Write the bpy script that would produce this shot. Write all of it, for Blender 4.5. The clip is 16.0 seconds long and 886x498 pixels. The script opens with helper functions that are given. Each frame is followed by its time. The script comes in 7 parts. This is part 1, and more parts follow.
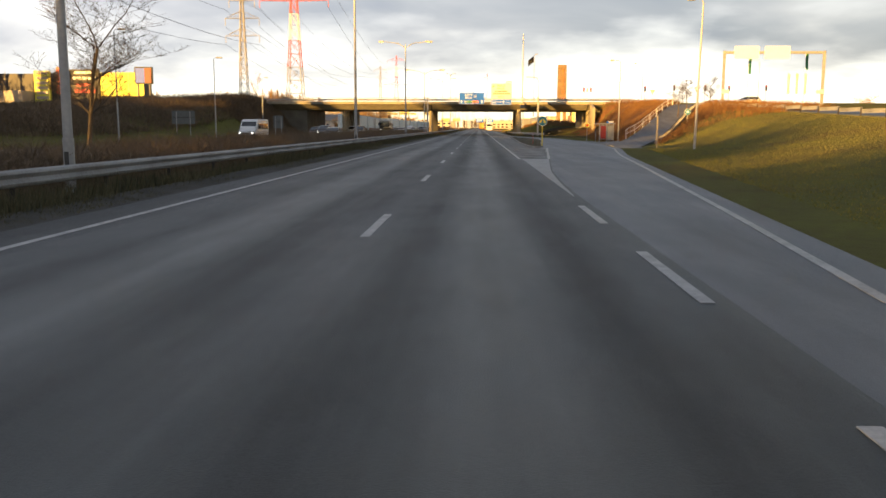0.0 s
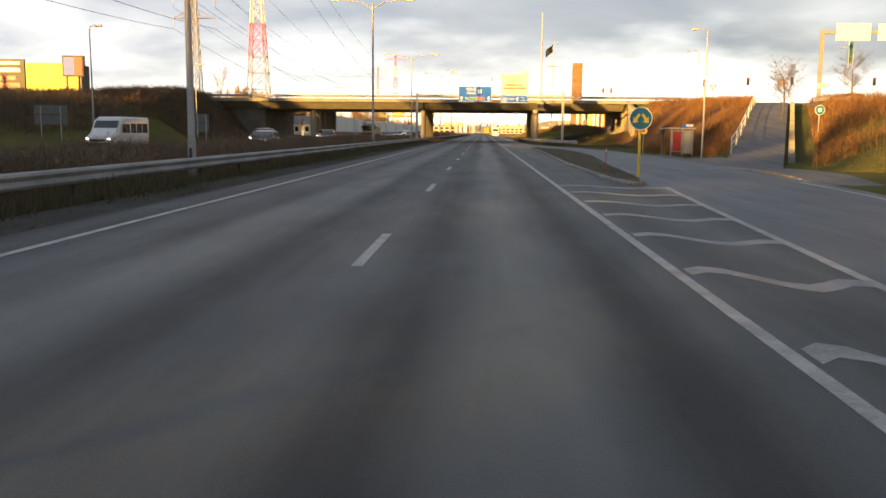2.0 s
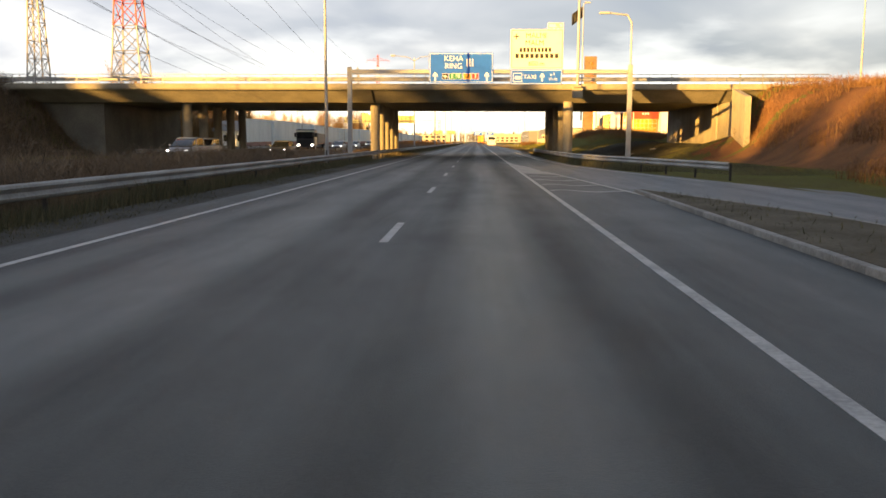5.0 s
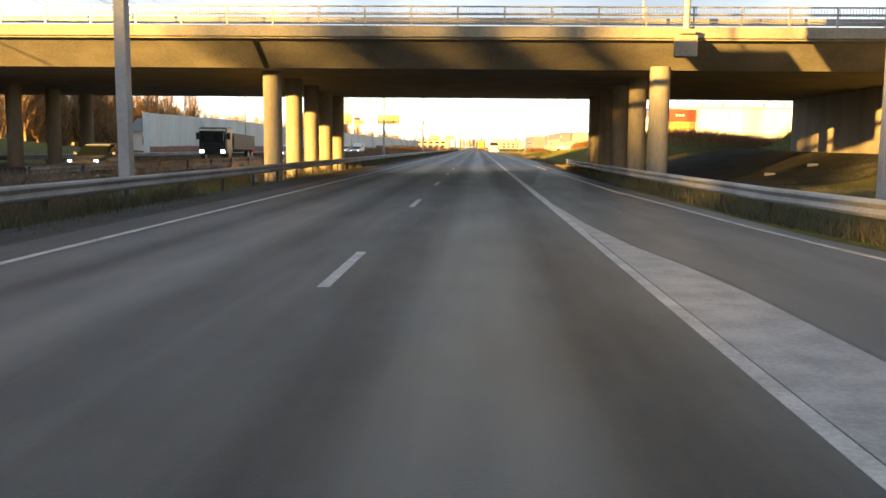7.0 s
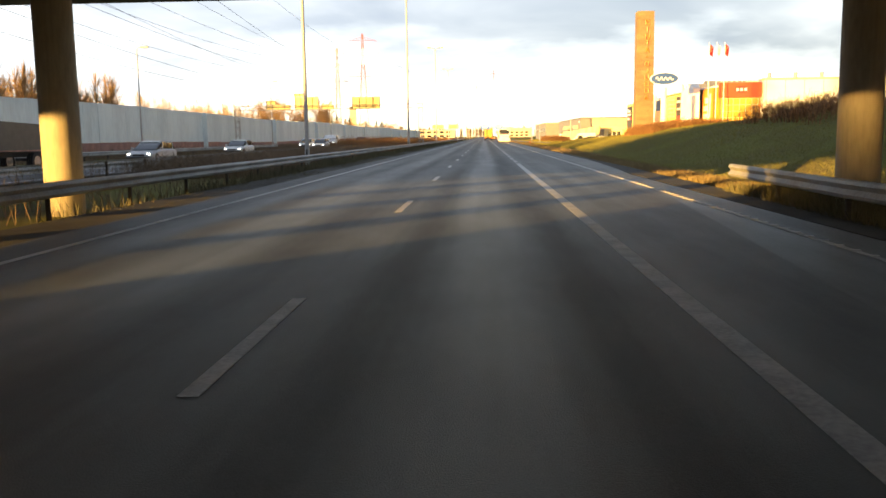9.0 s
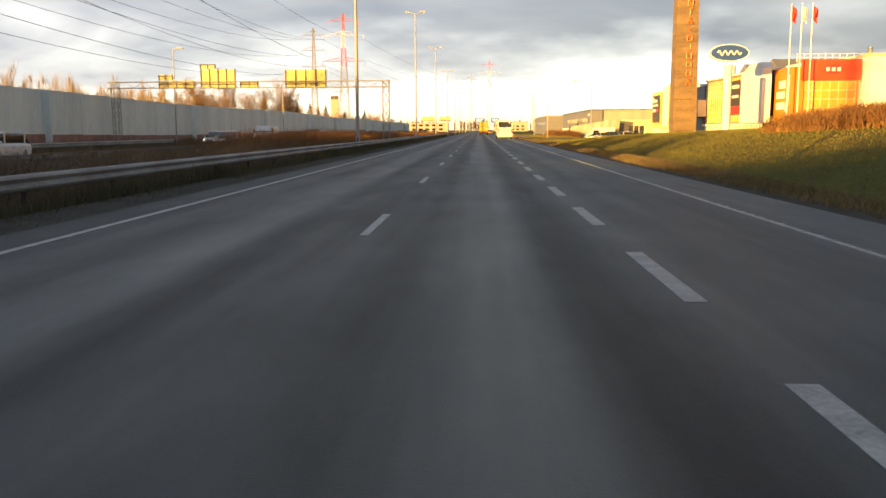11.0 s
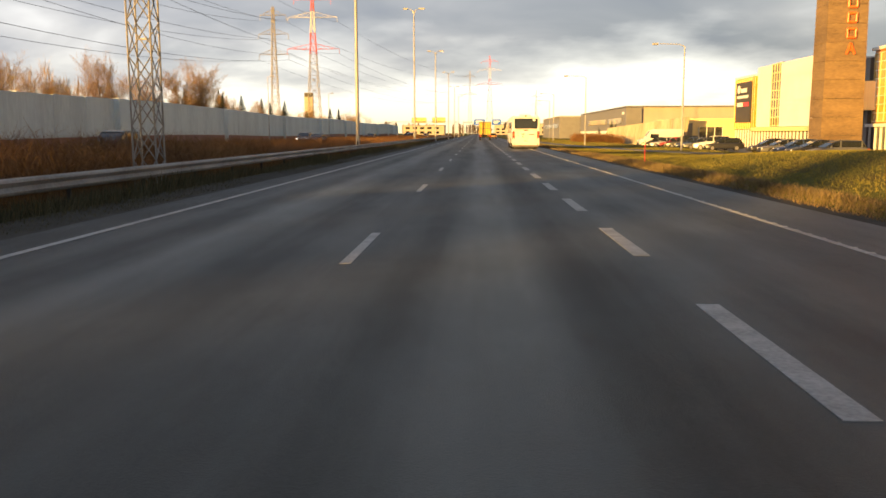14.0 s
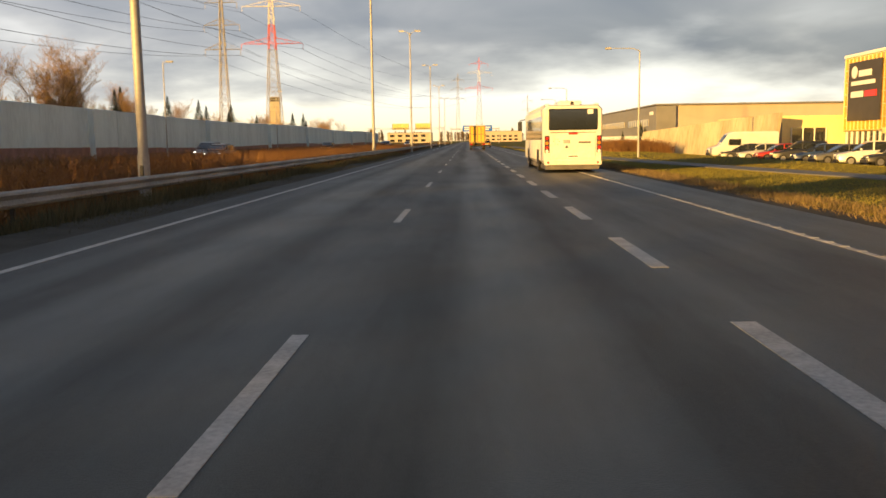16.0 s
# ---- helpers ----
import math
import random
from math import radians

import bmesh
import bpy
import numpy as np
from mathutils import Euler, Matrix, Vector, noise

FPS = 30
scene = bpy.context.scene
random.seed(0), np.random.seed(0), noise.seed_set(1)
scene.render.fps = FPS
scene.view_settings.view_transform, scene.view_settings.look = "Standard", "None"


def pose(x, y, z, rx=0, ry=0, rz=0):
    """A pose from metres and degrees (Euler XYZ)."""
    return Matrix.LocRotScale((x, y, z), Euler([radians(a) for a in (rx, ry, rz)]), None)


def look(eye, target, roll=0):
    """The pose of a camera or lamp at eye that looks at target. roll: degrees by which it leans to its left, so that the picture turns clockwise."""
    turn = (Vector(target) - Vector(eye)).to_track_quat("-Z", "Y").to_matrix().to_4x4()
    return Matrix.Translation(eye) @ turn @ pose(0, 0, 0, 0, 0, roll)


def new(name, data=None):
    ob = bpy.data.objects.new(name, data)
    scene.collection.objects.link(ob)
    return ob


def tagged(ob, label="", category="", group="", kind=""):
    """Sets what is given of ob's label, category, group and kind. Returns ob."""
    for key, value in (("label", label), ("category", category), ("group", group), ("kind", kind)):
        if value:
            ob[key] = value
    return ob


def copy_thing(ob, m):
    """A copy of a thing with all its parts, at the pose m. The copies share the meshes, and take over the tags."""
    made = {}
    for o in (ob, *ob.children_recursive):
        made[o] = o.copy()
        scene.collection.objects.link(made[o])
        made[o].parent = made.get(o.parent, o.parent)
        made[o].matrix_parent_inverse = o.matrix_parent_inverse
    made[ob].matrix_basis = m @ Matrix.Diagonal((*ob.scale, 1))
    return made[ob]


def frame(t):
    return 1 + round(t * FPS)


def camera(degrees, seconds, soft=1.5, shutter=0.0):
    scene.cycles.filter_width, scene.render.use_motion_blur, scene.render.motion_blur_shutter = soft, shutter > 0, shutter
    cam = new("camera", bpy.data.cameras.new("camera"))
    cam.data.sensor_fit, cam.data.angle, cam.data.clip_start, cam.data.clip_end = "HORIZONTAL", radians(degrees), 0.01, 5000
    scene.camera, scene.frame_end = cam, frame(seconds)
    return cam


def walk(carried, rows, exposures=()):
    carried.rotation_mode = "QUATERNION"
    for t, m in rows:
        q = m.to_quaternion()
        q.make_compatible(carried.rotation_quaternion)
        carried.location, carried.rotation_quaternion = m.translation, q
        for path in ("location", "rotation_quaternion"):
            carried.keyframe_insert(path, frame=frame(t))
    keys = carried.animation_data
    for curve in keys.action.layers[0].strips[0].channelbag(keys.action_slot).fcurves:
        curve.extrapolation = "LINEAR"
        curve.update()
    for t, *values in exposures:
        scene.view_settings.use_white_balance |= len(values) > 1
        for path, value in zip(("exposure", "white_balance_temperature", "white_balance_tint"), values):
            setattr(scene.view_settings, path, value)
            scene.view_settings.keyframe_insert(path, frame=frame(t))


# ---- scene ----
cam = camera(55.0, 16.0, soft=1.6)
PATH = [
    (0.0, pose(-0.224, 0.669, 1.468, 81.854, -0.164, 2.387)),
    (0.5, pose(-0.305, 10.368, 1.468, 81.983, -0.107, 3.254)),
    (1.0, pose(-0.318, 20.118, 1.468, 82.059, -0.125, 3.274)),
    (1.5, pose(-0.330, 29.820, 1.468, 82.102, -0.232, 2.888)),
    (2.0, pose(-0.388, 38.845, 1.468, 82.168, -0.542, 2.682)),
    (2.5, pose(-0.431, 48.270, 1.468, 82.465, -0.391, 2.455)),
    (3.0, pose(-0.439, 57.904, 1.468, 82.537, -0.343, 2.203)),
    (3.5, pose(-0.445, 67.583, 1.468, 82.689, -0.134, 2.135)),
    (4.0, pose(-0.441, 76.796, 1.468, 82.471, 0.153, 2.304)),
    (6.5, pose(-0.250, 125.381, 1.468, 83.313, -0.834, 2.158)),
    (7.0, pose(-0.164, 135.285, 1.468, 83.149, -0.569, 2.285)),
    (7.5, pose(-0.076, 145.026, 1.468, 82.644, 0.011, 2.414)),
    (8.0, pose(-0.073, 154.704, 1.468, 82.682, 0.298, 2.489)),
    (8.5, pose(-0.020, 164.925, 1.468, 82.582, 0.795, 2.778)),
    (11.0, pose(-0.135, 216.147, 1.468, 82.040, 0.209, 2.391)),
    (11.5, pose(-0.144, 226.080, 1.468, 81.749, 0.297, 1.936)),
    (12.0, pose(-0.153, 236.579, 1.468, 81.655, 0.288, 1.878)),
    (12.5, pose(-0.187, 246.998, 1.468, 81.617, 0.380, 2.139)),
    (13.0, pose(-0.205, 257.557, 1.468, 81.892, 0.411, 2.441)),
    (13.5, pose(-0.228, 267.761, 1.468, 82.202, 0.190, 2.383)),
    (14.0, pose(-0.244, 278.502, 1.468, 82.246, 0.145, 2.341)),
    (14.5, pose(-0.286, 289.228, 1.468, 82.350, 0.323, 2.675)),
    (15.0, pose(-0.323, 299.742, 1.468, 82.204, 1.076, 2.622)),
    (15.5, pose(-0.406, 310.008, 1.468, 82.187, 1.008, 2.226)),
    (16.0, pose(-0.458, 320.632, 1.468, 82.751, 0.771, 1.596)),
]
EXPOSURE = [(0.0, 1.80, 6500, 10), (4.0, 1.92, 6500, 10), (6.5, 2.22, 6250, 8), (7.0, 2.38, 6100, 6), (7.5, 2.55, 6050, 6), (8.0, 2.72, 6050, 6), (8.5, 2.50, 6100, 7), (8.8, 2.35, 6150, 7), (11.0, 1.62, 6450, 9), (12.5, 1.56, 6500, 10), (14.0, 1.43, 6500, 10), (15.0, 1.38, 6400, 9), (15.5, 1.42, 6350, 8), (16.0, 1.22, 6450, 9)]
walk(cam, PATH, EXPOSURE)

# ---- world: low winter sun under a broken cloud deck ----
SUN_EL, SUN_AZ = 6.2, 219.5      # degrees; azimuth clockwise from +y
world = bpy.data.worlds.new("sky")
scene.world = world
world.use_nodes = True
wt = world.node_tree
wt.nodes.clear()


def wn(kind, **props):
    n = wt.nodes.new(kind)
    for k, v in props.items():
        if k == "op": n.operation = v
        elif k == "blend": n.blend_type = v
    return n


def ramp_set(node, stops):
    els = node.color_ramp.elements
    while len(els) > 1:
        els.remove(els[-1])
    els[0].position, els[0].color = stops[0][0], (*stops[0][1], 1)
    for p, c in stops[1:]:
        e = els.new(p)
        e.color = (*c, 1)


def build_sky():
    out = wn("ShaderNodeOutputWorld")
    sky = wn("ShaderNodeTexSky")
    sky.sky_type, sky.sun_disc = "NISHITA", False
    sky.sun_elevation, sky.sun_rotation = radians(SUN_EL), radians(SUN_AZ)
    co = wn("ShaderNodeTexCoord")
    sep = wn("ShaderNodeSeparateXYZ")
    wt.links.new(co.outputs["Generated"], sep.inputs[0])
    # project the direction on a cloud ceiling
    zc = wn("ShaderNodeMath", op="MAXIMUM"); zc.inputs[1].default_value = 0.0
    wt.links.new(sep.outputs[2], zc.inputs[0])
    za = wn("ShaderNodeMath", op="ADD"); za.inputs[1].default_value = 0.22
    wt.links.new(zc.outputs[0], za.inputs[0])
    dx = wn("ShaderNodeMath", op="DIVIDE"); dy = wn("ShaderNodeMath", op="DIVIDE")
    wt.links.new(sep.outputs[0], dx.inputs[0]); wt.links.new(za.outputs[0], dx.inputs[1])
    wt.links.new(sep.outputs[1], dy.inputs[0]); wt.links.new(za.outputs[0], dy.inputs[1])
    comb = wn("ShaderNodeCombineXYZ")
    wt.links.new(dx.outputs[0], comb.inputs[0]); wt.links.new(dy.outputs[0], comb.inputs[1])
    n1 = wn("ShaderNodeTexNoise"); n1.inputs["Scale"].default_value = 1.1; n1.inputs["Detail"].default_value = 6.0; n1.inputs["Roughness"].default_value = 0.52
    wt.links.new(comb.outputs[0], n1.inputs["Vector"])
    n2 = wn("ShaderNodeTexNoise"); n2.inputs["Scale"].default_value = 1.25; n2.inputs["Detail"].default_value = 5.0; n2.inputs["Roughness"].default_value = 0.46; n2.inputs["Distortion"].default_value = 0.5
    wt.links.new(comb.outputs[0], n2.inputs["Vector"])
    # cloud tones: lilac grey bellies, pink-white torn edges
    tone = wn("ShaderNodeValToRGB")
    ramp_set(tone, [(0.32, (0.288, 0.303, 0.380)), (0.45, (0.372, 0.382, 0.432)), (0.55, (0.475, 0.474, 0.510)), (0.64, (0.640, 0.626, 0.632)), (0.74, (0.88, 0.86, 0.85))])
    wt.links.new(n2.outputs[0], tone.inputs[0])
    # clear band under the deck: bright and warm down at the horizon
    edge = wn("ShaderNodeMath", op="MULTIPLY_ADD"); edge.inputs[1].default_value = 0.26; edge.inputs[2].default_value = -0.13
    wt.links.new(n1.outputs[0], edge.inputs[0])
    zz = wn("ShaderNodeMath", op="ADD")
    wt.links.new(sep.outputs[2], zz.inputs[0]); wt.links.new(edge.outputs[0], zz.inputs[1])
    band = wn("ShaderNodeValToRGB")
    ramp_set(band, [(0.0, (1, 1, 1)), (0.045, (1, 1, 1)), (0.075, (0.45, 0.45, 0.45)), (0.11, (0, 0, 0))])
    wt.links.new(zz.outputs[0], band.inputs[0])
    glow = wn("ShaderNodeValToRGB")
    ramp_set(glow, [(0.0, (1.65, 1.27, 0.68)), (0.02, (1.6, 1.39, 0.98)), (0.05, (1.40, 1.36, 1.22)), (0.12, (1.08, 1.06, 1.03))])
    wt.links.new(sep.outputs[2], glow.inputs[0])
    # the deck is thicker overhead and thinner towards the sun's side
    over = wn("ShaderNodeValToRGB")
    ramp_set(over, [(0.0, (1.0, 1.0, 1.0)), (0.16, (1.0, 1.0, 1.0)), (0.32, (0.70, 0.735, 0.78)), (1.0, (0.58, 0.62, 0.675))])
    wt.links.new(sep.outputs[2], over.inputs[0])
    side = wn("ShaderNodeMath", op="MULTIPLY_ADD"); side.inputs[1].default_value = -0.52; side.inputs[2].default_value = 1.0
    wt.links.new(sep.outputs[0], side.inputs[0])
    thick = wn("ShaderNodeMixRGB", blend="MULTIPLY"); thick.inputs[0].default_value = 1.0
    wt.links.new(tone.outputs[0], thick.inputs[1]); wt.links.new(over.outputs[0], thick.inputs[2])
    deck = wn("ShaderNodeVectorMath", op="SCALE")
    wt.links.new(thick.outputs[0], deck.inputs[0]); wt.links.new(side.outputs[0], deck.inputs["Scale"])
    mix = wn("ShaderNodeMixRGB")
    wt.links.new(band.outputs[0], mix.inputs[0]); wt.links.new(deck.outputs[0], mix.inputs[1]); wt.links.new(glow.outputs[0], mix.inputs[2])
    b1 = wn("ShaderNodeBackground"); b1.inputs[1].default_value = 0.05
    b2 = wn("ShaderNodeBackground"); b2.inputs[1].default_value = 0.42
    wt.links.new(sky.outputs[0], b1.inputs[0]); wt.links.new(mix.outputs[0], b2.inputs[0])
    add = wn("ShaderNodeMixShader"); add.inputs[0].default_value = 0.8      # thin cloud in front of the clear sky
    wt.links.new(b1.outputs[0], add.inputs[1]); wt.links.new(b2.outputs[0], add.inputs[2])
    wt.links.new(add.outputs[0], out.inputs[0])


build_sky()
sun_data = bpy.data.lights.new("sun", "SUN")
sun_data.energy, sun_data.angle, sun_data.color = 5.0, radians(0.55), (1.0, 0.545, 0.13)
sun = new("sun", sun_data)
sa, se = radians(SUN_AZ), radians(SUN_EL)
sun.matrix_basis = look((math.sin(sa) * math.cos(se) * 500, math.cos(sa) * math.cos(se) * 500, math.sin(se) * 500), (0, 0, 0))


# ---- materials ----
def mat(name, base, rough=0.7, metal=0.0, spots=None, scale=3.0, detail_scale=40.0, amount=0.35, bump=0.0, bump_scale=60.0, emit=0.0, rand=0.0, stretch=None, spec=0.5, relief=0.02):
    m = bpy.data.materials.new(name)
    m.use_nodes = True
    nt = m.node_tree
    p = nt.nodes["Principled BSDF"]
    p.inputs["Roughness"].default_value, p.inputs["Metallic"].default_value = rough, metal
    p.inputs["Specular IOR Level"].default_value = spec
    co = nt.nodes.new("ShaderNodeTexCoord")
    vec = co.outputs["Object"]
    if stretch:
        mp = nt.nodes.new("ShaderNodeMapping")
        mp.inputs["Scale"].default_value = stretch
        nt.links.new(vec, mp.inputs["Vector"])
        vec = mp.outputs["Vector"]
    a = nt.nodes.new("ShaderNodeTexNoise"); a.inputs["Scale"].default_value = scale; a.inputs["Detail"].default_value = 4
    b = nt.nodes.new("ShaderNodeTexNoise"); b.inputs["Scale"].default_value = detail_scale; b.inputs["Detail"].default_value = 3
    nt.links.new(vec, a.inputs["Vector"]); nt.links.new(vec, b.inputs["Vector"])
    mx = nt.nodes.new("ShaderNodeMixRGB"); mx.inputs[0].default_value = 0.4
    nt.links.new(a.outputs[0], mx.inputs[1]); nt.links.new(b.outputs[0], mx.inputs[2])
    src = mx.outputs[0]
    if rand:
        oi = nt.nodes.new("ShaderNodeObjectInfo")
        ad = nt.nodes.new("ShaderNodeMath"); ad.operation = "MULTIPLY_ADD"; ad.inputs[1].default_value = rand; ad.inputs[2].default_value = -rand / 2
        nt.links.new(oi.outputs["Random"], ad.inputs[0])
        a2 = nt.nodes.new("ShaderNodeMath"); a2.operation = "ADD"
        nt.links.new(src, a2.inputs[0]); nt.links.new(ad.outputs[0], a2.inputs[1])
        src = a2.outputs[0]
    rp = nt.nodes.new("ShaderNodeValToRGB")
    other = spots or tuple(c * (1 - amount) for c in base)
    ramp_set(rp, [(0.36, other), (0.62, base)])
    nt.links.new(src, rp.inputs[0])
    nt.links.new(rp.outputs[0], p.inputs["Base Color"])
    if bump:
        bp = nt.nodes.new("ShaderNodeBump"); bp.inputs["Strength"].default_value = bump; bp.inputs["Distance"].default_value = relief
        c = nt.nodes.new("ShaderNodeTexNoise"); c.inputs["Scale"].default_value = bump_scale; c.inputs["Detail"].default_value = 3
        nt.links.new(vec, c.inputs["Vector"]); nt.links.new(c.outputs[0], bp.inputs["Height"]); nt.links.new(bp.outputs[0], p.inputs["Normal"])
    if emit:
        p.inputs["Emission Color"].default_value = (*base, 1)
        p.inputs["Emission Strength"].default_value = emit
    return m


def asphalt(name, dark, light, strips, wander=0.25, rough=0.80, spec=0.28, older=None):
    """Asphalt with damp wheel tracks and paler strips at the given x, patches, seams and grain; older: (y0, y1, dark, light) of the worn surface into which it passes."""
    m = mat(name, light, 0.62, bump=0.35, bump_scale=90, spec=spec)
    nt = m.node_tree
    L = nt.links.new
    p = nt.nodes["Principled BSDF"]

    def node(kind, op=None, **ins):
        n = nt.nodes.new(kind)
        if op: n.operation = op
        for k, v in ins.items():
            n.inputs[k].default_value = v
        return n
    co = node("ShaderNodeTexCoord")
    sep = node("ShaderNodeSeparateXYZ"); L(co.outputs["Object"], sep.inputs[0])
    wob = node("ShaderNodeTexNoise", Scale=0.045, Detail=4.0); L(co.outputs["Object"], wob.inputs["Vector"])
    x1 = node("ShaderNodeMath", "MULTIPLY_ADD"); x1.inputs[1].default_value = 2 * wander; L(wob.outputs[0], x1.inputs[0]); L(sep.outputs[0], x1.inputs[2])
    x0, xe = strips[0][0], strips[-1][0]
    un = node("ShaderNodeMapRange"); un.inputs[1].default_value, un.inputs[2].default_value = x0 + wander, xe + wander
    L(x1.outputs[0], un.inputs[0])
    prof = node("ShaderNodeValToRGB"); prof.color_ramp.interpolation = "EASE"
    ramp_set(prof, [((x - x0) / (xe - x0), (v, v, v)) for x, v in strips]); L(un.outputs[0], prof.inputs[0])
    mp = node("ShaderNodeMapping"); mp.inputs["Scale"].default_value = (1.3, 0.035, 1); L(co.outputs["Object"], mp.inputs["Vector"])
    n1 = node("ShaderNodeTexNoise", Scale=1.0, Detail=6.0, Roughness=0.6); L(mp.outputs[0], n1.inputs["Vector"])
    mp2 = node("ShaderNodeMapping"); mp2.inputs["Scale"].default_value = (0.8, 0.28, 1); L(co.outputs["Object"], mp2.inputs["Vector"])
    n3 = node("ShaderNodeTexNoise", Scale=1.0, Detail=5.0, Roughness=0.65); L(mp2.outputs[0], n3.inputs["Vector"])
    n2 = node("ShaderNodeTexNoise", Scale=38.0, Detail=6.0, Roughness=0.75); L(co.outputs["Object"], n2.inputs["Vector"])
    def mad(src, k, add):
        q = node("ShaderNodeMath", "MULTIPLY_ADD"); q.inputs[1].default_value = k; L(src, q.inputs[0])
        if isinstance(add, float): q.inputs[2].default_value = add
        else: L(add, q.inputs[2])
        return q.outputs[0]
    v = mad(n1.outputs[0], 0.95, -0.95 * 0.5 - 0.85 * 0.5 - 0.55 * 0.5)
    v = mad(n3.outputs[0], 0.85, v)
    v = mad(n2.outputs[0], 0.55, v)
    v = mad(prof.outputs[0], 1.0, v)
    rp = node("ShaderNodeValToRGB"); ramp_set(rp, [(0.0, dark), (1.0, light)]); L(v, rp.inputs[0])
    tone = rp.outputs[0]
    if older:
        rp2 = node("ShaderNodeValToRGB"); ramp_set(rp2, [(0.0, older[2]), (1.0, older[3])]); L(v, rp2.inputs[0])
        wy = mad(n3.outputs[0], 16.0, sep.outputs[1])
        fy = node("ShaderNodeMapRange"); fy.inputs[1].default_value, fy.inputs[2].default_value = older[0] + 8.0, older[1] + 8.0
        L(wy, fy.inputs[0])
        mo = node("ShaderNodeMixRGB"); L(fy.outputs[0], mo.inputs[0]); L(tone, mo.inputs[1]); L(rp2.outputs[0], mo.inputs[2])
        tone = mo.outputs[0]
    # now and then a pale crack or filled joint
    vo = node("ShaderNodeTexVoronoi", Scale=0.16); vo.feature = "DISTANCE_TO_EDGE"
    wv = node("ShaderNodeVectorMath", "ADD"); sc = node("ShaderNodeVectorMath", "SCALE"); sc.inputs["Scale"].default_value = 1.4
    L(n3.outputs[1], sc.inputs[0]); L(co.outputs["Object"], wv.inputs[0]); L(sc.outputs[0], wv.inputs[1]); L(wv.outputs[0], vo.inputs["Vector"])
    ck = node("ShaderNodeMapRange"); ck.inputs[1].default_value, ck.inputs[2].default_value, ck.inputs[3].default_value, ck.inputs[4].default_value = 0.0, 0.004, 0.12, 0.0
    L(vo.outputs[0], ck.inputs[0])
    mx = node("ShaderNodeMixRGB"); L(ck.outputs[0], mx.inputs[0]); L(tone, mx.inputs[1]); mx.inputs[2].default_value = (dark[0] * 0.6, dark[1] * 0.6, dark[2] * 0.6, 1)
    L(mx.outputs[0], p.inputs["Base Color"])
    L(mad(v, -0.18, rough), p.inputs["Roughness"])
    return m


MAIN_STRIPS = [(-8.0, 0.0), (-7.0, 0.0), (-6.1, 0.06), (-5.3, 0.40), (-4.75, 0.16), (-4.0, 0.62), (-3.6, 0.66), (-2.85, 0.15), (-2.2, 0.32), (-1.7, 0.36), (-1.0, 0.12), (-0.25, 0.74), (0.15, 0.72), (0.85, 0.10), (1.5, 0.40), (1.9, 0.52), (2.4, 0.36), (3.1, 0.52), (3.9, 0.36), (4.6, 0.5), (5.5, 0.6)]
EVEN_STRIPS = [(-40.0, 0.5), (0.0, 0.5), (40.0, 0.5)]


def worn_paint(name, base, under):
    return mat(name, base, 0.55, spots=under, scale=2.2, detail_scale=22, bump=0.15)


def blades(name, c1, c2, c3, rough=0.75):
    """Grass, stems or leaves: colour varies from piece to piece."""
    m = bpy.data.materials.new(name)
    m.use_nodes = True
    nt = m.node_tree
    p = nt.nodes["Principled BSDF"]
    p.inputs["Roughness"].default_value = rough
    p.inputs["Specular IOR Level"].default_value = 0.25
    geo = nt.nodes.new("ShaderNodeNewGeometry")
    co = nt.nodes.new("ShaderNodeTexCoord")
    n = nt.nodes.new("ShaderNodeTexNoise"); n.inputs["Scale"].default_value = 0.25; n.inputs["Detail"].default_value = 3
    nt.links.new(co.outputs["Object"], n.inputs["Vector"])
    mx = nt.nodes.new("ShaderNodeMixRGB"); mx.inputs[0].default_value = 0.55
    nt.links.new(geo.outputs["Random Per Island"], mx.inputs[1]); nt.links.new(n.outputs[0], mx.inputs[2])
    rp = nt.nodes.new("ShaderNodeValToRGB"); ramp_set(rp, [(0.25, c1), (0.5, c2), (0.78, c3)])
    nt.links.new(mx.outputs[0], rp.inputs[0]); nt.links.new(rp.outputs[0], p.inputs["Base Color"])
    return m


def glass(name, tint, rough=0.08):
    return mat(name, tint, rough, 0.0, amount=0.25, scale=1.0, detail_scale=4.0, spec=0.9)


M = {}
MAIN_DARK, MAIN_LIGHT = (0.0096, 0.0120, 0.0122), (0.091, 0.105, 0.103)
M["road"] = asphalt("main_asphalt", MAIN_DARK, MAIN_LIGHT, MAIN_STRIPS, 0.4, 0.62, 0.5)
M["ramp"] = asphalt("ramp_asphalt", (0.036, 0.045, 0.056), (0.112, 0.130, 0.148), EVEN_STRIPS, 0.25, 0.56, 0.45, (116, 158, MAIN_DARK, MAIN_LIGHT))
M["far_road"] = asphalt("opposite_asphalt", (0.04, 0.04, 0.042), (0.13, 0.13, 0.13), EVEN_STRIPS)
M["path"] = asphalt("path_asphalt", (0.085, 0.088, 0.095), (0.21, 0.21, 0.21), EVEN_STRIPS)
M["line"] = worn_paint("road_paint", (0.46, 0.455, 0.44), (0.24, 0.24, 0.235))
M["rib"] = mat("ribbed_marking_paint", (0.50, 0.50, 0.48), 0.28, amount=0.5, scale=3, detail_scale=18, rand=0.9)
M["gore"] = worn_paint("worn_gore_paint", (0.34, 0.34, 0.33), (0.19, 0.19, 0.19))
M["kerb"] = mat("granite_kerb", (0.30, 0.29, 0.27), 0.85, amount=0.45, scale=6, bump=0.3, rand=0.2)
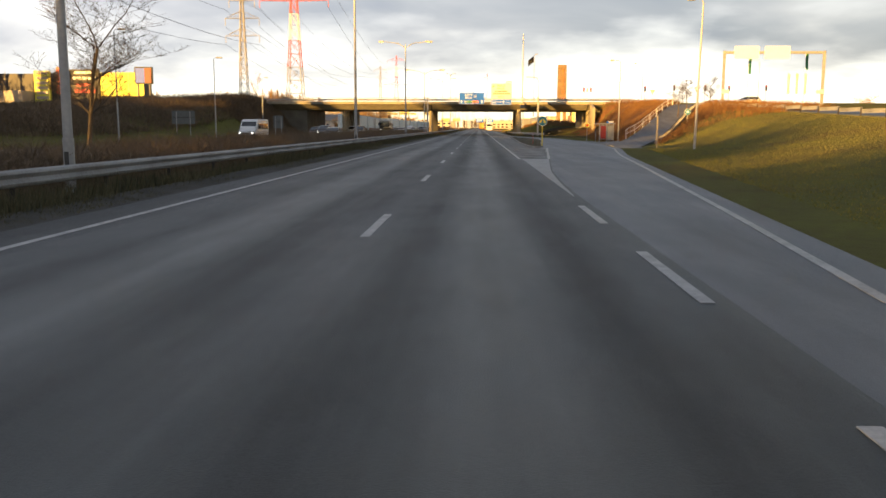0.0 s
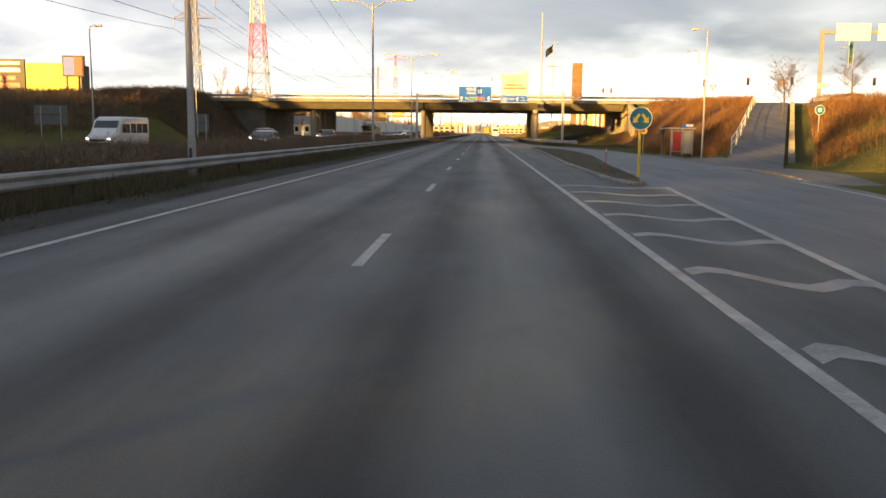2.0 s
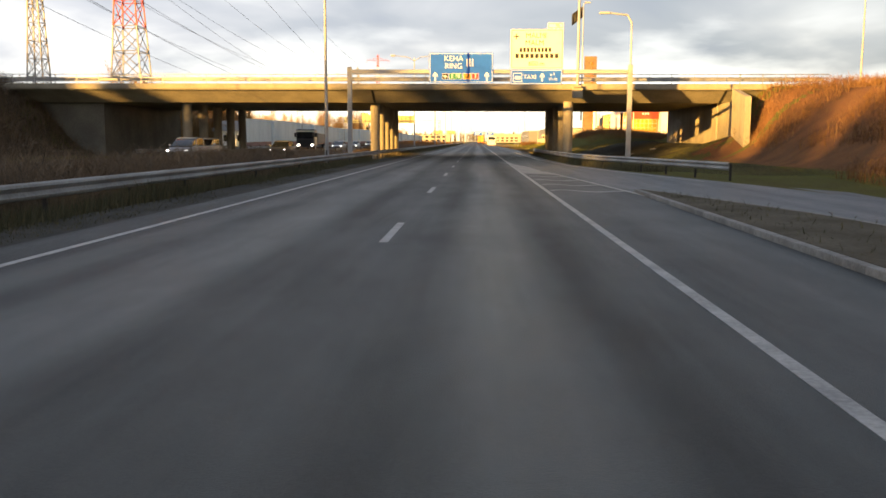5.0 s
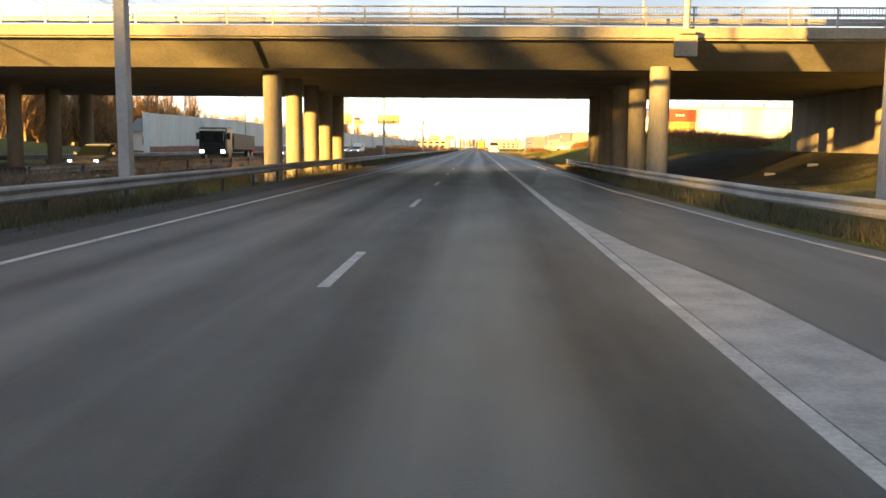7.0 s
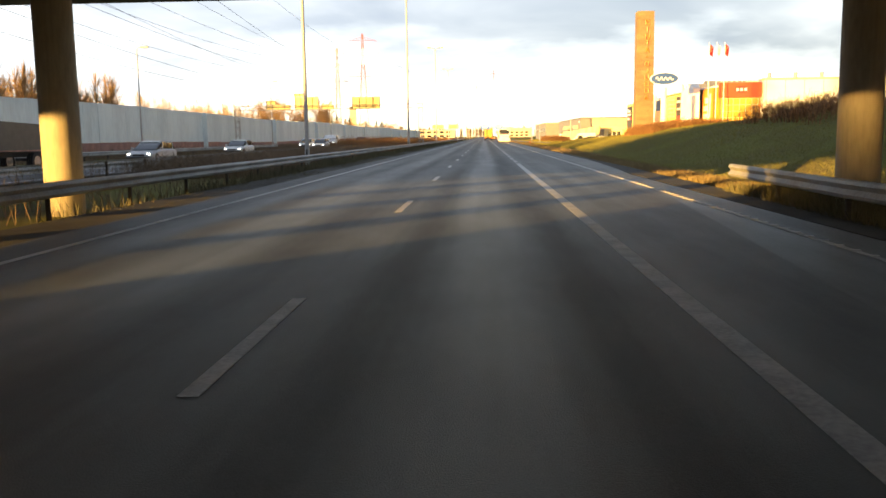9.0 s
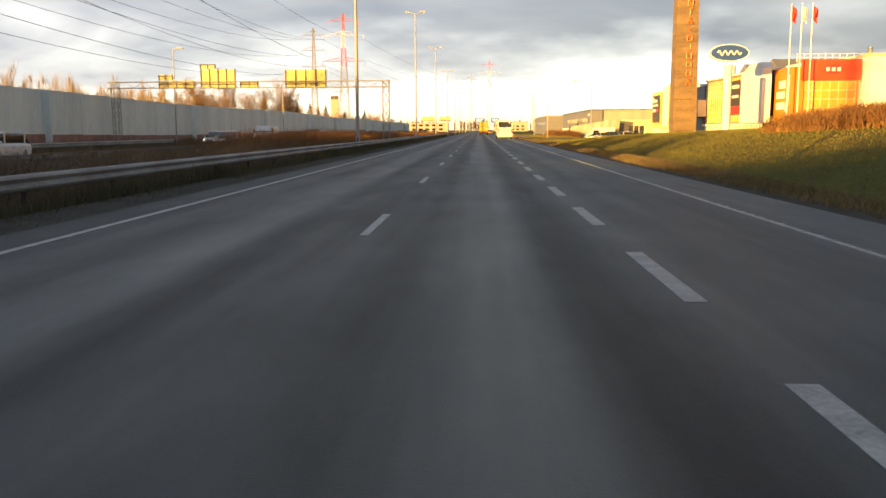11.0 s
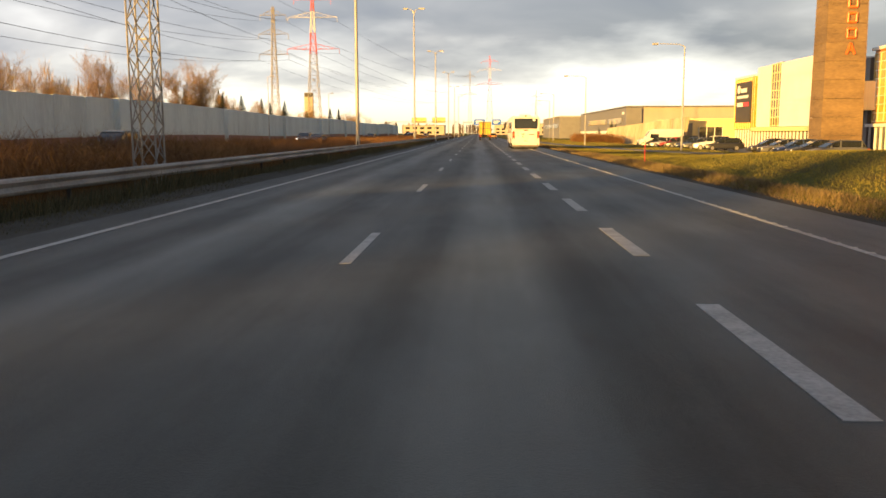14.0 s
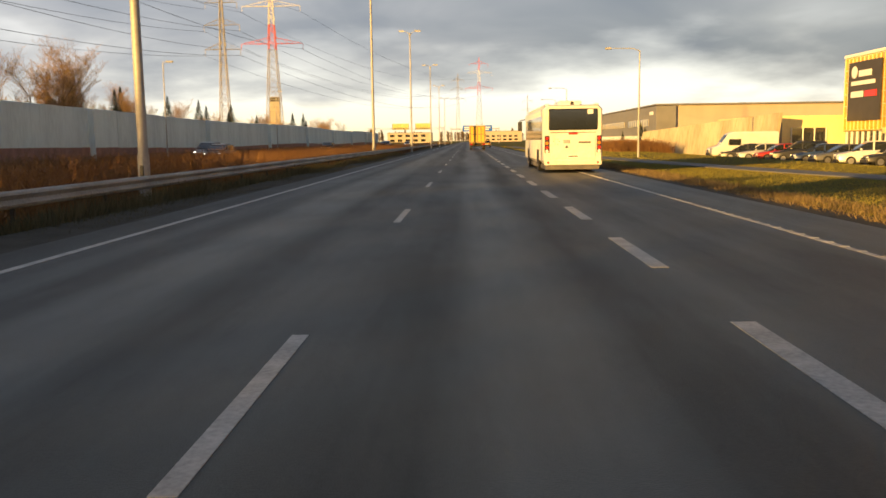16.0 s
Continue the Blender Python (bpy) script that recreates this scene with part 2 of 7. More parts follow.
M["concrete"] = mat("bridge_concrete", (0.34, 0.30, 0.22), 0.85, spots=(0.20, 0.18, 0.14), scale=0.6, detail_scale=9, bump=0.25, bump_scale=25)
M["pier"] = mat("column_concrete", (0.38, 0.33, 0.24), 0.8, spots=(0.25, 0.22, 0.17), scale=1.0, detail_scale=14, bump=0.2, stretch=(1, 1, 0.2))
M["tower"] = mat("tower_concrete", (0.24, 0.165, 0.085), 0.85, spots=(0.13, 0.088, 0.05), scale=0.5, detail_scale=5, bump=0.3, stretch=(0.5, 0.5, 1.6))
M["steel"] = mat("galvanised_steel", (0.42, 0.42, 0.42), 0.45, 0.75, amount=0.4, scale=2.5, detail_scale=18, stretch=(1, 0.3, 1))
M["rail"] = mat("weathered_rail_steel", (0.38, 0.38, 0.372), 0.6, 0.25, spots=(0.23, 0.225, 0.21), scale=0.8, detail_scale=12)
M["mast"] = mat("grey_mast_paint", (0.40, 0.40, 0.40), 0.5, 0.1, amount=0.25, scale=1.2, detail_scale=10)
M["post_steel"] = mat("rusty_post_steel", (0.05, 0.042, 0.036), 0.8, 0.1, amount=0.4)
M["dark_steel"] = mat("dark_steel", (0.07, 0.07, 0.07), 0.5, 0.4, amount=0.3)
M["lattice"] = mat("pylon_steel", (0.34, 0.33, 0.31), 0.6, 0.2, amount=0.3)
M["red_steel"] = mat("red_pylon_paint", (0.62, 0.11, 0.06), 0.6, amount=0.2)
M["white_steel"] = mat("white_pylon_paint", (0.72, 0.70, 0.66), 0.6, amount=0.15)
M["wire"] = mat("aluminium_wire", (0.09, 0.09, 0.09), 0.5, 0.3)
M["noise_wall"] = mat("noise_wall_panel", (0.72, 0.79, 0.81), 0.7, spots=(0.58, 0.645, 0.67), scale=0.5, detail_scale=4, rand=0.16, stretch=(1, 1, 0.25))
M["plinth"] = mat("red_wall_base", (0.36, 0.20, 0.17), 0.85, amount=0.4, scale=1.0)
M["soil"] = mat("ground_soil_and_turf", (0.130, 0.135, 0.034), 0.95, spots=(0.100, 0.085, 0.034), scale=0.22, detail_scale=3.0, bump=1.0, bump_scale=24, spec=0.1, relief=0.07)
M["shoulder"] = mat("gravel_shoulder", (0.072, 0.069, 0.060), 0.95, amount=0.45, scale=1.2, detail_scale=30, bump=0.6, bump_scale=40, spec=0.2)
M["bank_soil"] = mat("leaf_litter", (0.22, 0.105, 0.045), 0.95, spots=(0.12, 0.065, 0.035), scale=0.6, detail_scale=9, bump=1.0, bump_scale=14, spec=0.1, relief=0.08)
M["island_earth"] = mat("trodden_island_earth", (0.15, 0.13, 0.10), 0.95, spots=(0.08, 0.072, 0.05), scale=0.7, detail_scale=14, bump=0.8, bump_scale=30, spec=0.1, relief=0.03)
# left abutment's shade is put into this darker concrete tone
M["shade_concrete"] = mat("shaded_abutment_concrete", (0.19, 0.175, 0.145), 0.9, amount=0.4, scale=0.5, detail_scale=8, bump=0.25, bump_scale=25)
# dry soil, its tone also darkened for the shade under the deck
M["slope"] = mat("shade_darkened_dry_soil", (0.075, 0.072, 0.045), 0.95, amount=0.5, scale=0.8, detail_scale=12, bump=0.8, bump_scale=12, spec=0.1, relief=0.06)
M["grass"] = blades("grass_blades", (0.130, 0.130, 0.022), (0.200, 0.182, 0.031), (0.27, 0.225, 0.048))
M["dry"] = blades("dry_grass", (0.10, 0.075, 0.035), (0.19, 0.14, 0.065), (0.28, 0.21, 0.10))
M["verge"] = blades("dull_verge_grass", (0.062, 0.064, 0.036), (0.104, 0.098, 0.052), (0.165, 0.138, 0.075))
# dark tone puts the shade on these sign backs into the colour
M["shade_board"] = mat("shade_dark_sign_back", (0.15, 0.16, 0.16), 0.7, 0.2, amount=0.25)
M["stems"] = blades("brown_bush_stems", (0.088, 0.070, 0.051), (0.155, 0.112, 0.072), (0.235, 0.158, 0.090))
# rust-brown stems, raised brighter and warmer to carry the low sun
M["sunlit_rust_bush"] = blades("sunlit_rust_stems", (0.095, 0.050, 0.024), (0.19, 0.095, 0.036), (0.31, 0.17, 0.060))
M["bark"] = mat("bare_tree_bark", (0.11, 0.085, 0.06), 0.9, amount=0.4, scale=2)
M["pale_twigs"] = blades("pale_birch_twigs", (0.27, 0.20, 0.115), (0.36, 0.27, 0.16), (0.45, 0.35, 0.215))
M["birch"] = blades("birch_twigs", (0.19, 0.12, 0.055), (0.28, 0.18, 0.085), (0.37, 0.25, 0.13))
M["needles"] = blades("spruce_needles", (0.012, 0.022, 0.010), (0.022, 0.036, 0.014), (0.04, 0.055, 0.02))
M["blue_sign"] = mat("blue_sign_sheet", (0.020, 0.13, 0.62), 0.35, amount=0.12)
M["white_sign"] = mat("white_sign_sheet", (0.82, 0.82, 0.80), 0.4, amount=0.06)
M["yellow_sign"] = mat("yellow_sign_sheet", (0.84, 0.82, 0.60), 0.4, amount=0.08)
M["sign_back"] = mat("yellow_sign_back", (0.62, 0.56, 0.22), 0.5, amount=0.15, scale=1)
M["green_sign"] = mat("green_sign_sheet", (0.02, 0.22, 0.09), 0.4, amount=0.1)
M["red_sign"] = mat("red_sign_sheet", (0.60, 0.04, 0.03), 0.4, amount=0.1)
M["orange_sign"] = mat("orange_sign_sheet", (0.85, 0.36, 0.03), 0.4, amount=0.1)
M["teal_sign"] = mat("blue_disc_sheet", (0.02, 0.16, 0.25), 0.4, amount=0.1)
M["arrow_yellow"] = mat("yellow_arrow_sheet", (0.80, 0.60, 0.05), 0.4, amount=0.1)
M["shelter_glass"] = mat("hazy_shelter_glass", (0.34, 0.35, 0.36), 0.25, amount=0.3, scale=1.5)
M["poster_blue"] = mat("pale_blue_poster", (0.05, 0.11, 0.62), 0.5, amount=0.2)
M["poster_red"] = mat("faded_red_poster", (0.34, 0.035, 0.03), 0.5, amount=0.3)
M["black"] = mat("black_plastic", (0.02, 0.02, 0.02), 0.6, amount=0.3)
M["tyre"] = mat("tyre_rubber", (0.02, 0.02, 0.02), 0.85, amount=0.3)
M["rim"] = mat("wheel_alloy", (0.35, 0.35, 0.35), 0.35, 0.8, amount=0.3)
M["window"] = glass("dark_glass", (0.022, 0.026, 0.03))
M["bus_white"] = mat("bus_white_paint", (0.74, 0.74, 0.72), 0.35, spots=(0.62, 0.61, 0.58), scale=1.4, detail_scale=8)
M["dirt"] = mat("dirty_skirt", (0.16, 0.15, 0.14), 0.8, amount=0.4)
M["tail"] = mat("red_tail_lens", (0.45, 0.02, 0.01), 0.25, amount=0.2, emit=0.25)
M["amber"] = mat("amber_lens", (0.7, 0.22, 0.02), 0.25, amount=0.2, emit=0.15)
M["head"] = mat("lit_headlamp", (1.0, 0.93, 0.78), 0.2, amount=0.05, emit=2.2)
M["yellow_lorry"] = mat("yellow_lorry_paint", (0.72, 0.45, 0.05), 0.5, amount=0.2)
M["facade_orange"] = mat("orange_facade_glass", (0.72, 0.41, 0.035), 0.25, amount=0.25, scale=0.6, detail_scale=2, rand=0.3, spec=0.8)
M["mullion"] = mat("cream_mullion", (0.76, 0.66, 0.34), 0.5, amount=0.12)
M["facade_white"] = mat("white_facade_panel", (0.84, 0.83, 0.80), 0.55, amount=0.08, scale=0.4)
M["facade_brown"] = mat("brown_grey_cladding", (0.060, 0.055, 0.052), 0.6, amount=0.2, scale=0.8)
M["facade_red"] = mat("red_facade_panel", (0.66, 0.085, 0.03), 0.45, amount=0.12)
M["facade_amber"] = mat("amber_poster_panel", (0.62, 0.24, 0.02), 0.45, amount=0.12)
M["beige"] = mat("beige_cladding", (0.44, 0.38, 0.31), 0.65, amount=0.12, scale=0.5, stretch=(1, 1, 0.2))
M["grey_clad"] = mat("grey_cladding", (0.20, 0.20, 0.20), 0.6, amount=0.15, scale=0.7)
M["yellow_clad"] = mat("yellow_cladding", (0.74, 0.70, 0.09), 0.55, amount=0.12)
M["screen_concrete"] = mat("leaning_wall_concrete", (0.50, 0.45, 0.33), 0.85, spots=(0.34, 0.29, 0.20), scale=0.4, detail_scale=3, bump=0.2, stretch=(1, 1, 0.3))
M["enamel"] = mat("deep_blue_enamel", (0.04, 0.09, 0.30), 0.3, amount=0.1)
M["letter_orange"] = mat("orange_letters", (0.75, 0.16, 0.03), 0.45, amount=0.1)
CAR_COLOURS = {"white": (0.72, 0.72, 0.70), "silver": (0.42, 0.43, 0.44), "black": (0.025, 0.026, 0.03), "red": (0.42, 0.03, 0.02), "blue": (0.03, 0.06, 0.16), "grey": (0.12, 0.125, 0.13), "yellow": (0.72, 0.45, 0.05)}
for cname, crgb in CAR_COLOURS.items():
    M["paint_" + cname] = mat(cname + "_car_paint", crgb, 0.3, 0.1, amount=0.15, scale=2, spec=0.7)


# ---- mesh helpers ----
def bx(bm, x0, y0, z0, x1, y1, z1, bevel=0.0):
    r = bmesh.ops.create_cube(bm, size=1, matrix=Matrix.Translation(((x0 + x1) / 2, (y0 + y1) / 2, (z0 + z1) / 2)) @ Matrix.Diagonal((abs(x1 - x0), abs(y1 - y0), abs(z1 - z0), 1)))
    if bevel:
        es = list({e for v in r["verts"] for e in v.link_edges})
        bmesh.ops.bevel(bm, geom=es, offset=bevel, segments=2, affect="EDGES", profile=0.6)
    return bm


def cyl(bm, p0, p1, r0, r1=None, seg=10, caps=True):
    p0, p1 = Vector(p0), Vector(p1)
    d = p1 - p0
    m = Matrix.Translation((p0 + p1) / 2) @ d.to_track_quat("Z", "Y").to_matrix().to_4x4()
    bmesh.ops.create_cone(bm, cap_ends=caps, segments=seg, radius1=r0, radius2=r0 if r1 is None else r1, depth=d.length, matrix=m)
    return bm


def prism(bm, outline, axis, lo, hi):
    """Extrude a 2D outline along an axis ('x': points are y, z; 'y': x, z; 'z': x, y)."""
    put = {"x": lambda a, b, c: (c, a, b), "y": lambda a, b, c: (a, c, b), "z": lambda a, b, c: (a, b, c)}[axis]
    A = [bm.verts.new(put(a, b, lo)) for a, b in outline]
    B = [bm.verts.new(put(a, b, hi)) for a, b in outline]
    n = len(outline)
    bm.faces.new(A); bm.faces.new(B[::-1])
    for i in range(n):
        bm.faces.new((A[i], B[i], B[(i + 1) % n], A[(i + 1) % n]))
    bmesh.ops.recalc_face_normals(bm, faces=bm.faces)
    return bm


def mesh_of(name, bm, material, smooth=False):
    me = bpy.data.meshes.new(name)
    bm.to_mesh(me)
    bm.free()
    me.materials.append(material)
    if smooth:
        for p in me.polygons:
            p.use_smooth = True
        me.set_sharp_from_angle(angle=radians(32))
    return me


def part(name, bm, material, parent, label="", smooth=False):
    me = bm if isinstance(bm, bpy.types.Mesh) else mesh_of(name, bm, material, smooth)
    ob = new(name, me)
    ob.parent = parent
    if label:
        tagged(ob, label)
    return ob


def placed(name, me, parent, loc, rz=0.0, rx=0.0):
    ob = new(name, me)
    ob.parent = parent
    ob.matrix_basis = pose(*loc, rx, 0, rz)
    return ob


def thing(name, label, category, loc=(0, 0, 0), rz=0.0, group=""):
    e = new(name)
    e.empty_display_size = 0.3
    e.matrix_basis = pose(*loc, 0, 0, rz)
    return tagged(e, label, category, group)


def setting(name, bm, material, label, category):
    ob = new(name, mesh_of(name, bm, material))
    return tagged(ob, label, category, kind="structure")


def B():
    return bmesh.new()


def text_mesh(body, size, material):
    cu = bpy.data.curves.new("lettering", "FONT")
    cu.body, cu.size, cu.extrude, cu.align_x, cu.align_y = body, size, 0.004, "CENTER", "CENTER"
    ob = bpy.data.objects.new("lettering", cu)
    scene.collection.objects.link(ob)
    dg = bpy.context.evaluated_depsgraph_get()
    me = bpy.data.meshes.new_from_object(ob.evaluated_get(dg))
    bpy.data.objects.remove(ob)
    me.materials.clear()
    me.materials.append(material)
    return me


def word(body, size, material, parent, loc):
    """Upright lettering that faces -y."""
    return placed("lettering", text_mesh(body, size, material), parent, loc, rx=90)


def sm(a, b, v):
    """Smooth step of v between a and b, for numbers and arrays."""
    t = np.clip((v - a) / (b - a), 0, 1)
    return t * t * (3 - 2 * t)


# ---- ground ----
TOE_Y = [-300, 0, 10, 35, 60, 85, 120, 142, 156, 168, 175, 197, 206, 240, 300, 340, 2600]
TOE_X = [7.5, 5.2, 5.8, 8.8, 12.0, 14.8, 16.5, 17.6, 18.8, 18.8, 11.5, 10.0, 8.0, 6.8, 6.8, 7.0, 7.0]
CREST_Y = [-300, 0, 54, 72, 90, 140, 166, 174, 197, 215, 240, 262, 290, 308, 322, 338, 2600]
CREST_Z = [0.4, 0.8, 1.9, 2.6, 3.3, 5.1, 5.8, 1.3, 1.5, 2.6, 2.1, 1.6, 1.2, 0.95, 0.6, -0.1, -0.1]


def ground_z(x, y):
    x, y = np.asarray(x, float), np.asarray(y, float)
    toe = np.interp(y, TOE_Y, TOE_X)
    crest = np.interp(y, CREST_Y, CREST_Z)
    width = np.interp(y, [-300, 60, 120, 172, 198, 230, 2600], [16, 17, 12, 9.5, 10, 9, 9])
    right = crest * sm(0, 1, (x - toe) / width)
    back = np.interp(y, [-300, 175, 225, 262, 2600], [0, 0, 0.4, 1, 1])      # the mound falls to the car park again
    right = right * (1 - back * sm(18, 27, x)) - 0.55 * sm(20, 28, x) * sm(225, 300, y)
    right = right + np.interp(y, [166, 173, 198, 206], [0, 4.6, 4.6, 0]) * sm(22.0, 25, x)          # the bridge ramp
    berm = np.interp(y, [225, 250, 330, 345], [0, 1, 1, 0]) * (0.13 * np.exp(-((x - 7.35) / 0.45) ** 2) - 0.16 * np.exp(-((x - 8.7) / 0.5) ** 2))      # verge strip and ditch
    dip = -0.42 * sm(10, 13, x) * sm(70, 92, y) * (1 - sm(128, 150, y)) * (1 - sm(16.5, 20, x))
    # opposite side: field, scrub bank and the bridge ramp
    bank = np.interp(y, [-300, 0, 60, 120, 165, 178, 196, 215, 250, 2600], [1.0, 1.5, 2.0, 3.2, 6.0, 6.2, 6.0, 3.0, 0.8, 0.8])
    left = bank * sm(np.interp(y, [100, 150, 178, 200], [38, 37, 36, 38]), np.interp(y, [100, 150, 178, 215], [56, 48, 43, 56]), -x)
    med = -0.18 * sm(7.4, 9.5, -x) * (1 - sm(14, 16.5, -x))
    z = np.where(x > 3, right + dip + berm, np.where(x < -30, left, med))
    u = (y - 92) / 47                                                     # bed of the footpath
    w = (1 - sm(2.4, 4.6, np.abs(x - (17.0 + 16.3 * u)))) * sm(-0.12, 0.0, u) * (1 - sm(1.1, 1.25, u))
    z = z * (1 - w) + (-0.25 + 5.4 * sm(-0.1, 1.1, u)) * w
    return z - 0.07


def spaced(stops):
    out = []
    for a, b, n in stops:
        out += list(np.linspace(a, b, n, endpoint=False))
    return np.array(out + [stops[-1][1]])


def grid_mesh(name, xs, ys, zf):
    X, Y = np.meshgrid(xs, ys)
    Zg = zf(X, Y)
    V = np.stack([X, Y, Zg], -1).reshape(-1, 3)
    nx, ny = len(xs), len(ys)
    i = np.arange(nx - 1)[None, :] + nx * np.arange(ny - 1)[:, None]
    F = np.stack([i, i + 1, i + nx + 1, i + nx], -1).reshape(-1, 4)
    me = bpy.data.meshes.new(name)
    me.from_pydata(V.tolist(), [], F.tolist())
    for p in me.polygons:
        p.use_smooth = True
    return me


gme = grid_mesh("ground", spaced([(-2500, -150, 12), (-150, -60, 15), (-60, -16, 22), (-16, -6, 14), (-6, 4, 4), (4, 40, 60), (40, 120, 20), (120, 2500, 12)]),
                spaced([(-600, -60, 10), (-60, 260, 150), (260, 420, 60), (420, 1000, 20), (1000, 3500, 8)]), ground_z)
gme.materials.append(M["soil"])
tagged(new("ground", gme), "rough turf and bare soil either side of the road", "ground", kind="structure")


def strip(name, ys, left, right, z, material, label, category, thick=0.25, lift=None):
    """A paved strip between two edges, given as x at each y."""
    bm = B()
    rows = []
    for y in ys:
        a, b = left(y), right(y)
        za = z if lift is None else lift(a, y)
        zb = z if lift is None else lift(b, y)
        rows.append([bm.verts.new(c) for c in ((a, y, za - thick), (a, y, za), (b, y, zb), (b, y, zb - thick))])
    for p, q in zip(rows, rows[1:]):
        for k in range(3):
            bm.faces.new((p[k], p[k + 1], q[k + 1], q[k]))
    bm.faces.new(rows[0]); bm.faces.new(rows[-1][::-1])
    bmesh.ops.recalc_face_normals(bm, faces=bm.faces)
    return setting(name, bm, material, label, category)


def curve_of(pairs):
    ys, xs = [p[0] for p in pairs], [p[1] for p in pairs]
    return lambda y: float(np.interp(y, ys, xs))


LINE_L, LINE_C, LINE_R, LINE_E = -5.95, -1.75, 1.70, 4.53
main_right = curve_of([(-80, 1.95), (19, 1.95), (24, 2.05), (30, 2.31), (34, 2.61), (40, 3.06), (50, 3.81), (57, 4.31), (65, 4.5), (100, 4.6), (120, 4.35), (130, 3.52), (139, 2.82), (145, 2.69), (148, 2.3), (151.5, 2.05), (158, 1.95), (168, 1.95), (207, 5.33), (208, 5.5), (225, 6.1), (900, 6.1)])
road = strip("road", list(np.arange(-80, 206, 2.5)) + list(np.arange(207, 420, 5.0)) + [420, 500, 700, 1200], lambda y: -6.9, main_right, 0.0, M["road"], "grey worn asphalt carriageway with lane markings", "road")
ramp_right = curve_of([(-80, 3.6), (0, 3.7), (8, 3.9), (15, 4.6), (34, 6.5), (47, 7.8), (57, 9.2), (62, 9.9), (75, 10.6), (95, 11.0), (112, 10.8), (125, 9.3), (139, 6.9), (150, 5.6), (168, 5.3), (208, 5.35)])
strip("bus_stop_road", list(np.arange(-80, 205.1, 2.5)) + [206.9], lambda y: main_right(y) + 0.005, ramp_right, -0.004, M["ramp"], "paler grey asphalt slip road past the bus stop", "road")
strip("opposite_road", list(np.arange(-80, 700, 20.0)) + [1200], lambda y: -29.5, lambda y: -17.0, 0.0, M["far_road"], "grey asphalt carriageway of the oncoming traffic", "road")
strip("gravel_shoulder", list(np.arange(-80, 700, 10.0)), lambda y: -8.3, lambda y: -6.905, -0.02, M["shoulder"], "narrow gravel shoulder beside the asphalt", "shoulder")
strip("gravel_shoulder_right", list(np.arange(171, 700, 6.0)), lambda y: float(np.interp(y, [171, 206, 225], [5.37, 5.51, 6.11])), lambda y: float(np.interp(y, [171, 206, 225], [6.3, 6.4, 6.9])), -0.02, M["shoulder"], "narrow gravel shoulder beside the asphalt", "shoulder")


def flat(name, bm_or_pts, material, parent, z=0.0, h=0.005):
    bm = B()
    prism(bm, bm_or_pts, "z", z - 0.002, z + h)
    return part(name, bm, material, parent)


def band(ys, xf, w):
    """Outline of a painted line of width w along x = xf(y)."""
    return [(xf(y) - w / 2, y) for y in ys] + [(xf(y) + w / 2, y) for y in reversed(ys)]


ys_long = [-80, 100, 200, 300, 400, 600]
flat("edge_line", band(ys_long, lambda y: LINE_L, 0.13), M["line"], road)
flat("edge_line", band([41.05, 90, 150], lambda y: LINE_R, 0.13), M["line"], road)
flat("edge_line", band([150, 158, 200, 221], lambda y: LINE_R + 0.035, 0.20), M["line"], road)
flat("edge_line", band([164, 172, 200, 600], lambda y: LINE_E, 0.10), M["line"], road)
rib = mesh_of("marking_rib", bx(B(), 0.0, -0.025, -0.002, 0.12, 0.025, 0.010, 0.003), M["rib"])
for k in range(280):                                            # profiled edge marking
    placed("marking_rib", rib, road, (LINE_E - 0.04, 203.0 + 0.5 * k, 0.0))
ribs = B()
for k in range(80):
    bx(ribs, LINE_E - 0.04, 162.97 + 0.5 * k, -0.002, LINE_E + 0.08, 163.02 + 0.5 * k, 0.013)
    bx(ribs, LINE_E - 0.04, 342.97 + 0.5 * k, -0.002, LINE_E + 0.08, 343.02 + 0.5 * k, 0.013)
tagged(part("marking_ribs", ribs, M["rib"], road), kind="stuff")
dash = mesh_of("lane_dash", prism(B(), [(-0.065, 0), (0.065, 0), (0.065, 3), (-0.065, 3)], "z", -0.002, 0.005), M["line"])
for k in range(-2, 50):
    placed("lane_dash", dash, road, (LINE_C, 12.0 * k, 0))
wide_dash = mesh_of("wide_lane_dash", prism(B(), [(-0.10, 0), (0.10, 0), (0.10, 3), (-0.10, 3)], "z", -0.002, 0.005), M["line"])
for k in range(37, 85):
    placed("wide_lane_dash", wide_dash, road, (LINE_R + 0.03, 5.94 * k + 3.6, 0))
for k in range(-6, 3):
    placed("lane_dash", dash, road, (LINE_R + 0.02, 6.0 * k + 1.8, 0.004))
ramp_line = curve_of([(-80, 3.0), (8, 3.3), (15, 4.1), (34, 6.1), (47, 7.4), (57, 8.7), (61, 9.3), (66, 9.6)])
flat("edge_line", band(list(np.linspace(-80, 8, 4)) + list(np.linspace(10, 66, 20)), ramp_line, 0.13), M["line"], road)
# first gore: solid worn paint, then chevron bars up to the traffic island
gore_right = curve_of([(19.0, 1.85), (24, 1.98), (30, 2.25), (34, 2.55), (40, 3.0), (50, 3.75), (57, 4.25), (63, 4.75)])
flat("gore_area", [(1.82, 19.0), (1.82, 41)] + [(gore_right(y), y) for y in np.linspace(41, 19.4, 12)], M["gore"], road)
flat("edge_line", band(list(np.linspace(41, 63, 8)), gore_right, 0.13), M["line"], road)
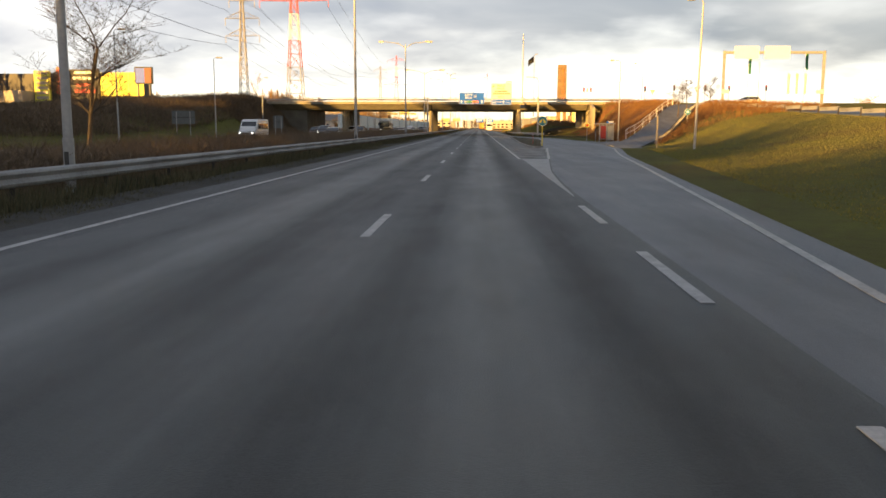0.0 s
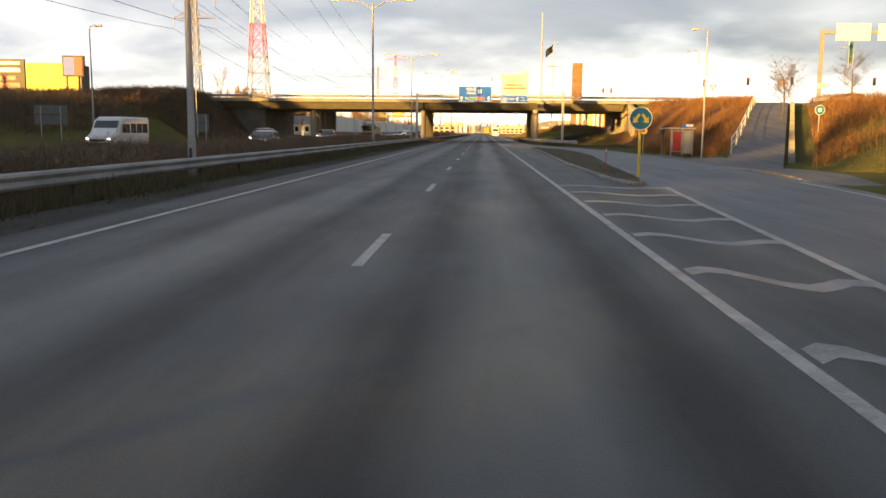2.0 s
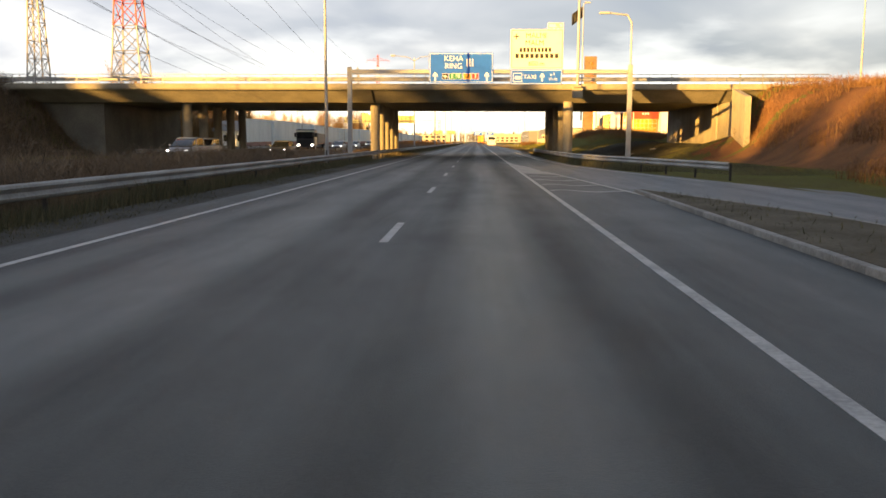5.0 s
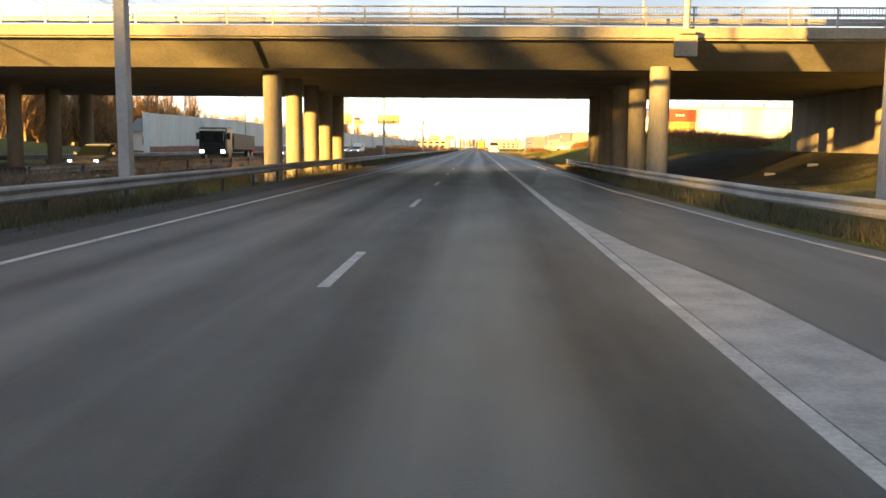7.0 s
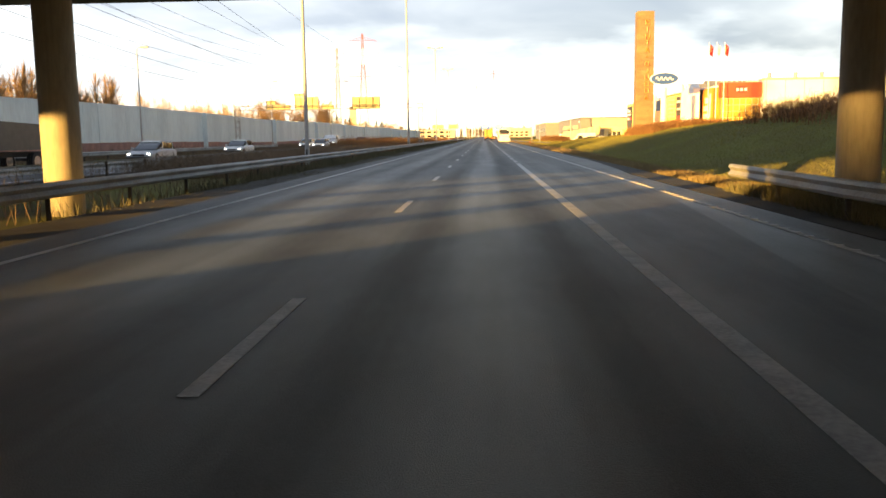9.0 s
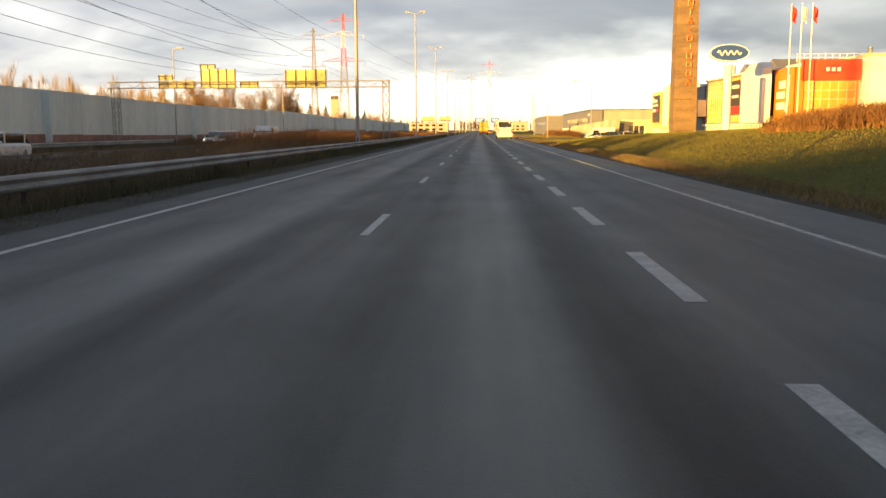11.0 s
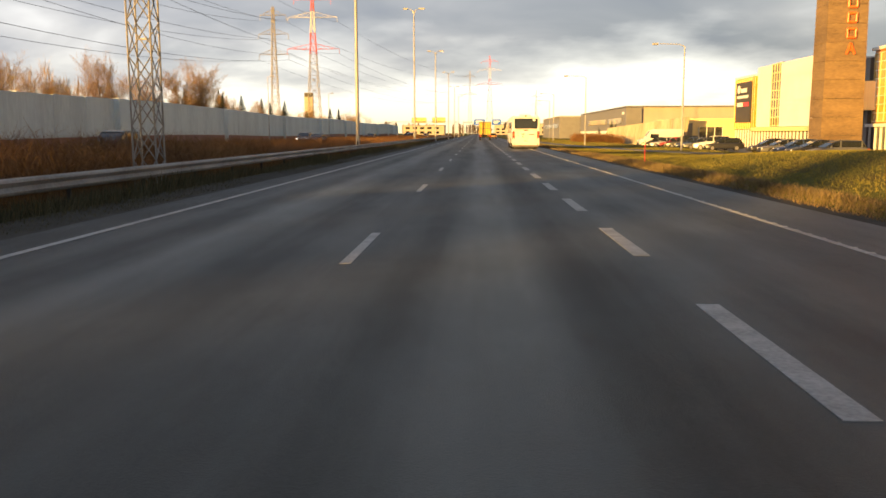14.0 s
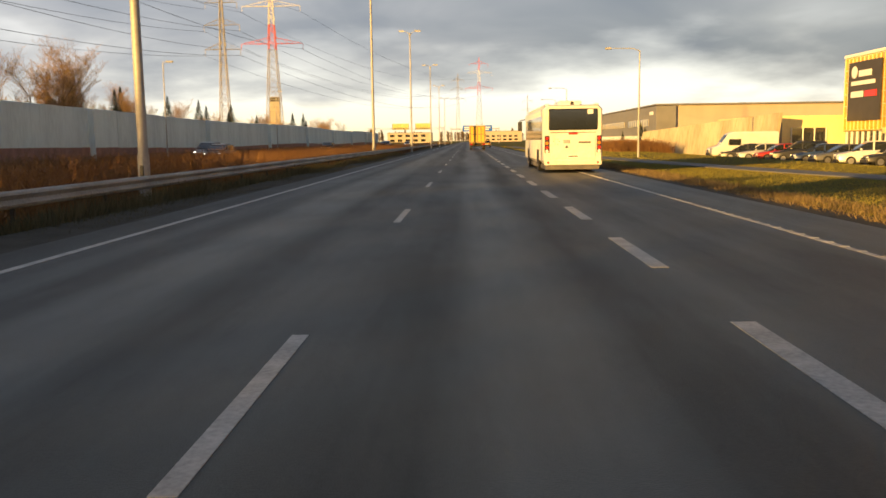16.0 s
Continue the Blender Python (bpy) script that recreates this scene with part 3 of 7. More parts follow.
for y0 in (44.5, 48.0, 51.3, 54.4, 57.4, 60.3, 63.0):
    xr = gore_right(y0 - 0.4) - 0.08
    pts = [(1.83 + (xr - 1.83) * u, y0 + 0.35 * math.sin(2.6 * u * math.pi) - 0.9 * u) for u in np.linspace(0, 1, 9)]
    flat("chevron_bar", [(x, y - 0.20) for x, y in pts] + [(x, y + 0.20) for x, y in reversed(pts)], M["gore"], road)
# second gore where the slip road joins again
gore2 = curve_of([(104, 4.5), (118, 4.3), (130, 3.45), (139, 2.75), (145, 2.62), (148, 2.23), (151.5, 1.98), (158, 1.84)])
flat("gore_area", [(1.775, 135.0), (gore2(134), 133.6)] + [(gore2(y), y) for y in np.linspace(136, 158, 12)] + [(1.794, 158)], M["gore"], road, z=0.001)
flat("edge_line", band(list(np.linspace(119, 137, 7)), gore2, 0.13), M["line"], road, z=0.005)
for y0 in (121.5, 125.0, 128.5, 132.0):
    xr = gore2(y0) - 0.08
    pts = [(1.83 + (xr - 1.83) * u, y0 + 0.35 * math.sin(2.6 * u * math.pi) - 0.6 * u) for u in np.linspace(0, 1, 9)]
    flat("chevron_bar", [(x, y - 0.22) for x, y in pts] + [(x, y + 0.22) for x, y in reversed(pts)], M["gore"], road, z=0.001)
ramp_line2 = curve_of([(112, 10.2), (125, 8.6), (139, 6.3), (145, 5.6), (150, 5.1), (165, 4.6), (172, 4.5)])
flat("edge_line", band(list(np.linspace(128, 166, 14)), ramp_line2, 0.11), M["line"], road, z=0.003)
for x in (-20.6, -24.3):
    for k in range(0, 36):
        placed("lane_dash", dash, road, (x, 12.0 * k + 4, 0))
for x in (-17.6, -28.8):
    flat("edge_line", band(ys_long, lambda y, x=x: x, 0.12), M["line"], road)

# traffic island with a granite kerb
isl_l = curve_of([(63.6, 3.9), (66, 3.55), (80, 3.5), (95, 3.8), (112, 4.05), (121, 4.2)])
isl_r = curve_of([(63.6, 4.3), (66, 4.7), (79, 5.5), (91, 6.5), (104, 6.9), (112, 6.4), (121, 4.5)])
island = thing("traffic_island", "long traffic island of trodden earth with a granite kerb", "traffic island")
ys_i = list(np.linspace(63.9, 120.8, 36))
part("earth_fill", prism(B(), [(isl_l(y) + 0.16, y) for y in ys_i] + [(isl_r(y) - 0.16, y) for y in reversed(ys_i)], "z", 0.0, 0.10), M["island_earth"], island)
kerb_stone = mesh_of("kerb_stone", bx(B(), -0.075, -0.5, -0.05, 0.075, 0.495, 0.10, 0.02), M["kerb"])


def kerb_line(parent, pts):
    """Kerb stones a metre long, end to end along a run of points."""
    for (x0, y0, z0), (x1, y1, z1) in zip(pts, pts[1:]):
        d = math.hypot(x1 - x0, y1 - y0)
        a = math.degrees(math.atan2(-(x1 - x0), y1 - y0))
        n = max(1, round(d))
        for i in range(n):
            u = (i + 0.5) / n
            ob = placed("kerb_stone", kerb_stone, parent, (x0 + (x1 - x0) * u, y0 + (y1 - y0) * u, z0 + (z1 - z0) * u), a)
            ob.scale = (1, d / n, 1)


kerb_line(island, [(isl_l(y) + 0.08, y, 0) for y in ys_i])
kerb_line(island, [(isl_r(y) - 0.08, y, 0) for y in ys_i])
kerb_line(island, [(3.95, 63.8, 0), (4.3, 63.85, 0)])
# pavement at the bus stop
pave_in = curve_of([(66, 10.2), (75, 10.75), (95, 11.15), (112, 11.0), (125, 9.5), (132, 8.4)])
pave_out = curve_of([(66, 12.2), (75, 13.2), (95, 15.0), (112, 15.0), (125, 11.5), (132, 9.2)])
def pave_z(x, y):
    if y < 70:
        return 0.10 - 0.16 * (70 - y) / 4
    return float(ground_z(x, y)) + 0.17 if x > 12 else 0.10 - 0.25 * float(sm(70, 92, y)) * float(1 - sm(128, 150, y))
pavement = strip("pavement", list(np.linspace(66, 132, 34)), pave_in, pave_out, 0.1, M["path"], "asphalt pavement at the bus stop", "pavement", lift=pave_z)
kerb_line(pavement, [(pave_in(y) - 0.08, y, pave_z(pave_in(y), y) - 0.1) for y in np.linspace(66, 132, 34)])
# footpath up to the bridge
def path_z(u): return -0.25 + 5.4 * float(sm(-0.1, 1.1, u)) - 0.2 * float(1 - sm(-0.12, -0.02, u))
pbm = B(); prow = []
for u in np.linspace(-0.12, 1.15, 28):
    cx, cy = 17.0 + 16.3 * u, 92 + 47 * u
    z = path_z(u) + 0.12
    prow.append([pbm.verts.new(c) for c in ((cx - 2.3, cy + 0.7, z - 0.5), (cx - 2.3, cy + 0.7, z), (cx + 0.9, cy - 0.25, z), (cx + 0.9, cy - 0.25, z - 0.5))])
for p, q in zip(prow, prow[1:]):
    for k in range(3):
        pbm.faces.new((p[k], p[k + 1], q[k + 1], q[k]))
pbm.faces.new(prow[0]); pbm.faces.new(prow[-1][::-1])
bmesh.ops.recalc_face_normals(pbm, faces=pbm.faces)
setting("footpath", pbm, M["path"], "grey asphalt footpath climbing the bank to the bridge", "path")
wall_low = thing("retaining_wall", "low pale stone retaining wall beside the footpath", "wall", (0, 0, 0))
block = mesh_of("stone_block", bx(B(), -0.2, -0.55, -0.45, 0.2, 0.54, 0.25, 0.03), M["kerb"])
for i in range(40):
    u = 0.02 + i / 45.0
    placed("stone_block", block, wall_low, (17.0 + 16.3 * u + 1.3, 92 + 47 * u - 0.45, path_z(u) + 0.05), -19.1)

upper_z = lambda x, y: float(ground_z(33.0, y)) + 0.10
strip("upper_road", list(np.arange(-60, 123, 6.0)), lambda y: 29.6, lambda y: 38.0, 0.0, M["ramp"], "grey asphalt slip road on top of the bank", "road", lift=upper_z)

# ---- the bridge ----
def bridge():
    br = thing("road_bridge", "concrete road bridge on round columns crossing the carriageways", "bridge")
    prof = [(171.6, 6.38), (171.6, 5.93), (172.0, 5.90), (174.0, 4.92), (197.0, 4.92), (198.9, 5.90), (199.3, 5.93), (199.3, 6.38)]
    part("deck", prism(B(), prof, "x", -62, 30), M["concrete"], br)
    part("edge_beam", bx(B(), -62, 171.45, 6.0, 30, 171.596, 6.46, 0.03), M["concrete"], br)
    part("edge_beam", bx(B(), -62, 199.304, 6.0, 30, 199.45, 6.46, 0.03), M["concrete"], br)
    part("road_surface", bx(B(), -62, 172.4, 6.384, 30, 198.5, 6.44), M["path"], br)
    for x in (-9.7, 21.3):                                   # movement joints
        part("joint", prism(B(), [(172.0, 5.87), (174.0, 4.89), (174.0, 4.93), (172.0, 5.91)], "x", x - 0.1, x + 0.1), M["black"], br)
    col = B()
    cyl(col, (0, 0, -0.3), (0, 0, 4.99), 0.44, 0.44, 24)
    col = mesh_of("column", col, M["pier"], True)
    for x in (-27.7, -9.9, 7.75):
        for i in range(5):
            y = 175.9 + 4.75 * i - (2.6 if x > 0 else 0.0) * (1 - i * 0.12)
            placed("column", col, br, (x, y, 0))
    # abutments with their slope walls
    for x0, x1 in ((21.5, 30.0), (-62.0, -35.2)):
        # the left one carries its shade as a darker colour
        part("abutment", bx(B(), x0, 175.4, -0.6, x1, 195.6, 4.915, 0.05), M["pier"] if x0 > 0 else M["shade_concrete"], br)
    part("wing_wall", prism(B(), [(167.5, -0.5), (167.5, 5.2), (171.3, 6.0), (171.44, 4.91), (175.39, 4.91), (175.39, -0.5)], "x", 21.6, 22.1), M["pier"], br)
    part("wing_wall", prism(B(), [(-35.2, -0.5), (-35.2, 4.9), (-48, 6.1), (-48, -0.5)], "y", 174.9, 175.39), M["shade_concrete"], br)
    # railings: posts, three rails, bars and a beam
    for y in (171.7, 199.2):
        for z, r in ((7.28, 0.035), (6.68, 0.022), (6.98, 0.05)):
            b = B(); cyl(b, (-62, y, z), (30, y, z), r, r, 6)
            part("railing_rail", b, M["steel"], br)
        post = mesh_of("railing_post", bx(B(), -0.035, -0.035, 6.4, 0.035, 0.035, 7.28), M["steel"])
        for i in range(47):
            placed("railing_post", post, br, (-61.5 + 1.95 * i, y, 0))
    bars = B()
    for i in range(420):
        x = -28 + 0.13 * i
        bx(bars, x - 0.008, 171.69, 6.68, x + 0.008, 171.71, 7.28)
    tagged(part("railing_infill", bars, M["steel"], br), kind="stuff")
    for y in (173.2, 197.8):
        part("guard_beam", bx(B(), -62, y - 0.04, 6.75, 30, y + 0.04, 7.05, 0.02), M["rail"], br)
    br_post = B(); bx(br_post, 7.85, 171.0, 5.2, 8.75, 171.44, 6.1, 0.08); bx(br_post, 8.0, 170.8, 6.1, 8.6, 171.44, 6.3, 0.05)
    part("mast_bracket", br_post, M["concrete"], br)
    return br


bridge()
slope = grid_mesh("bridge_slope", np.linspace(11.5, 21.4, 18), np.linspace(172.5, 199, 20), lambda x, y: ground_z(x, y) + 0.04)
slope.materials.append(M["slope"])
bank = grid_mesh("bank_soil", np.linspace(17.2, 29.0, 20), np.linspace(100, 171, 40), lambda x, y: ground_z(x, y) + 0.035 - 0.3 * (1 - sm(0.0, 2.0, x - 16.9)) - 0.5 * (np.abs(x - (17.0 + 16.3 * (y - 92) / 47)) < 2.6))
bank.materials.append(M["bank_soil"])
tagged(new("bank_soil", bank), "rust-brown leaf litter on the bridge bank", "ground", kind="structure")
tagged(new("bridge_slope", slope), "bare soil slope under the bridge, darkened to carry its shade", "ground", kind="structure")


def mast_on(x, y, z0, z1, r=0.11, arms=()):
    lamp = thing("street_lamp", "tall grey steel lamp mast on the bridge edge", "street lamp", (x, y, z0))
    b = B(); cyl(b, (0, 0, 0), (0, 0, z1 - z0), r, r * 0.55, 12)
    part("mast", b, M["mast"], lamp, smooth=True)
    for dx in arms:
        b = B(); cyl(b, (0, 0, z1 - z0 - 0.1), (dx, 0, z1 - z0 + 0.1), 0.035, 0.03, 6)
        part("arm", b, M["mast"], lamp)
        part("lamp_head", bx(B(), dx - 0.35, -0.15, z1 - z0 + 0.02, dx + 0.35, 0.15, z1 - z0 + 0.2, 0.05), M["mast"], lamp)
    return lamp


mast_on(8.3, 171.2, 6.3, 19.5, 0.14)
pole = mast_on(12.5, 203.2, 4.0, 18.2, 0.1, (0.5,))
fl = B()
vs = [[fl.verts.new((-0.08 - 0.26 * i, 0.14 * math.sin(i * 1.4 + j * 0.6), 13.9 - 0.34 * j - 0.2 * i)) for i in range(6)] for j in range(5)]
for j in range(4):
    for i in range(5):
        fl.faces.new((vs[j][i], vs[j][i + 1], vs[j + 1][i + 1], vs[j + 1][i]))
bmesh.ops.solidify(fl, geom=fl.faces[:], thickness=0.02)
part("flag", fl, M["black"], pole, "dark flag blowing from the mast")


# ---- lamp masts in the median ----
def median_lamp(h=14.0, span=2.6, k=1.0):
    lamp = thing("street_lamp", "tall galvanised lamp mast with two outreach arms in the median", "street lamp", group="median lamp masts")
    b = B(); cyl(b, (0, 0, -0.3), (0, 0, 1.3), 0.13 * k, 0.125 * k, 14); cyl(b, (0, 0, 1.3), (0, 0, h), 0.11 * k, 0.06 * k, 14)
    part("mast", b, M["mast"], lamp, smooth=True)
    part("service_door", bx(B(), -0.05, -0.138 * k, 0.6, 0.05, -0.11 * k, 1.0, 0.01), M["dark_steel"], lamp)
    for s in (-1, 1):
        b = B()
        pts = [(0, 0, h - 0.5), (s * span * 0.35, 0, h + 0.05), (s * span, 0, h + 0.25)]
        for p, q in zip(pts, pts[1:]):
            cyl(b, p, q, 0.05, 0.045, 8)
        part("arm", b, M["mast"], lamp)
        head = part("lamp_head", bx(B(), s * span - 0.1, -0.16, h + 0.17, s * (span + 0.8), 0.16, h + 0.36, 0.05), M["mast"], lamp)
        part("lens", bx(B(), s * span + s * 0.1, -0.12, h + 0.14, s * (span + 0.7), 0.12, h + 0.168), M["white_sign"], head)
    return lamp


for y, h in ((19.7, 13.0), (65.3, 13.0), (109.6, 11.9), (147.5, 10.9), (220.7, 13.5), (282.3, 18.5), (344.3, 18.5), (403.8, 19.0), (444.0, 16.8), (492, 16.2), (545, 15.5), (600, 15)):
    lampob = median_lamp(h, 2.6 if y < 250 else 0.75, 1.0 if y < 250 else 1.3)
    lampob.matrix_basis = pose(-9.5 if y < 430 else (-8.4 if y < 470 else -7.6), y, -0.1)


def side_lamp(x, y, h, reach, lean=0.0, z=None):
    """A single-arm lamp; reach < 0 points the arm towards -x."""
    lamp = thing("street_lamp", "slim grey street lamp with a single curved arm", "street lamp", (x, y, float(ground_z(x, y)) if z is None else z), group="roadside lamps")
    b = B(); cyl(b, (0, 0, -0.3), (lean * h, 0, h), 0.09, 0.05, 10)
    part("mast", b, M["mast"], lamp, smooth=True)
    b = B()
    pts = [(lean * h, 0, h - 0.02), (lean * h + reach * 0.25, 0, h + 0.18), (lean * h + reach, 0, h + 0.22)]
    for p, q in zip(pts, pts[1:]):
        cyl(b, p, q, 0.04, 0.035, 7)
    part("arm", b, M["mast"], lamp)
    s = 1 if reach > 0 else -1
    part("lamp_head", bx(B(), lean * h + reach - 0.12, -0.13, h + 0.12, lean * h + reach + s * 0.65, 0.13, h + 0.30, 0.05), M["mast"], lamp)
    return lamp


side_lamp(-35.6, 115.1, 10.4, 0.5); side_lamp(-38.3, 151.2, 9.6, 0.5); side_lamp(-34, 80, 10.2, 0.5)
side_lamp(-33.6, 362.3, 10.5, 0.5); side_lamp(-33.6, 414.6, 10.3, 0.5); side_lamp(-33.6, 470, 10.2, 0.5); side_lamp(-33.6, 310, 10.3, 0.5); side_lamp(-33.6, 258, 10.3, 0.5)
side_lamp(17.1, 108.2, 9.8, -0.6); side_lamp(14.3, 59.1, 9.6, -0.4, 0.02)
side_lamp(18.0, 356.3, 9.2, -2.2); side_lamp(13.9, 392.9, 8.8, -2.2); side_lamp(15.3, 457.0, 9.4, -2.2); side_lamp(18, 500, 9.6, -2.4)
side_lamp(62, 120, 9.5, -1.6); side_lamp(52, 165, 8.0, -1.2); side_lamp(31, 168, 7.5, -1.0)


# ---- guard rails ----
def w_beam():
    """A W-beam rail four metres long, facing +x."""
    prof = [(a, b - 0.08) for a, b in ((0.0, 0.42), (0.05, 0.45), (0.07, 0.50), (0.02, 0.56), (0.0, 0.585), (0.02, 0.61), (0.07, 0.67), (0.05, 0.72), (0.0, 0.75), (-0.012, 0.75), (0.03, 0.67), (-0.01, 0.585), (0.03, 0.50), (-0.012, 0.42))]
    return mesh_of("rail_beam", prism(B(), prof, "y", 0, 4.0), M["rail"])


beam = w_beam()
rail_post = mesh_of("rail_post", bx(B(), -0.10, -0.03, -0.35, -0.015, 0.03, 0.62, 0.008), M["post_steel"])


def guard_rail(pts, flip, label, zf=lambda x, y: 0.0):
    g = thing("guard_rail", label, "guard rail")
    for (x0, y0), (x1, y1) in zip(pts, pts[1:]):
        d = math.hypot(x1 - x0, y1 - y0)
        a = math.degrees(math.atan2(-(x1 - x0), y1 - y0))
        n = max(1, round(d / 4))
        for i in range(n):
            u = i / n
            p = (x0 + (x1 - x0) * u, y0 + (y1 - y0) * u, zf(x0 + (x1 - x0) * u, y0 + (y1 - y0) * u))
            ob = placed("rail_beam", beam, g, p, a)
            ob.scale = (-1 if flip else 1, d / n / 4.0, 1)
            ob = placed("rail_post", rail_post, g, p, a)
            ob.scale = (-1 if flip else 1, 1, 1)
    return g


guard_rail([(-8.75, -60), (-8.75, 160), (-8.75, 340), (-8.75, 560)], False, "weathered steel guard rail along the planted median")
guard_rail([(-17.0 + 0.9, 165), (-16.1, 215), (-16.1, 430)], True, "weathered steel guard rail facing the oncoming lanes")
guard_rail([(9.6, 130), (8.0, 140), (6.9, 146), (6.15, 154), (6.0, 172), (6.05, 190), (6.4, 198)], True, "galvanised guard rail in front of the bridge columns")
guard_rail([(-30.4, 170), (-30.4, 300)], False, "steel guard rail on the far verge")
guard_rail([(29.2, -20), (29.2, 60), (29.2, 118)], False, "galvanised guard rail along the upper slip road", lambda x, y: float(ground_z(x, y)) + 0.05)
b_end = thing("rail_marker", "short grey concrete rail end block with a yellow plate", "marker post", (-9.6, 171.2, -0.1))
part("block", bx(B(), -0.12, -0.12, 0, 0.12, 0.12, 0.7, 0.02), M["kerb"], b_end)
part("plate", bx(B(), -0.1, -0.135, 0.4, 0.1, -0.122, 0.68), M["yellow_sign"], b_end)


# ---- sign gantry before the bridge ----
def arrow_up(parent, x, z, y, s, material):
    out = [(-0.09, -0.5), (0.09, -0.5), (0.09, 0.12), (0.28, -0.08), (0.28, 0.12), (0, 0.5), (-0.28, 0.12), (-0.28, -0.08), (-0.09, 0.12)]
    part("arrow", prism(B(), [(x + a * s, z + b * s) for a, b in out], "y", y - 0.008, y), material, parent)


def panel(parent, name, x0, x1, z0, z1, y, material, border=None, inset=0.05):
    p = part(name, bx(B(), x0, y, z0, x1, y + 0.06, z1, 0.015), material, parent)
    if border:
        for a, b, c, d in ((x0 + inset, z0 + inset, x1 - inset, z0 + inset + 0.03), (x0 + inset, z1 - inset - 0.03, x1 - inset, z1 - inset), (x0 + inset, z0 + inset + 0.031, x0 + inset + 0.03, z1 - inset - 0.031), (x1 - inset - 0.03, z0 + inset + 0.031, x1 - inset, z1 - inset - 0.031)):
            part("border", bx(B(), a, y - 0.006, b, c, y - 0.001, d), border, p)
    return p


def box_sign(parent, x0, x1, z0, z1, y, material, body="", size=0.3, ink=None):
    q = part("route_shield", bx(B(), x0, y - 0.008, z0, x1, y - 0.001, z1), M["white_sign"], parent)
    part("shield_face", bx(B(), x0 + 0.02, y - 0.012, z0 + 0.02, x1 - 0.02, y - 0.0085, z1 - 0.02), material, q)
    if body:
        word(body, size, ink or M["white_sign"], q, ((x0 + x1) / 2, y - 0.014, (z0 + z1) / 2))
    return q


def gantry():
    g = thing("sign_gantry", "grey steel sign gantry with blue and white direction signs", "sign gantry", (0, 158, 0))
    part("post", bx(B(), -9.78, -0.16, -0.2, -9.46, 0.16, 6.75, 0.03), M["mast"], g)
    part("post", bx(B(), 10.34, -0.16, -0.2, 10.66, 0.16, 6.9, 0.03), M["mast"], g)
    part("beam", bx(B(), -9.455, -0.14, 6.28, 10.335, 0.14, 6.56, 0.03), M["mast"], g)
    b = B()
    for p, q in (((10.5, 0, 6.9), (10.5, 0, 9.8)), ((10.5, 0, 9.8), (10.2, 0, 10.35)), ((10.2, 0, 10.35), (8.9, 0, 10.5))):
        cyl(b, p, q, 0.07, 0.06, 8)
    part("lamp_arm", b, M["mast"], g)
    part("lamp_head", bx(B(), 8.2, -0.14, 10.42, 8.95, 0.14, 10.58, 0.04), M["mast"], g)
    W = M["white_sign"]
    s = panel(g, "direction_sign", -3.85, 0.72, 5.62, 7.72, -0.24, M["blue_sign"], W)
    word("KEHÄ", 0.54, W, s, (-2.1, -0.252, 7.30)); word("RING", 0.54, W, s, (-2.1, -0.252, 6.78)); word("III", 0.80, W, s, (-0.95, -0.252, 7.0))
    arrow_up(s, -3.42, 6.08, -0.245, 0.62, W); arrow_up(s, 0.28, 6.08, -0.245, 0.62, W)
    box_sign(s, -2.92, -2.48, 5.86, 6.28, -0.245, M["black"])
    part("aeroplane", prism(B(), [(-2.7 + a * 0.32, 6.07 + c * 0.32) for a, c in ((0, 0.5), (0.08, 0.2), (0.5, -0.05), (0.5, -0.15), (0.08, -0.05), (0.06, -0.32), (0.2, -0.45), (-0.2, -0.45), (-0.06, -0.32), (-0.08, -0.05), (-0.5, -0.15), (-0.5, -0.05), (-0.08, 0.2))], "y", -0.262, -0.2585), W, s)
    box_sign(s, -2.42, -1.50, 5.86, 6.28, -0.245, M["green_sign"], "E 18", 0.36)
    box_sign(s, -1.42, -0.84, 5.86, 6.28, -0.245, M["orange_sign"], "50", 0.38, M["black"])
    box_sign(s, -0.80, -0.30, 5.86, 6.28, -0.245, M["red_sign"], "3", 0.38)
    t = panel(g, "direction_sign", 1.95, 5.65, 5.50, 6.55, -0.24, M["blue_sign"], W)
    b = part("bus_symbol", bx(B(), 2.15, -0.25, 5.68, 2.80, -0.245, 6.30), W, t)
    part("symbol_field", bx(B(), 2.19, -0.255, 5.72, 2.76, -0.2505, 6.26), M["blue_sign"], b)
    part("symbol_bus", bx(B(), 2.28, -0.260, 5.86, 2.68, -0.2555, 6.08), W, b)
    word("TAXI", 0.42, W, t, (3.35, -0.252, 6.02)); arrow_up(t, 4.22, 6.02, -0.245, 0.60, W)
    word("6-9", 0.27, W, t, (4.95, -0.252, 6.2)); word("15-18", 0.27, W, t, (4.98, -0.252, 5.86))
    u = panel(g, "direction_sign", 1.95, 5.68, 6.60, 9.35, -0.24, M["yellow_sign"], M["black"])
    tagged(u, "pale yellow exit sign with black lettering")
    part("symbol", prism(B(), [(2.35 + a * 0.2, 8.85 + c * 0.2) for a, c in ((-0.2, -1), (0.2, -1), (0.2, -0.2), (1, -0.2), (1, 0.2), (0.2, 0.2), (0.2, 1), (-0.2, 1), (-0.2, 0.2), (-1, 0.2), (-1, -0.2), (-0.2, -0.2))], "y", -0.25, -0.245), M["black"], u)
    word("MALMI", 0.50, M["black"], u, (3.75, -0.252, 8.9)); word("MALM", 0.50, M["black"], u, (3.65, -0.252, 8.40))
    for z, x0, x1 in ((7.92, 2.6, 4.9), (7.5, 2.3, 5.45)):     # unreadable place names
        for k in range(9):
            xa = x0 + (x1 - x0) * k / 9
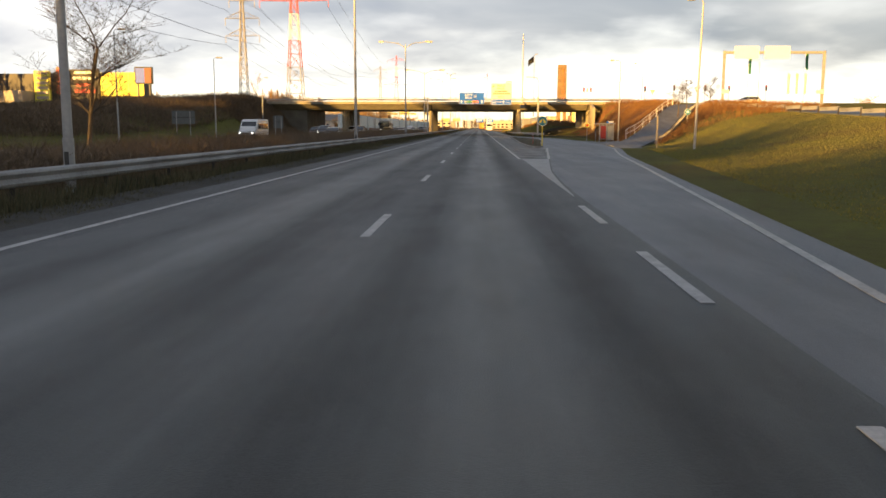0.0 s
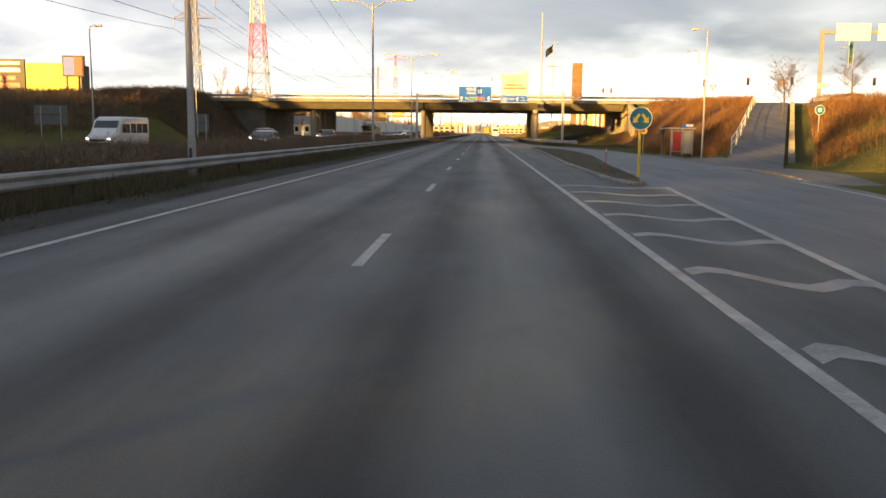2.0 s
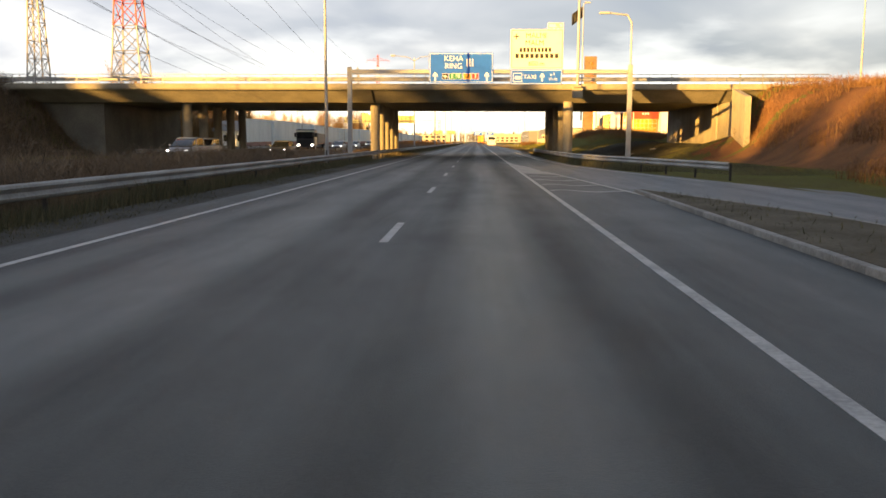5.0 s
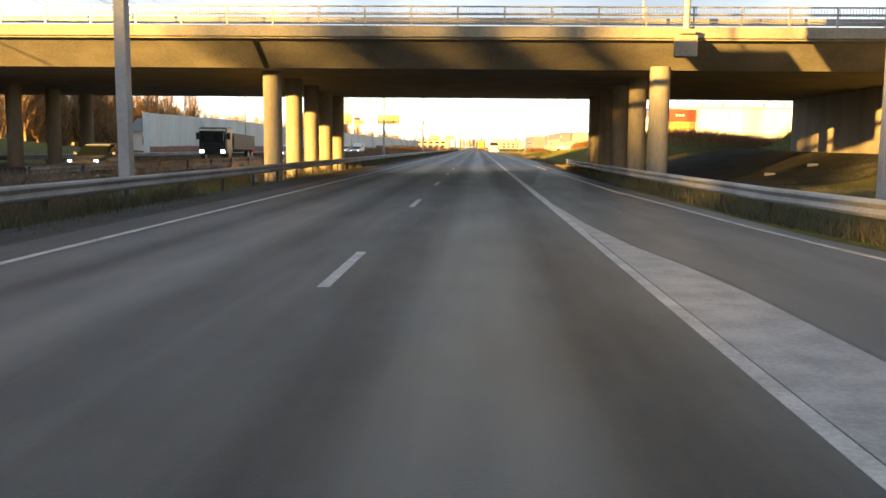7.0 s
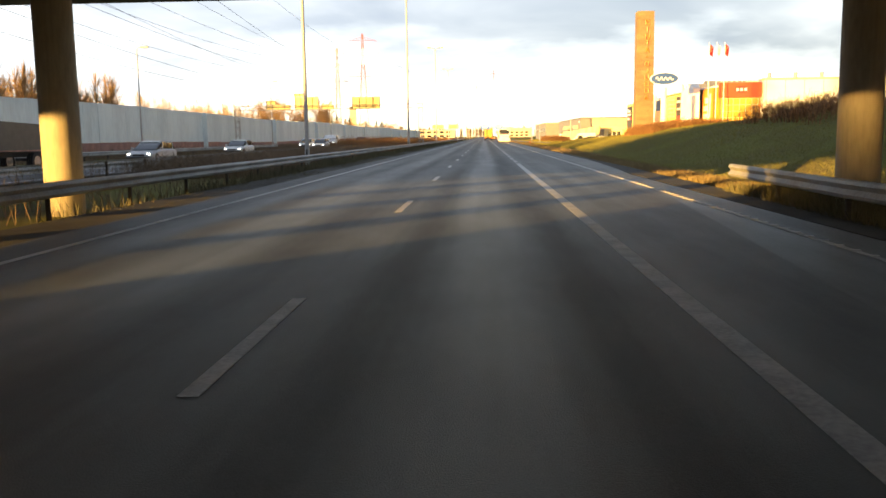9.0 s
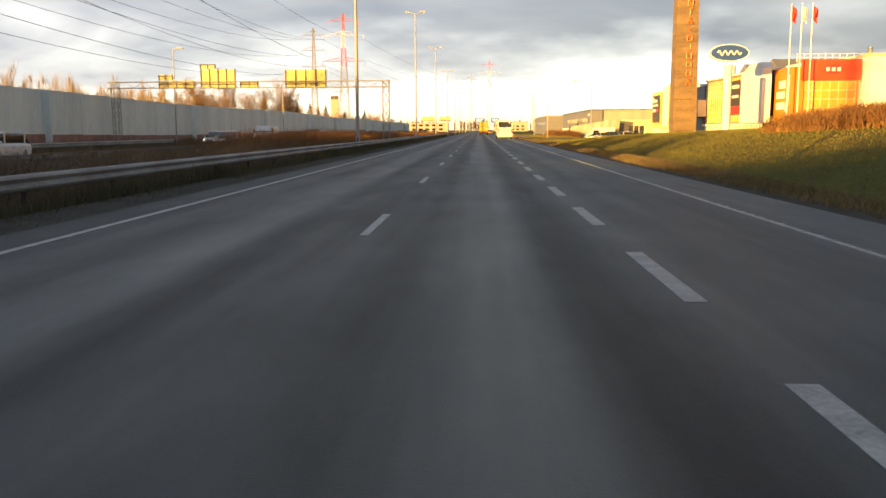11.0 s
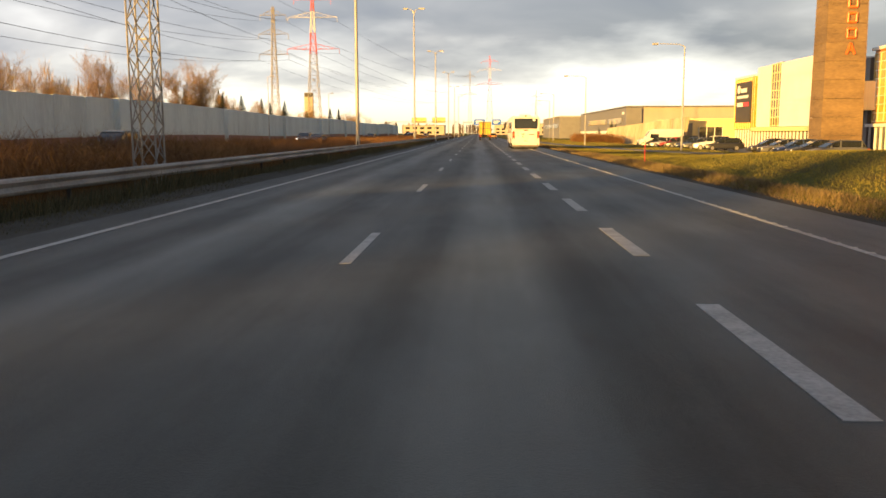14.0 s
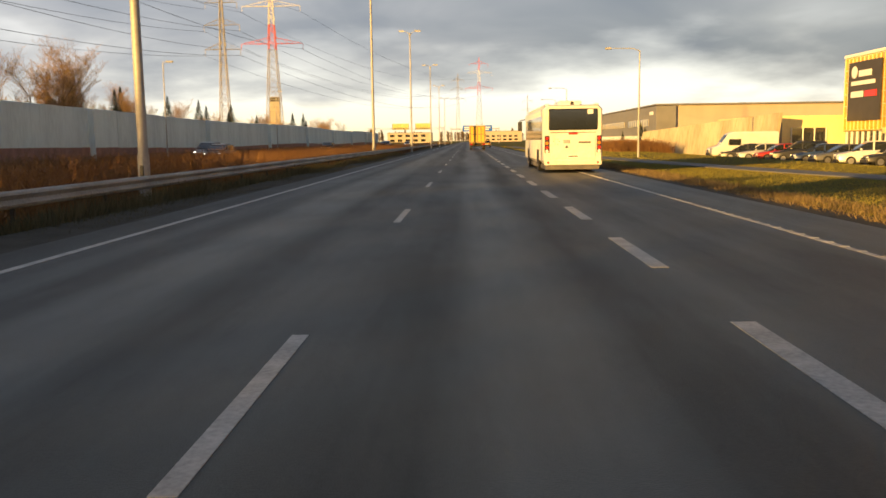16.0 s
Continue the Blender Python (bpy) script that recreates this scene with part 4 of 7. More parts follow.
            part("text_bar", bx(B(), xa, -0.25, z - 0.15, xa + (x1 - x0) / 13, -0.245, z + 0.15), M["black"], u)
    word("600 m", 0.46, M["black"], u, (3.8, -0.252, 6.95))
    v = panel(g, "exit_tab", 4.55, 5.68, 9.39, 9.80, -0.24, M["white_sign"], M["black"])
    word("46", 0.32, M["black"], v, (5.25, -0.252, 9.6))
    for x in (-3.0, -0.2, 2.5, 5.1):
        part("bracket", bx(B(), x - 0.05, -0.178, 5.7, x + 0.05, -0.142, 7.6), M["mast"], g)
    return g


gantry()


def lattice(b, x, y, z0, z1, w, n, r=0.025):
    """Four legs with cross bracing."""
    cs = [(x - w, y - w), (x + w, y - w), (x + w, y + w), (x - w, y + w)]
    for cx, cy in cs:
        cyl(b, (cx, cy, z0), (cx, cy, z1), r * 1.5, r * 1.5, 5)
    for i in range(n):
        a, c = z0 + (z1 - z0) * i / n, z0 + (z1 - z0) * (i + 1) / n
        for (p, q) in zip(cs, cs[1:] + cs[:1]):
            cyl(b, (*p, a), (*q, c), r, r, 4)
            cyl(b, (*q, a), (*p, c), r, r, 4)


def far_gantry(y, x0, x1, signs, legs):
    g = thing("sign_gantry", "lattice sign gantry over the oncoming lanes seen from behind", "sign gantry", (0, y, 0))
    for x in legs:
        b = B(); lattice(b, x, 0, -0.2, 6.4, 0.32, 7, 0.018)
        part("lattice_column", b, M["lattice"], g)
    b = B()
    for z in (5.75, 6.35):
        for dy in (-0.35, 0.35):
            cyl(b, (x0, dy, z), (x1, dy, z), 0.04, 0.04, 6)
    n = int((x1 - x0) / 0.9)
    for i in range(n):
        a, c = x0 + (x1 - x0) * i / n, x0 + (x1 - x0) * (i + 1) / n
        cyl(b, (a, -0.35, 5.75 if i % 2 else 6.35), (c, -0.35, 6.35 if i % 2 else 5.75), 0.025, 0.025, 4)
        cyl(b, (a, -0.35, 5.75), (a, 0.35, 5.75), 0.02, 0.02, 4)
    part("truss", b, M["lattice"], g)
    for sx0, sx1, z0, z1 in signs:
        s = part("sign_back", bx(B(), sx0, 0.42, z0, sx1, 0.50, z1, 0.02), M["sign_back"], g, "yellow sheet-metal back of a sign")
        k = max(2, round((sx1 - sx0) / 1.0))
        for i in range(k + 1):
            x = sx0 + 0.08 + (sx1 - sx0 - 0.16) * i / k
            part("stiffener", bx(B(), x - 0.04, 0.34, z0, x + 0.04, 0.417, z1), M["dark_steel"], s)
        part("stiffener", bx(B(), sx0, 0.30, z0 + 0.35, sx1, 0.335, z0 + 0.45), M["dark_steel"], s)
    return g


far_gantry(302, -37.5, -9.0, [(-19.6, -15.4, 5.7, 7.5), (-24.2, -22.3, 5.7, 6.45), (-28.2, -24.6, 5.7, 7.6), (-28.25 + 0.0, -26.6, 7.65, 8.1), (-32.5, -28.8, 5.7, 6.5), (-32.5, -31.0, 6.55, 7.1)], (-9.4, -36.8))
far_gantry(640, -37.5, -9.0, [(-19.6, -14.0, 5.7, 8.0), (-28.2, -22.0, 5.7, 8.0)], (-9.4, -36.8))


def gantry_ahead():
    g = thing("sign_gantry", "distant sign gantry with two blue direction signs", "sign gantry", (0, 760, 0))
    for x in (-8.5, 16):
        part("post", bx(B(), x - 0.2, -0.2, -0.2, x + 0.2, 0.2, 8.0, 0.03), M["mast"], g)
    part("beam", bx(B(), -8.29, -0.2, 7.0, 15.79, 0.2, 7.5, 0.03), M["mast"], g)
    for x0, x1 in ((-2.5, 3.5), (7.5, 12.5)):
        s = part("direction_sign", bx(B(), x0, -0.34, 6.0, x1, -0.24, 9.0, 0.02), M["blue_sign"], g)
        part("text_bar", bx(B(), x0 + 0.8, -0.36, 7.8, x1 - 0.8, -0.345, 8.3), M["white_sign"], s)
        part("text_bar", bx(B(), x0 + 0.8, -0.36, 6.8, x1 - 1.6, -0.345, 7.3), M["white_sign"], s)
    return g


gantry_ahead()


def bank_gantry():
    """Gantry over the upper slip road; its boards face away into the light."""
    g = thing("sign_gantry", "yellowish portal gantry with two pale blank boards on the upper road", "sign gantry", (0, 145, 0))
    z = 4.9
    for x in (39.9, 56.0):
        part("post", bx(B(), x - 0.2, -0.2, z - 0.4, x + 0.2, 0.2, 14.0, 0.03), M["lattice"], g)
    part("beam", bx(B(), 40.11, -0.18, 13.5, 55.79, 0.18, 13.9, 0.03), M["lattice"], g)
    for x0, x1 in ((41.4, 45.4), (46.3, 50.4)):
        part("board", bx(B(), x0, -0.3, 12.7, x1, -0.19, 14.7, 0.02), M["white_sign"], g)
    for x in (40.3, 55.6):
        part("warning_plate", bx(B(), x - 0.7, -0.28, 7.1, x + 0.5, -0.21, 7.7, 0.02), M["yellow_sign"], g)
    return g


bank_gantry()


# ---- small signs and the bus shelter ----
def disc_sign(x, y, z0, top, r, face, post, label, arrows=False, inner=None):
    s = thing("road_sign", label, "road sign", (x, y, z0))
    b = B(); cyl(b, (0, 0, -0.2), (0, 0, top), 0.045, 0.045, 10)
    part("post", b, post, s, smooth=True)
    b = B(); cyl(b, (0, -0.05, top - r), (0, -0.075, top - r), r, r, 28)
    f = part("disc", b, M["white_sign"], s)
    b = B(); cyl(b, (0, -0.0755, top - r), (0, -0.082, top - r), r * 0.92, r * 0.92, 28)
    part("face", b, face, f)
    if arrows:
        for sg in (-1, 1):
            out = [(0.04, 0.28), (0.16, 0.38), (0.42, 0.02), (0.54, 0.12), (0.56, -0.32), (0.14, -0.24), (0.27, -0.12)]
            b = prism(B(), [(sg * a * r * 1.2, top - r + (c - 0.0) * r * 1.2) for a, c in out], "y", -0.09, -0.0825)
            part("arrow", b, M["arrow_yellow"], f)
    if inner:
        b = B(); bx(b, -r * 0.35, -0.09, top - r * 1.35, r * 0.35, -0.0825, top - r * 0.65)
        part("symbol", b, inner, f)
    return s


disc_sign(4.62, 66.6, 0.1, 2.22, 0.37, M["teal_sign"], M["arrow_yellow"], "round blue keep-either-side sign with yellow arrows on a yellow post", True)
disc_sign(14.9, 121.7, -0.45, 2.6, 0.36, M["arrow_yellow"], M["mast"], "round yellow prohibition sign on a thin grey post", inner=M["red_sign"])
disc_sign(24.5, 104, 1.2, 2.5, 0.36, M["teal_sign"], M["mast"], "round blue shared path sign on a grey post", inner=M["white_sign"])
lp = thing("marker_post", "plain weathered wooden marker post beside the slip road", "post", (13.3, 66.5, float(ground_z(13.3, 66.5))))
part("post", bx(B(), -0.05, -0.05, -0.3, 0.05, 0.05, 2.45, 0.01), M["pier"], lp)
part("cap", bx(B(), -0.07, -0.07, 2.451, 0.07, 0.07, 2.51, 0.01), M["dark_steel"], lp)
rp = thing("snow_stake", "thin red snow stake at the edge of the verge", "marker post", (7.55, 318.9, float(ground_z(7.55, 318.9))))
part("stake", bx(B(), -0.022, -0.018, -0.2, 0.022, 0.018, 1.05, 0.006), M["red_sign"], rp)
part("reflector", bx(B(), -0.018, -0.024, 0.92, 0.018, -0.019, 0.99), M["white_sign"], rp)
sp = thing("snow_stake", "thin pink snow stake on the traffic island", "marker post", (4.2, 71.0, 0.1))
part("stake", bx(B(), -0.015, -0.015, -0.1, 0.015, 0.015, 0.9, 0.004), M["red_sign"], sp)
part("reflector", bx(B(), -0.013, -0.02, 0.7, 0.013, -0.016, 0.8), M["white_sign"], sp)


def shelter():
    x, y = 15.05, 110.2
    s = thing("bus_shelter", "steel and glass bus shelter with a red poster wall", "bus shelter", (x, y, -0.31), rz=0)
    for px_, py in ((0, 0), (1.75, 0), (1.75, 3.6), (0, 3.6), (0.92, 0)):
        part("post", bx(B(), px_ - 0.05, py - 0.05, 0, px_ + 0.05, py + 0.05, 2.2, 0.01), M["steel"], s)
    part("roof", bx(B(), -0.2, -0.25, 2.201, 1.95, 3.9, 2.32, 0.03), M["mast"], s)
    c = part("poster_case", bx(B(), 0.06, -0.05, 0.3, 0.86, 0.05, 2.1, 0.02), M["steel"], s)
    part("poster", bx(B(), 0.12, -0.06, 0.4, 0.80, -0.052, 2.0), M["poster_red"], c, "faded red poster")
    part("glass_pane", bx(B(), 0.98, -0.012, 0.2, 1.69, 0.012, 2.1), M["shelter_glass"], s)
    part("glass_pane", bx(B(), 1.738, 0.07, 0.2, 1.762, 3.53, 2.1), M["shelter_glass"], s)
    part("bench", bx(B(), 1.3, 0.5, 0.45, 1.68, 3.1, 0.5, 0.01), M["bark"], s)
    part("stop_plate", bx(B(), 0.8, -0.24, 2.325, 1.6, -0.2, 2.6, 0.02), M["blue_sign"], s, "blue and white stop plate on the roof")
    part("stop_plate", bx(B(), 1.1, -0.27, 2.4, 1.7, -0.245, 2.58), M["white_sign"], s)
    return s


shelter()


def stair_rail():
    r = thing("handrail", "white tubular handrail along the footpath", "handrail")
    pts = []
    for u in np.linspace(0.08, 1.05, 9):
        pts.append((17.0 + 16.3 * u - 2.25, 92 + 47 * u + 0.75, path_z(u) + 0.1))
    for p in pts:
        b = B(); cyl(b, (p[0], p[1], p[2] - 0.25), (p[0], p[1], p[2] + 1.1), 0.035, 0.035, 8)
        part("post", b, M["white_sign"], r)
    for h in (0.6, 1.1):
        b = B()
        for p, q in zip(pts, pts[1:]):
            cyl(b, (p[0], p[1], p[2] + h), (q[0], q[1], q[2] + h), 0.03, 0.03, 8)
        part("rail", b, M["white_sign"], r)
    bm = B()
    for p, q in zip(pts, pts[1:]):
        for k in range(3):
            u = (k + 0.5) / 3
            a = [p[i] + (q[i] - p[i]) * u for i in range(3)]
            cyl(bm, (a[0], a[1], a[2] + 0.1), (a[0], a[1], a[2] + 1.1), 0.009, 0.009, 5)
    part("bars", bm, M["white_sign"], r)


stair_rail()


def board_back(x, y, w, z0, z1):
    s = thing("road_sign", "large grey road sign seen from behind on two posts", "road sign", (x, y, float(ground_z(x, y))))
    part("panel", bx(B(), -w / 2, -0.04, z0, w / 2, 0.04, z1, 0.015), M["shade_board"], s)
    for dx in (-w * 0.3, w * 0.3):
        part("post", bx(B(), dx - 0.04, -0.10, -0.2, dx + 0.04, -0.045, z1 - 0.1, 0.01), M["mast"], s)
    part("stiffener", bx(B(), -w / 2 + 0.1, -0.07, (z0 + z1) / 2 - 0.04, w / 2 - 0.1, -0.042, (z0 + z1) / 2 + 0.04), M["dark_steel"], s)


board_back(-41.0, 118, 3.2, 1.5, 3.3); board_back(-30.6, 130, 1.5, 1.3, 3.2)


def signal(x, y, h=3.2):
    z = float(ground_z(x, y))
    s = thing("traffic_light", "traffic light on a grey post at the upper junction", "traffic light", (x, y, z), group="junction traffic lights")
    b = B(); cyl(b, (0, 0, -0.2), (0, 0, h), 0.06, 0.05, 8)
    part("post", b, M["mast"], s)
    part("housing", bx(B(), -0.16, -0.28, h - 0.95, 0.16, -0.06, h, 0.03), M["black"], s)
    for i, m in enumerate(("tail", "black", "black")):
        b = B(); cyl(b, (0, -0.281, h - 0.18 - 0.3 * i), (0, -0.31, h - 0.18 - 0.3 * i), 0.1, 0.1, 12)
        part("lens", b, M[m], s)


for x, y in ((33.5, 152), (38, 149), (44, 156), (30, 160), (48.5, 150)):
    signal(x, y, 3.4)


def triangle_sign(x, y, h):
    s = thing("road_sign", "yellow give-way triangle with a red rim", "road sign", (x, y, float(ground_z(x, y))))
    b = B(); cyl(b, (0, 0, -0.2), (0, 0, h), 0.04, 0.04, 8); part("post", b, M["mast"], s)
    p = part("panel", prism(B(), [(-0.5, h), (0.5, h), (0, h - 0.86)], "y", -0.08, -0.05), M["red_sign"], s)
    part("face", prism(B(), [(-0.34, h - 0.09), (0.34, h - 0.09), (0, h - 0.68)], "y", -0.088, -0.081), M["yellow_sign"], p)


def banner_pole(x, y, h, cloth, label, hang):
    z = float(ground_z(x, y))
    f = thing("flagpole", label, "flagpole", (x, y, z), group="junction flagpoles")
    b = B(); cyl(b, (0, 0, -0.3), (0, 0, h), 0.06, 0.04, 8); part("pole", b, M["white_sign"], f, smooth=True)
    b = B()
    rows = [[b.verts.new((0.05 + 0.11 * i, 0.07 * math.sin(i * 1.5 + j * 0.8), h - 0.15 - hang * j / 6 - 0.05 * i)) for i in range(5)] for j in range(7)]
    for p, q in zip(rows, rows[1:]):
        for i in range(4):
            b.faces.new((p[i], p[i + 1], q[i + 1], q[i]))
    bmesh.ops.solidify(b, geom=b.faces[:], thickness=0.015)
    part("flag", b, cloth, f)


for x in (52.0, 53.4, 54.8):
    banner_pole(x, 150, 5.6, M["white_sign"], "white pole with a long white banner at the junction", 3.4)
for x, h in ((46.0, 8.2), (55.6, 9.0)):
    banner_pole(x, 152, h, M["green_sign"], "tall white pole with a drooping dark flag", 2.6)
triangle_sign(36.2, 147, 3.0); triangle_sign(32.0, 163, 2.8)


# ---- noise wall ----
def noise_wall():
    w = thing("noise_wall", "long grey-green corrugated noise barrier on a red base", "noise barrier")
    seg = 6.4
    panel_b = B(); bx(panel_b, -0.07, 0.006, 1.124, 0.07, seg - 0.006, 4.90, 0.02)
    bx(panel_b, -0.10, 0.02, 4.901, 0.10, seg - 0.02, 4.97, 0.01)
    for k in range(1, 4):
        bx(panel_b, 0.071, 1.6 * k - 0.03, 1.2, 0.085, 1.6 * k + 0.03, 4.88)
    pm = mesh_of("wall_panel", panel_b, M["noise_wall"])
    base = mesh_of("base_panel", bx(B(), -0.12, 0.004, -0.3, 0.12, seg - 0.004, 1.12, 0.02), M["plinth"])
    postm = mesh_of("wall_post", bx(B(), -0.34, -0.08, -0.3, 0.34, 0.08, 5.0, 0.01), M["noise_wall"])
    rnd = random.Random(4)
    for i in range(70):
        y = 232 + seg * i
        x = -38.0 + (0.3 if (i // 3) % 2 else 0.0)
        z = float(ground_z(x, y)) + 0.1 + 0.18 * math.sin(i * 0.33)
        for nm, me in (("wall_panel", pm), ("base_panel", base)):
            placed(nm, me, w, (x, y, z), rnd.uniform(-0.4, 0.4))
        if i % 3 == 0:
            placed("wall_post", postm, w, (x + 0.02, y, z))


noise_wall()


# ---- pylons and wires ----
def pylon(x, y, z0, h, w, arms, painted, label):
    p = thing("power_pylon", label, "pylon", (x, y, z0), group="power pylons")
    n = 14
    def half(u): return w * (1 - u) ** 1.25 + 0.28 + 0.02
    mats = [M["lattice"]] * n
    if painted:
        mats = [M["lattice"] if i < painted else (M["red_steel"] if ((i - painted) // 2) % 2 == 0 else M["white_steel"]) for i in range(n)]
    i = 0
    while i < n:
        j = i
        while j < n and mats[j] is mats[i]:
            j += 1
        b = B()
        for k in range(i, j):
            a, c = half(k / n), half((k + 1) / n)
            za, zc = h * k / n, h * (k + 1) / n
            ca = [(-a, -a, za), (a, -a, za), (a, a, za), (-a, a, za)]
            cc = [(-c, -c, zc), (c, -c, zc), (c, c, zc), (-c, c, zc)]
            for q in range(4):
                cyl(b, ca[q], cc[q], 0.10, 0.10, 4)
                cyl(b, ca[q], cc[(q + 1) % 4], 0.055, 0.055, 4)
                cyl(b, ca[(q + 1) % 4], cc[q], 0.055, 0.055, 4)
                cyl(b, cc[q], cc[(q + 1) % 4], 0.05, 0.05, 4)
        tagged(part("tower_section", b, mats[i], p), kind="stuff")
        i = j
    for za, reach in arms:
        u = za / h
        a = half(u)
        b = B()
        for s in (-1, 1):
            for dy in (-a, a):
                cyl(b, (s * a, dy, za), (s * reach, 0, za), 0.07, 0.05, 4)
                cyl(b, (s * a, dy, za + 1.6), (s * reach, 0, za), 0.05, 0.04, 4)
            for k in range(1, 4):
                f = k / 4
                cyl(b, (s * (a + (reach - a) * f), -a * (1 - f), za), (s * (a + (reach - a) * f), a * (1 - f), za), 0.04, 0.04, 4)
                cyl(b, (s * (a + (reach - a) * f), 0, za), (s * (a + (reach - a) * (f - 0.2)), 0, za + 1.6 * (1 - f)), 0.04, 0.04, 4)
            cyl(b, (s * reach, 0, za), (s * reach, 0, za - 1.6), 0.07, 0.07, 5)
        idx = min(n - 1, int(u * n))
        part("crossarm", b, mats[idx], p)
    return p


RED = "tall lattice power pylon painted red and white at the top"
PLAIN = "grey steel lattice power pylon"
pylon(-43, 201, 0.2, 42, 2.0, ((30, 8), (37, 7)), 5, RED)
pylon(-55.7, 203, 0.5, 31, 1.05, ((22, 4), (26, 4), (30, 3)), 0, PLAIN)
pylon(-53.6, 558, 0, 47, 2.1, ((28.5, 8.5), (38.5, 8.0), (44, 6)), 8, RED)
pylon(-61.7, 538, 0, 39, 1.2, ((25, 4.5), (31, 4.5), (36.5, 4)), 0, PLAIN)
pylon(8, 900, 0, 56, 2.5, ((36, 9), (46, 8.5), (52, 6)), 8, RED)
pylon(-6, 880, 0, 44, 1.3, ((28, 5), (34, 5), (40, 4)), 0, PLAIN)
pylon(58, 1150, 0, 44, 1.4, ((30, 5), (38, 5)), 0, PLAIN)


def wires(runs, sag, r=0.035):
    w = thing("power_line", "sagging overhead power lines between the pylons", "power line")
    for a, c in runs:
        a, c = Vector(a), Vector(c)
        b = B()
        n = 22
        pts = [a.lerp(c, i / n) - Vector((0, 0, sag * 4 * (i / n) * (1 - i / n))) for i in range(n + 1)]
        rings = [[b.verts.new(p + o) for o in (Vector((r, 0, 0)), Vector((0, 0, r)), Vector((-r, 0, 0)), Vector((0, 0, -r)))] for p in pts]
        for g, k in zip(rings, rings[1:]):
            for i in range(4):
                b.faces.new((g[i], g[(i + 1) % 4], k[(i + 1) % 4], k[i]))
        bmesh.ops.recalc_face_normals(b, faces=b.faces)
        part("wire", b, M["wire"], w)


wires([((-43 + s * rch, 201, z0), (-53.6 + s * r2, 558, z1)) for s in (-1, 1) for rch, r2, z0, z1 in ((8, 8.5, 28.6, 27), (7, 8, 35.6, 37))], 9)
wires([((-55.7 + s * 4, 203, z0), (-61.7 + s * 4.5, 538, z1)) for s in (-1, 1) for z0, z1 in ((20.5, 23.5), (24.5, 29.5), (28.5, 35))], 8)
wires([((-53.6 + s * 8.2, 558, z0), (8 + s * 8.5, 900, z1)) for s in (-1, 1) for z0, z1 in ((27, 34.5), (37, 44.5))], 9)
wires([((-61.7 + s * 4.5, 538, z0), (-6 + s * 5, 880, z1)) for s in (-1, 1) for z0, z1 in ((23.5, 26.5), (29.5, 32.5))], 8)
wires([((-43 + s * 8, 201, z0), (10 + s * 8, -150, z0)) for s in (-1, 1) for z0 in (28.6, 35.6)], 8)
wires([((-55.7 + s * 4, 203, z0), (-12 + s * 4, -150, z0)) for s in (-1, 1) for z0 in (20.5, 28.5)], 7)


# ---- buildings right of the road ----
def wall_grid(parent, n0, n1, nu, nv, u0, u1, v0, v1, axis, mat_pane, mat_bar, bar=0.07):
    """Panes and bars over a wall; axis 'x': a wall at x = n0 that runs in y; axis 'y': a wall at y = n0 that runs in x. n1 is the outer side."""
    s = 1 if n1 > n0 else -1
    du, dv = (u1 - u0) / nu, (v1 - v0) / nv
    def slab(bm, a0, a1, b0, b1, d0, d1):
        if axis == "x": bx(bm, d0, a0, b0, d1, a1, b1)
        else: bx(bm, a0, d0, b0, a1, d1, b1)
    bm = B(); slab(bm, 0.02, du - 0.02, 0.02, dv - 0.02, 0, s * 0.04)
    pane = mesh_of("pane", bm, mat_pane)
    for i in range(nu):
        for j in range(nv):
            loc = (n0, u0 + du * i, v0 + dv * j) if axis == "x" else (u0 + du * i, n0, v0 + dv * j)
            placed("pane", pane, parent, loc)
    for i in range(nu + 1):
        bm = B(); slab(bm, u0 + du * i - bar / 2, u0 + du * i + bar / 2, v0, v1, n0 + s * 0.041, n0 + s * 0.12)
        part("mullion", bm, mat_bar, parent)
    for j in range(nv + 1):
        bm = B(); slab(bm, u0, u1, v0 + dv * j - bar / 2, v0 + dv * j + bar / 2, n0 + s * 0.041, n0 + s * 0.11)
        part("transom", bm, mat_bar, parent)


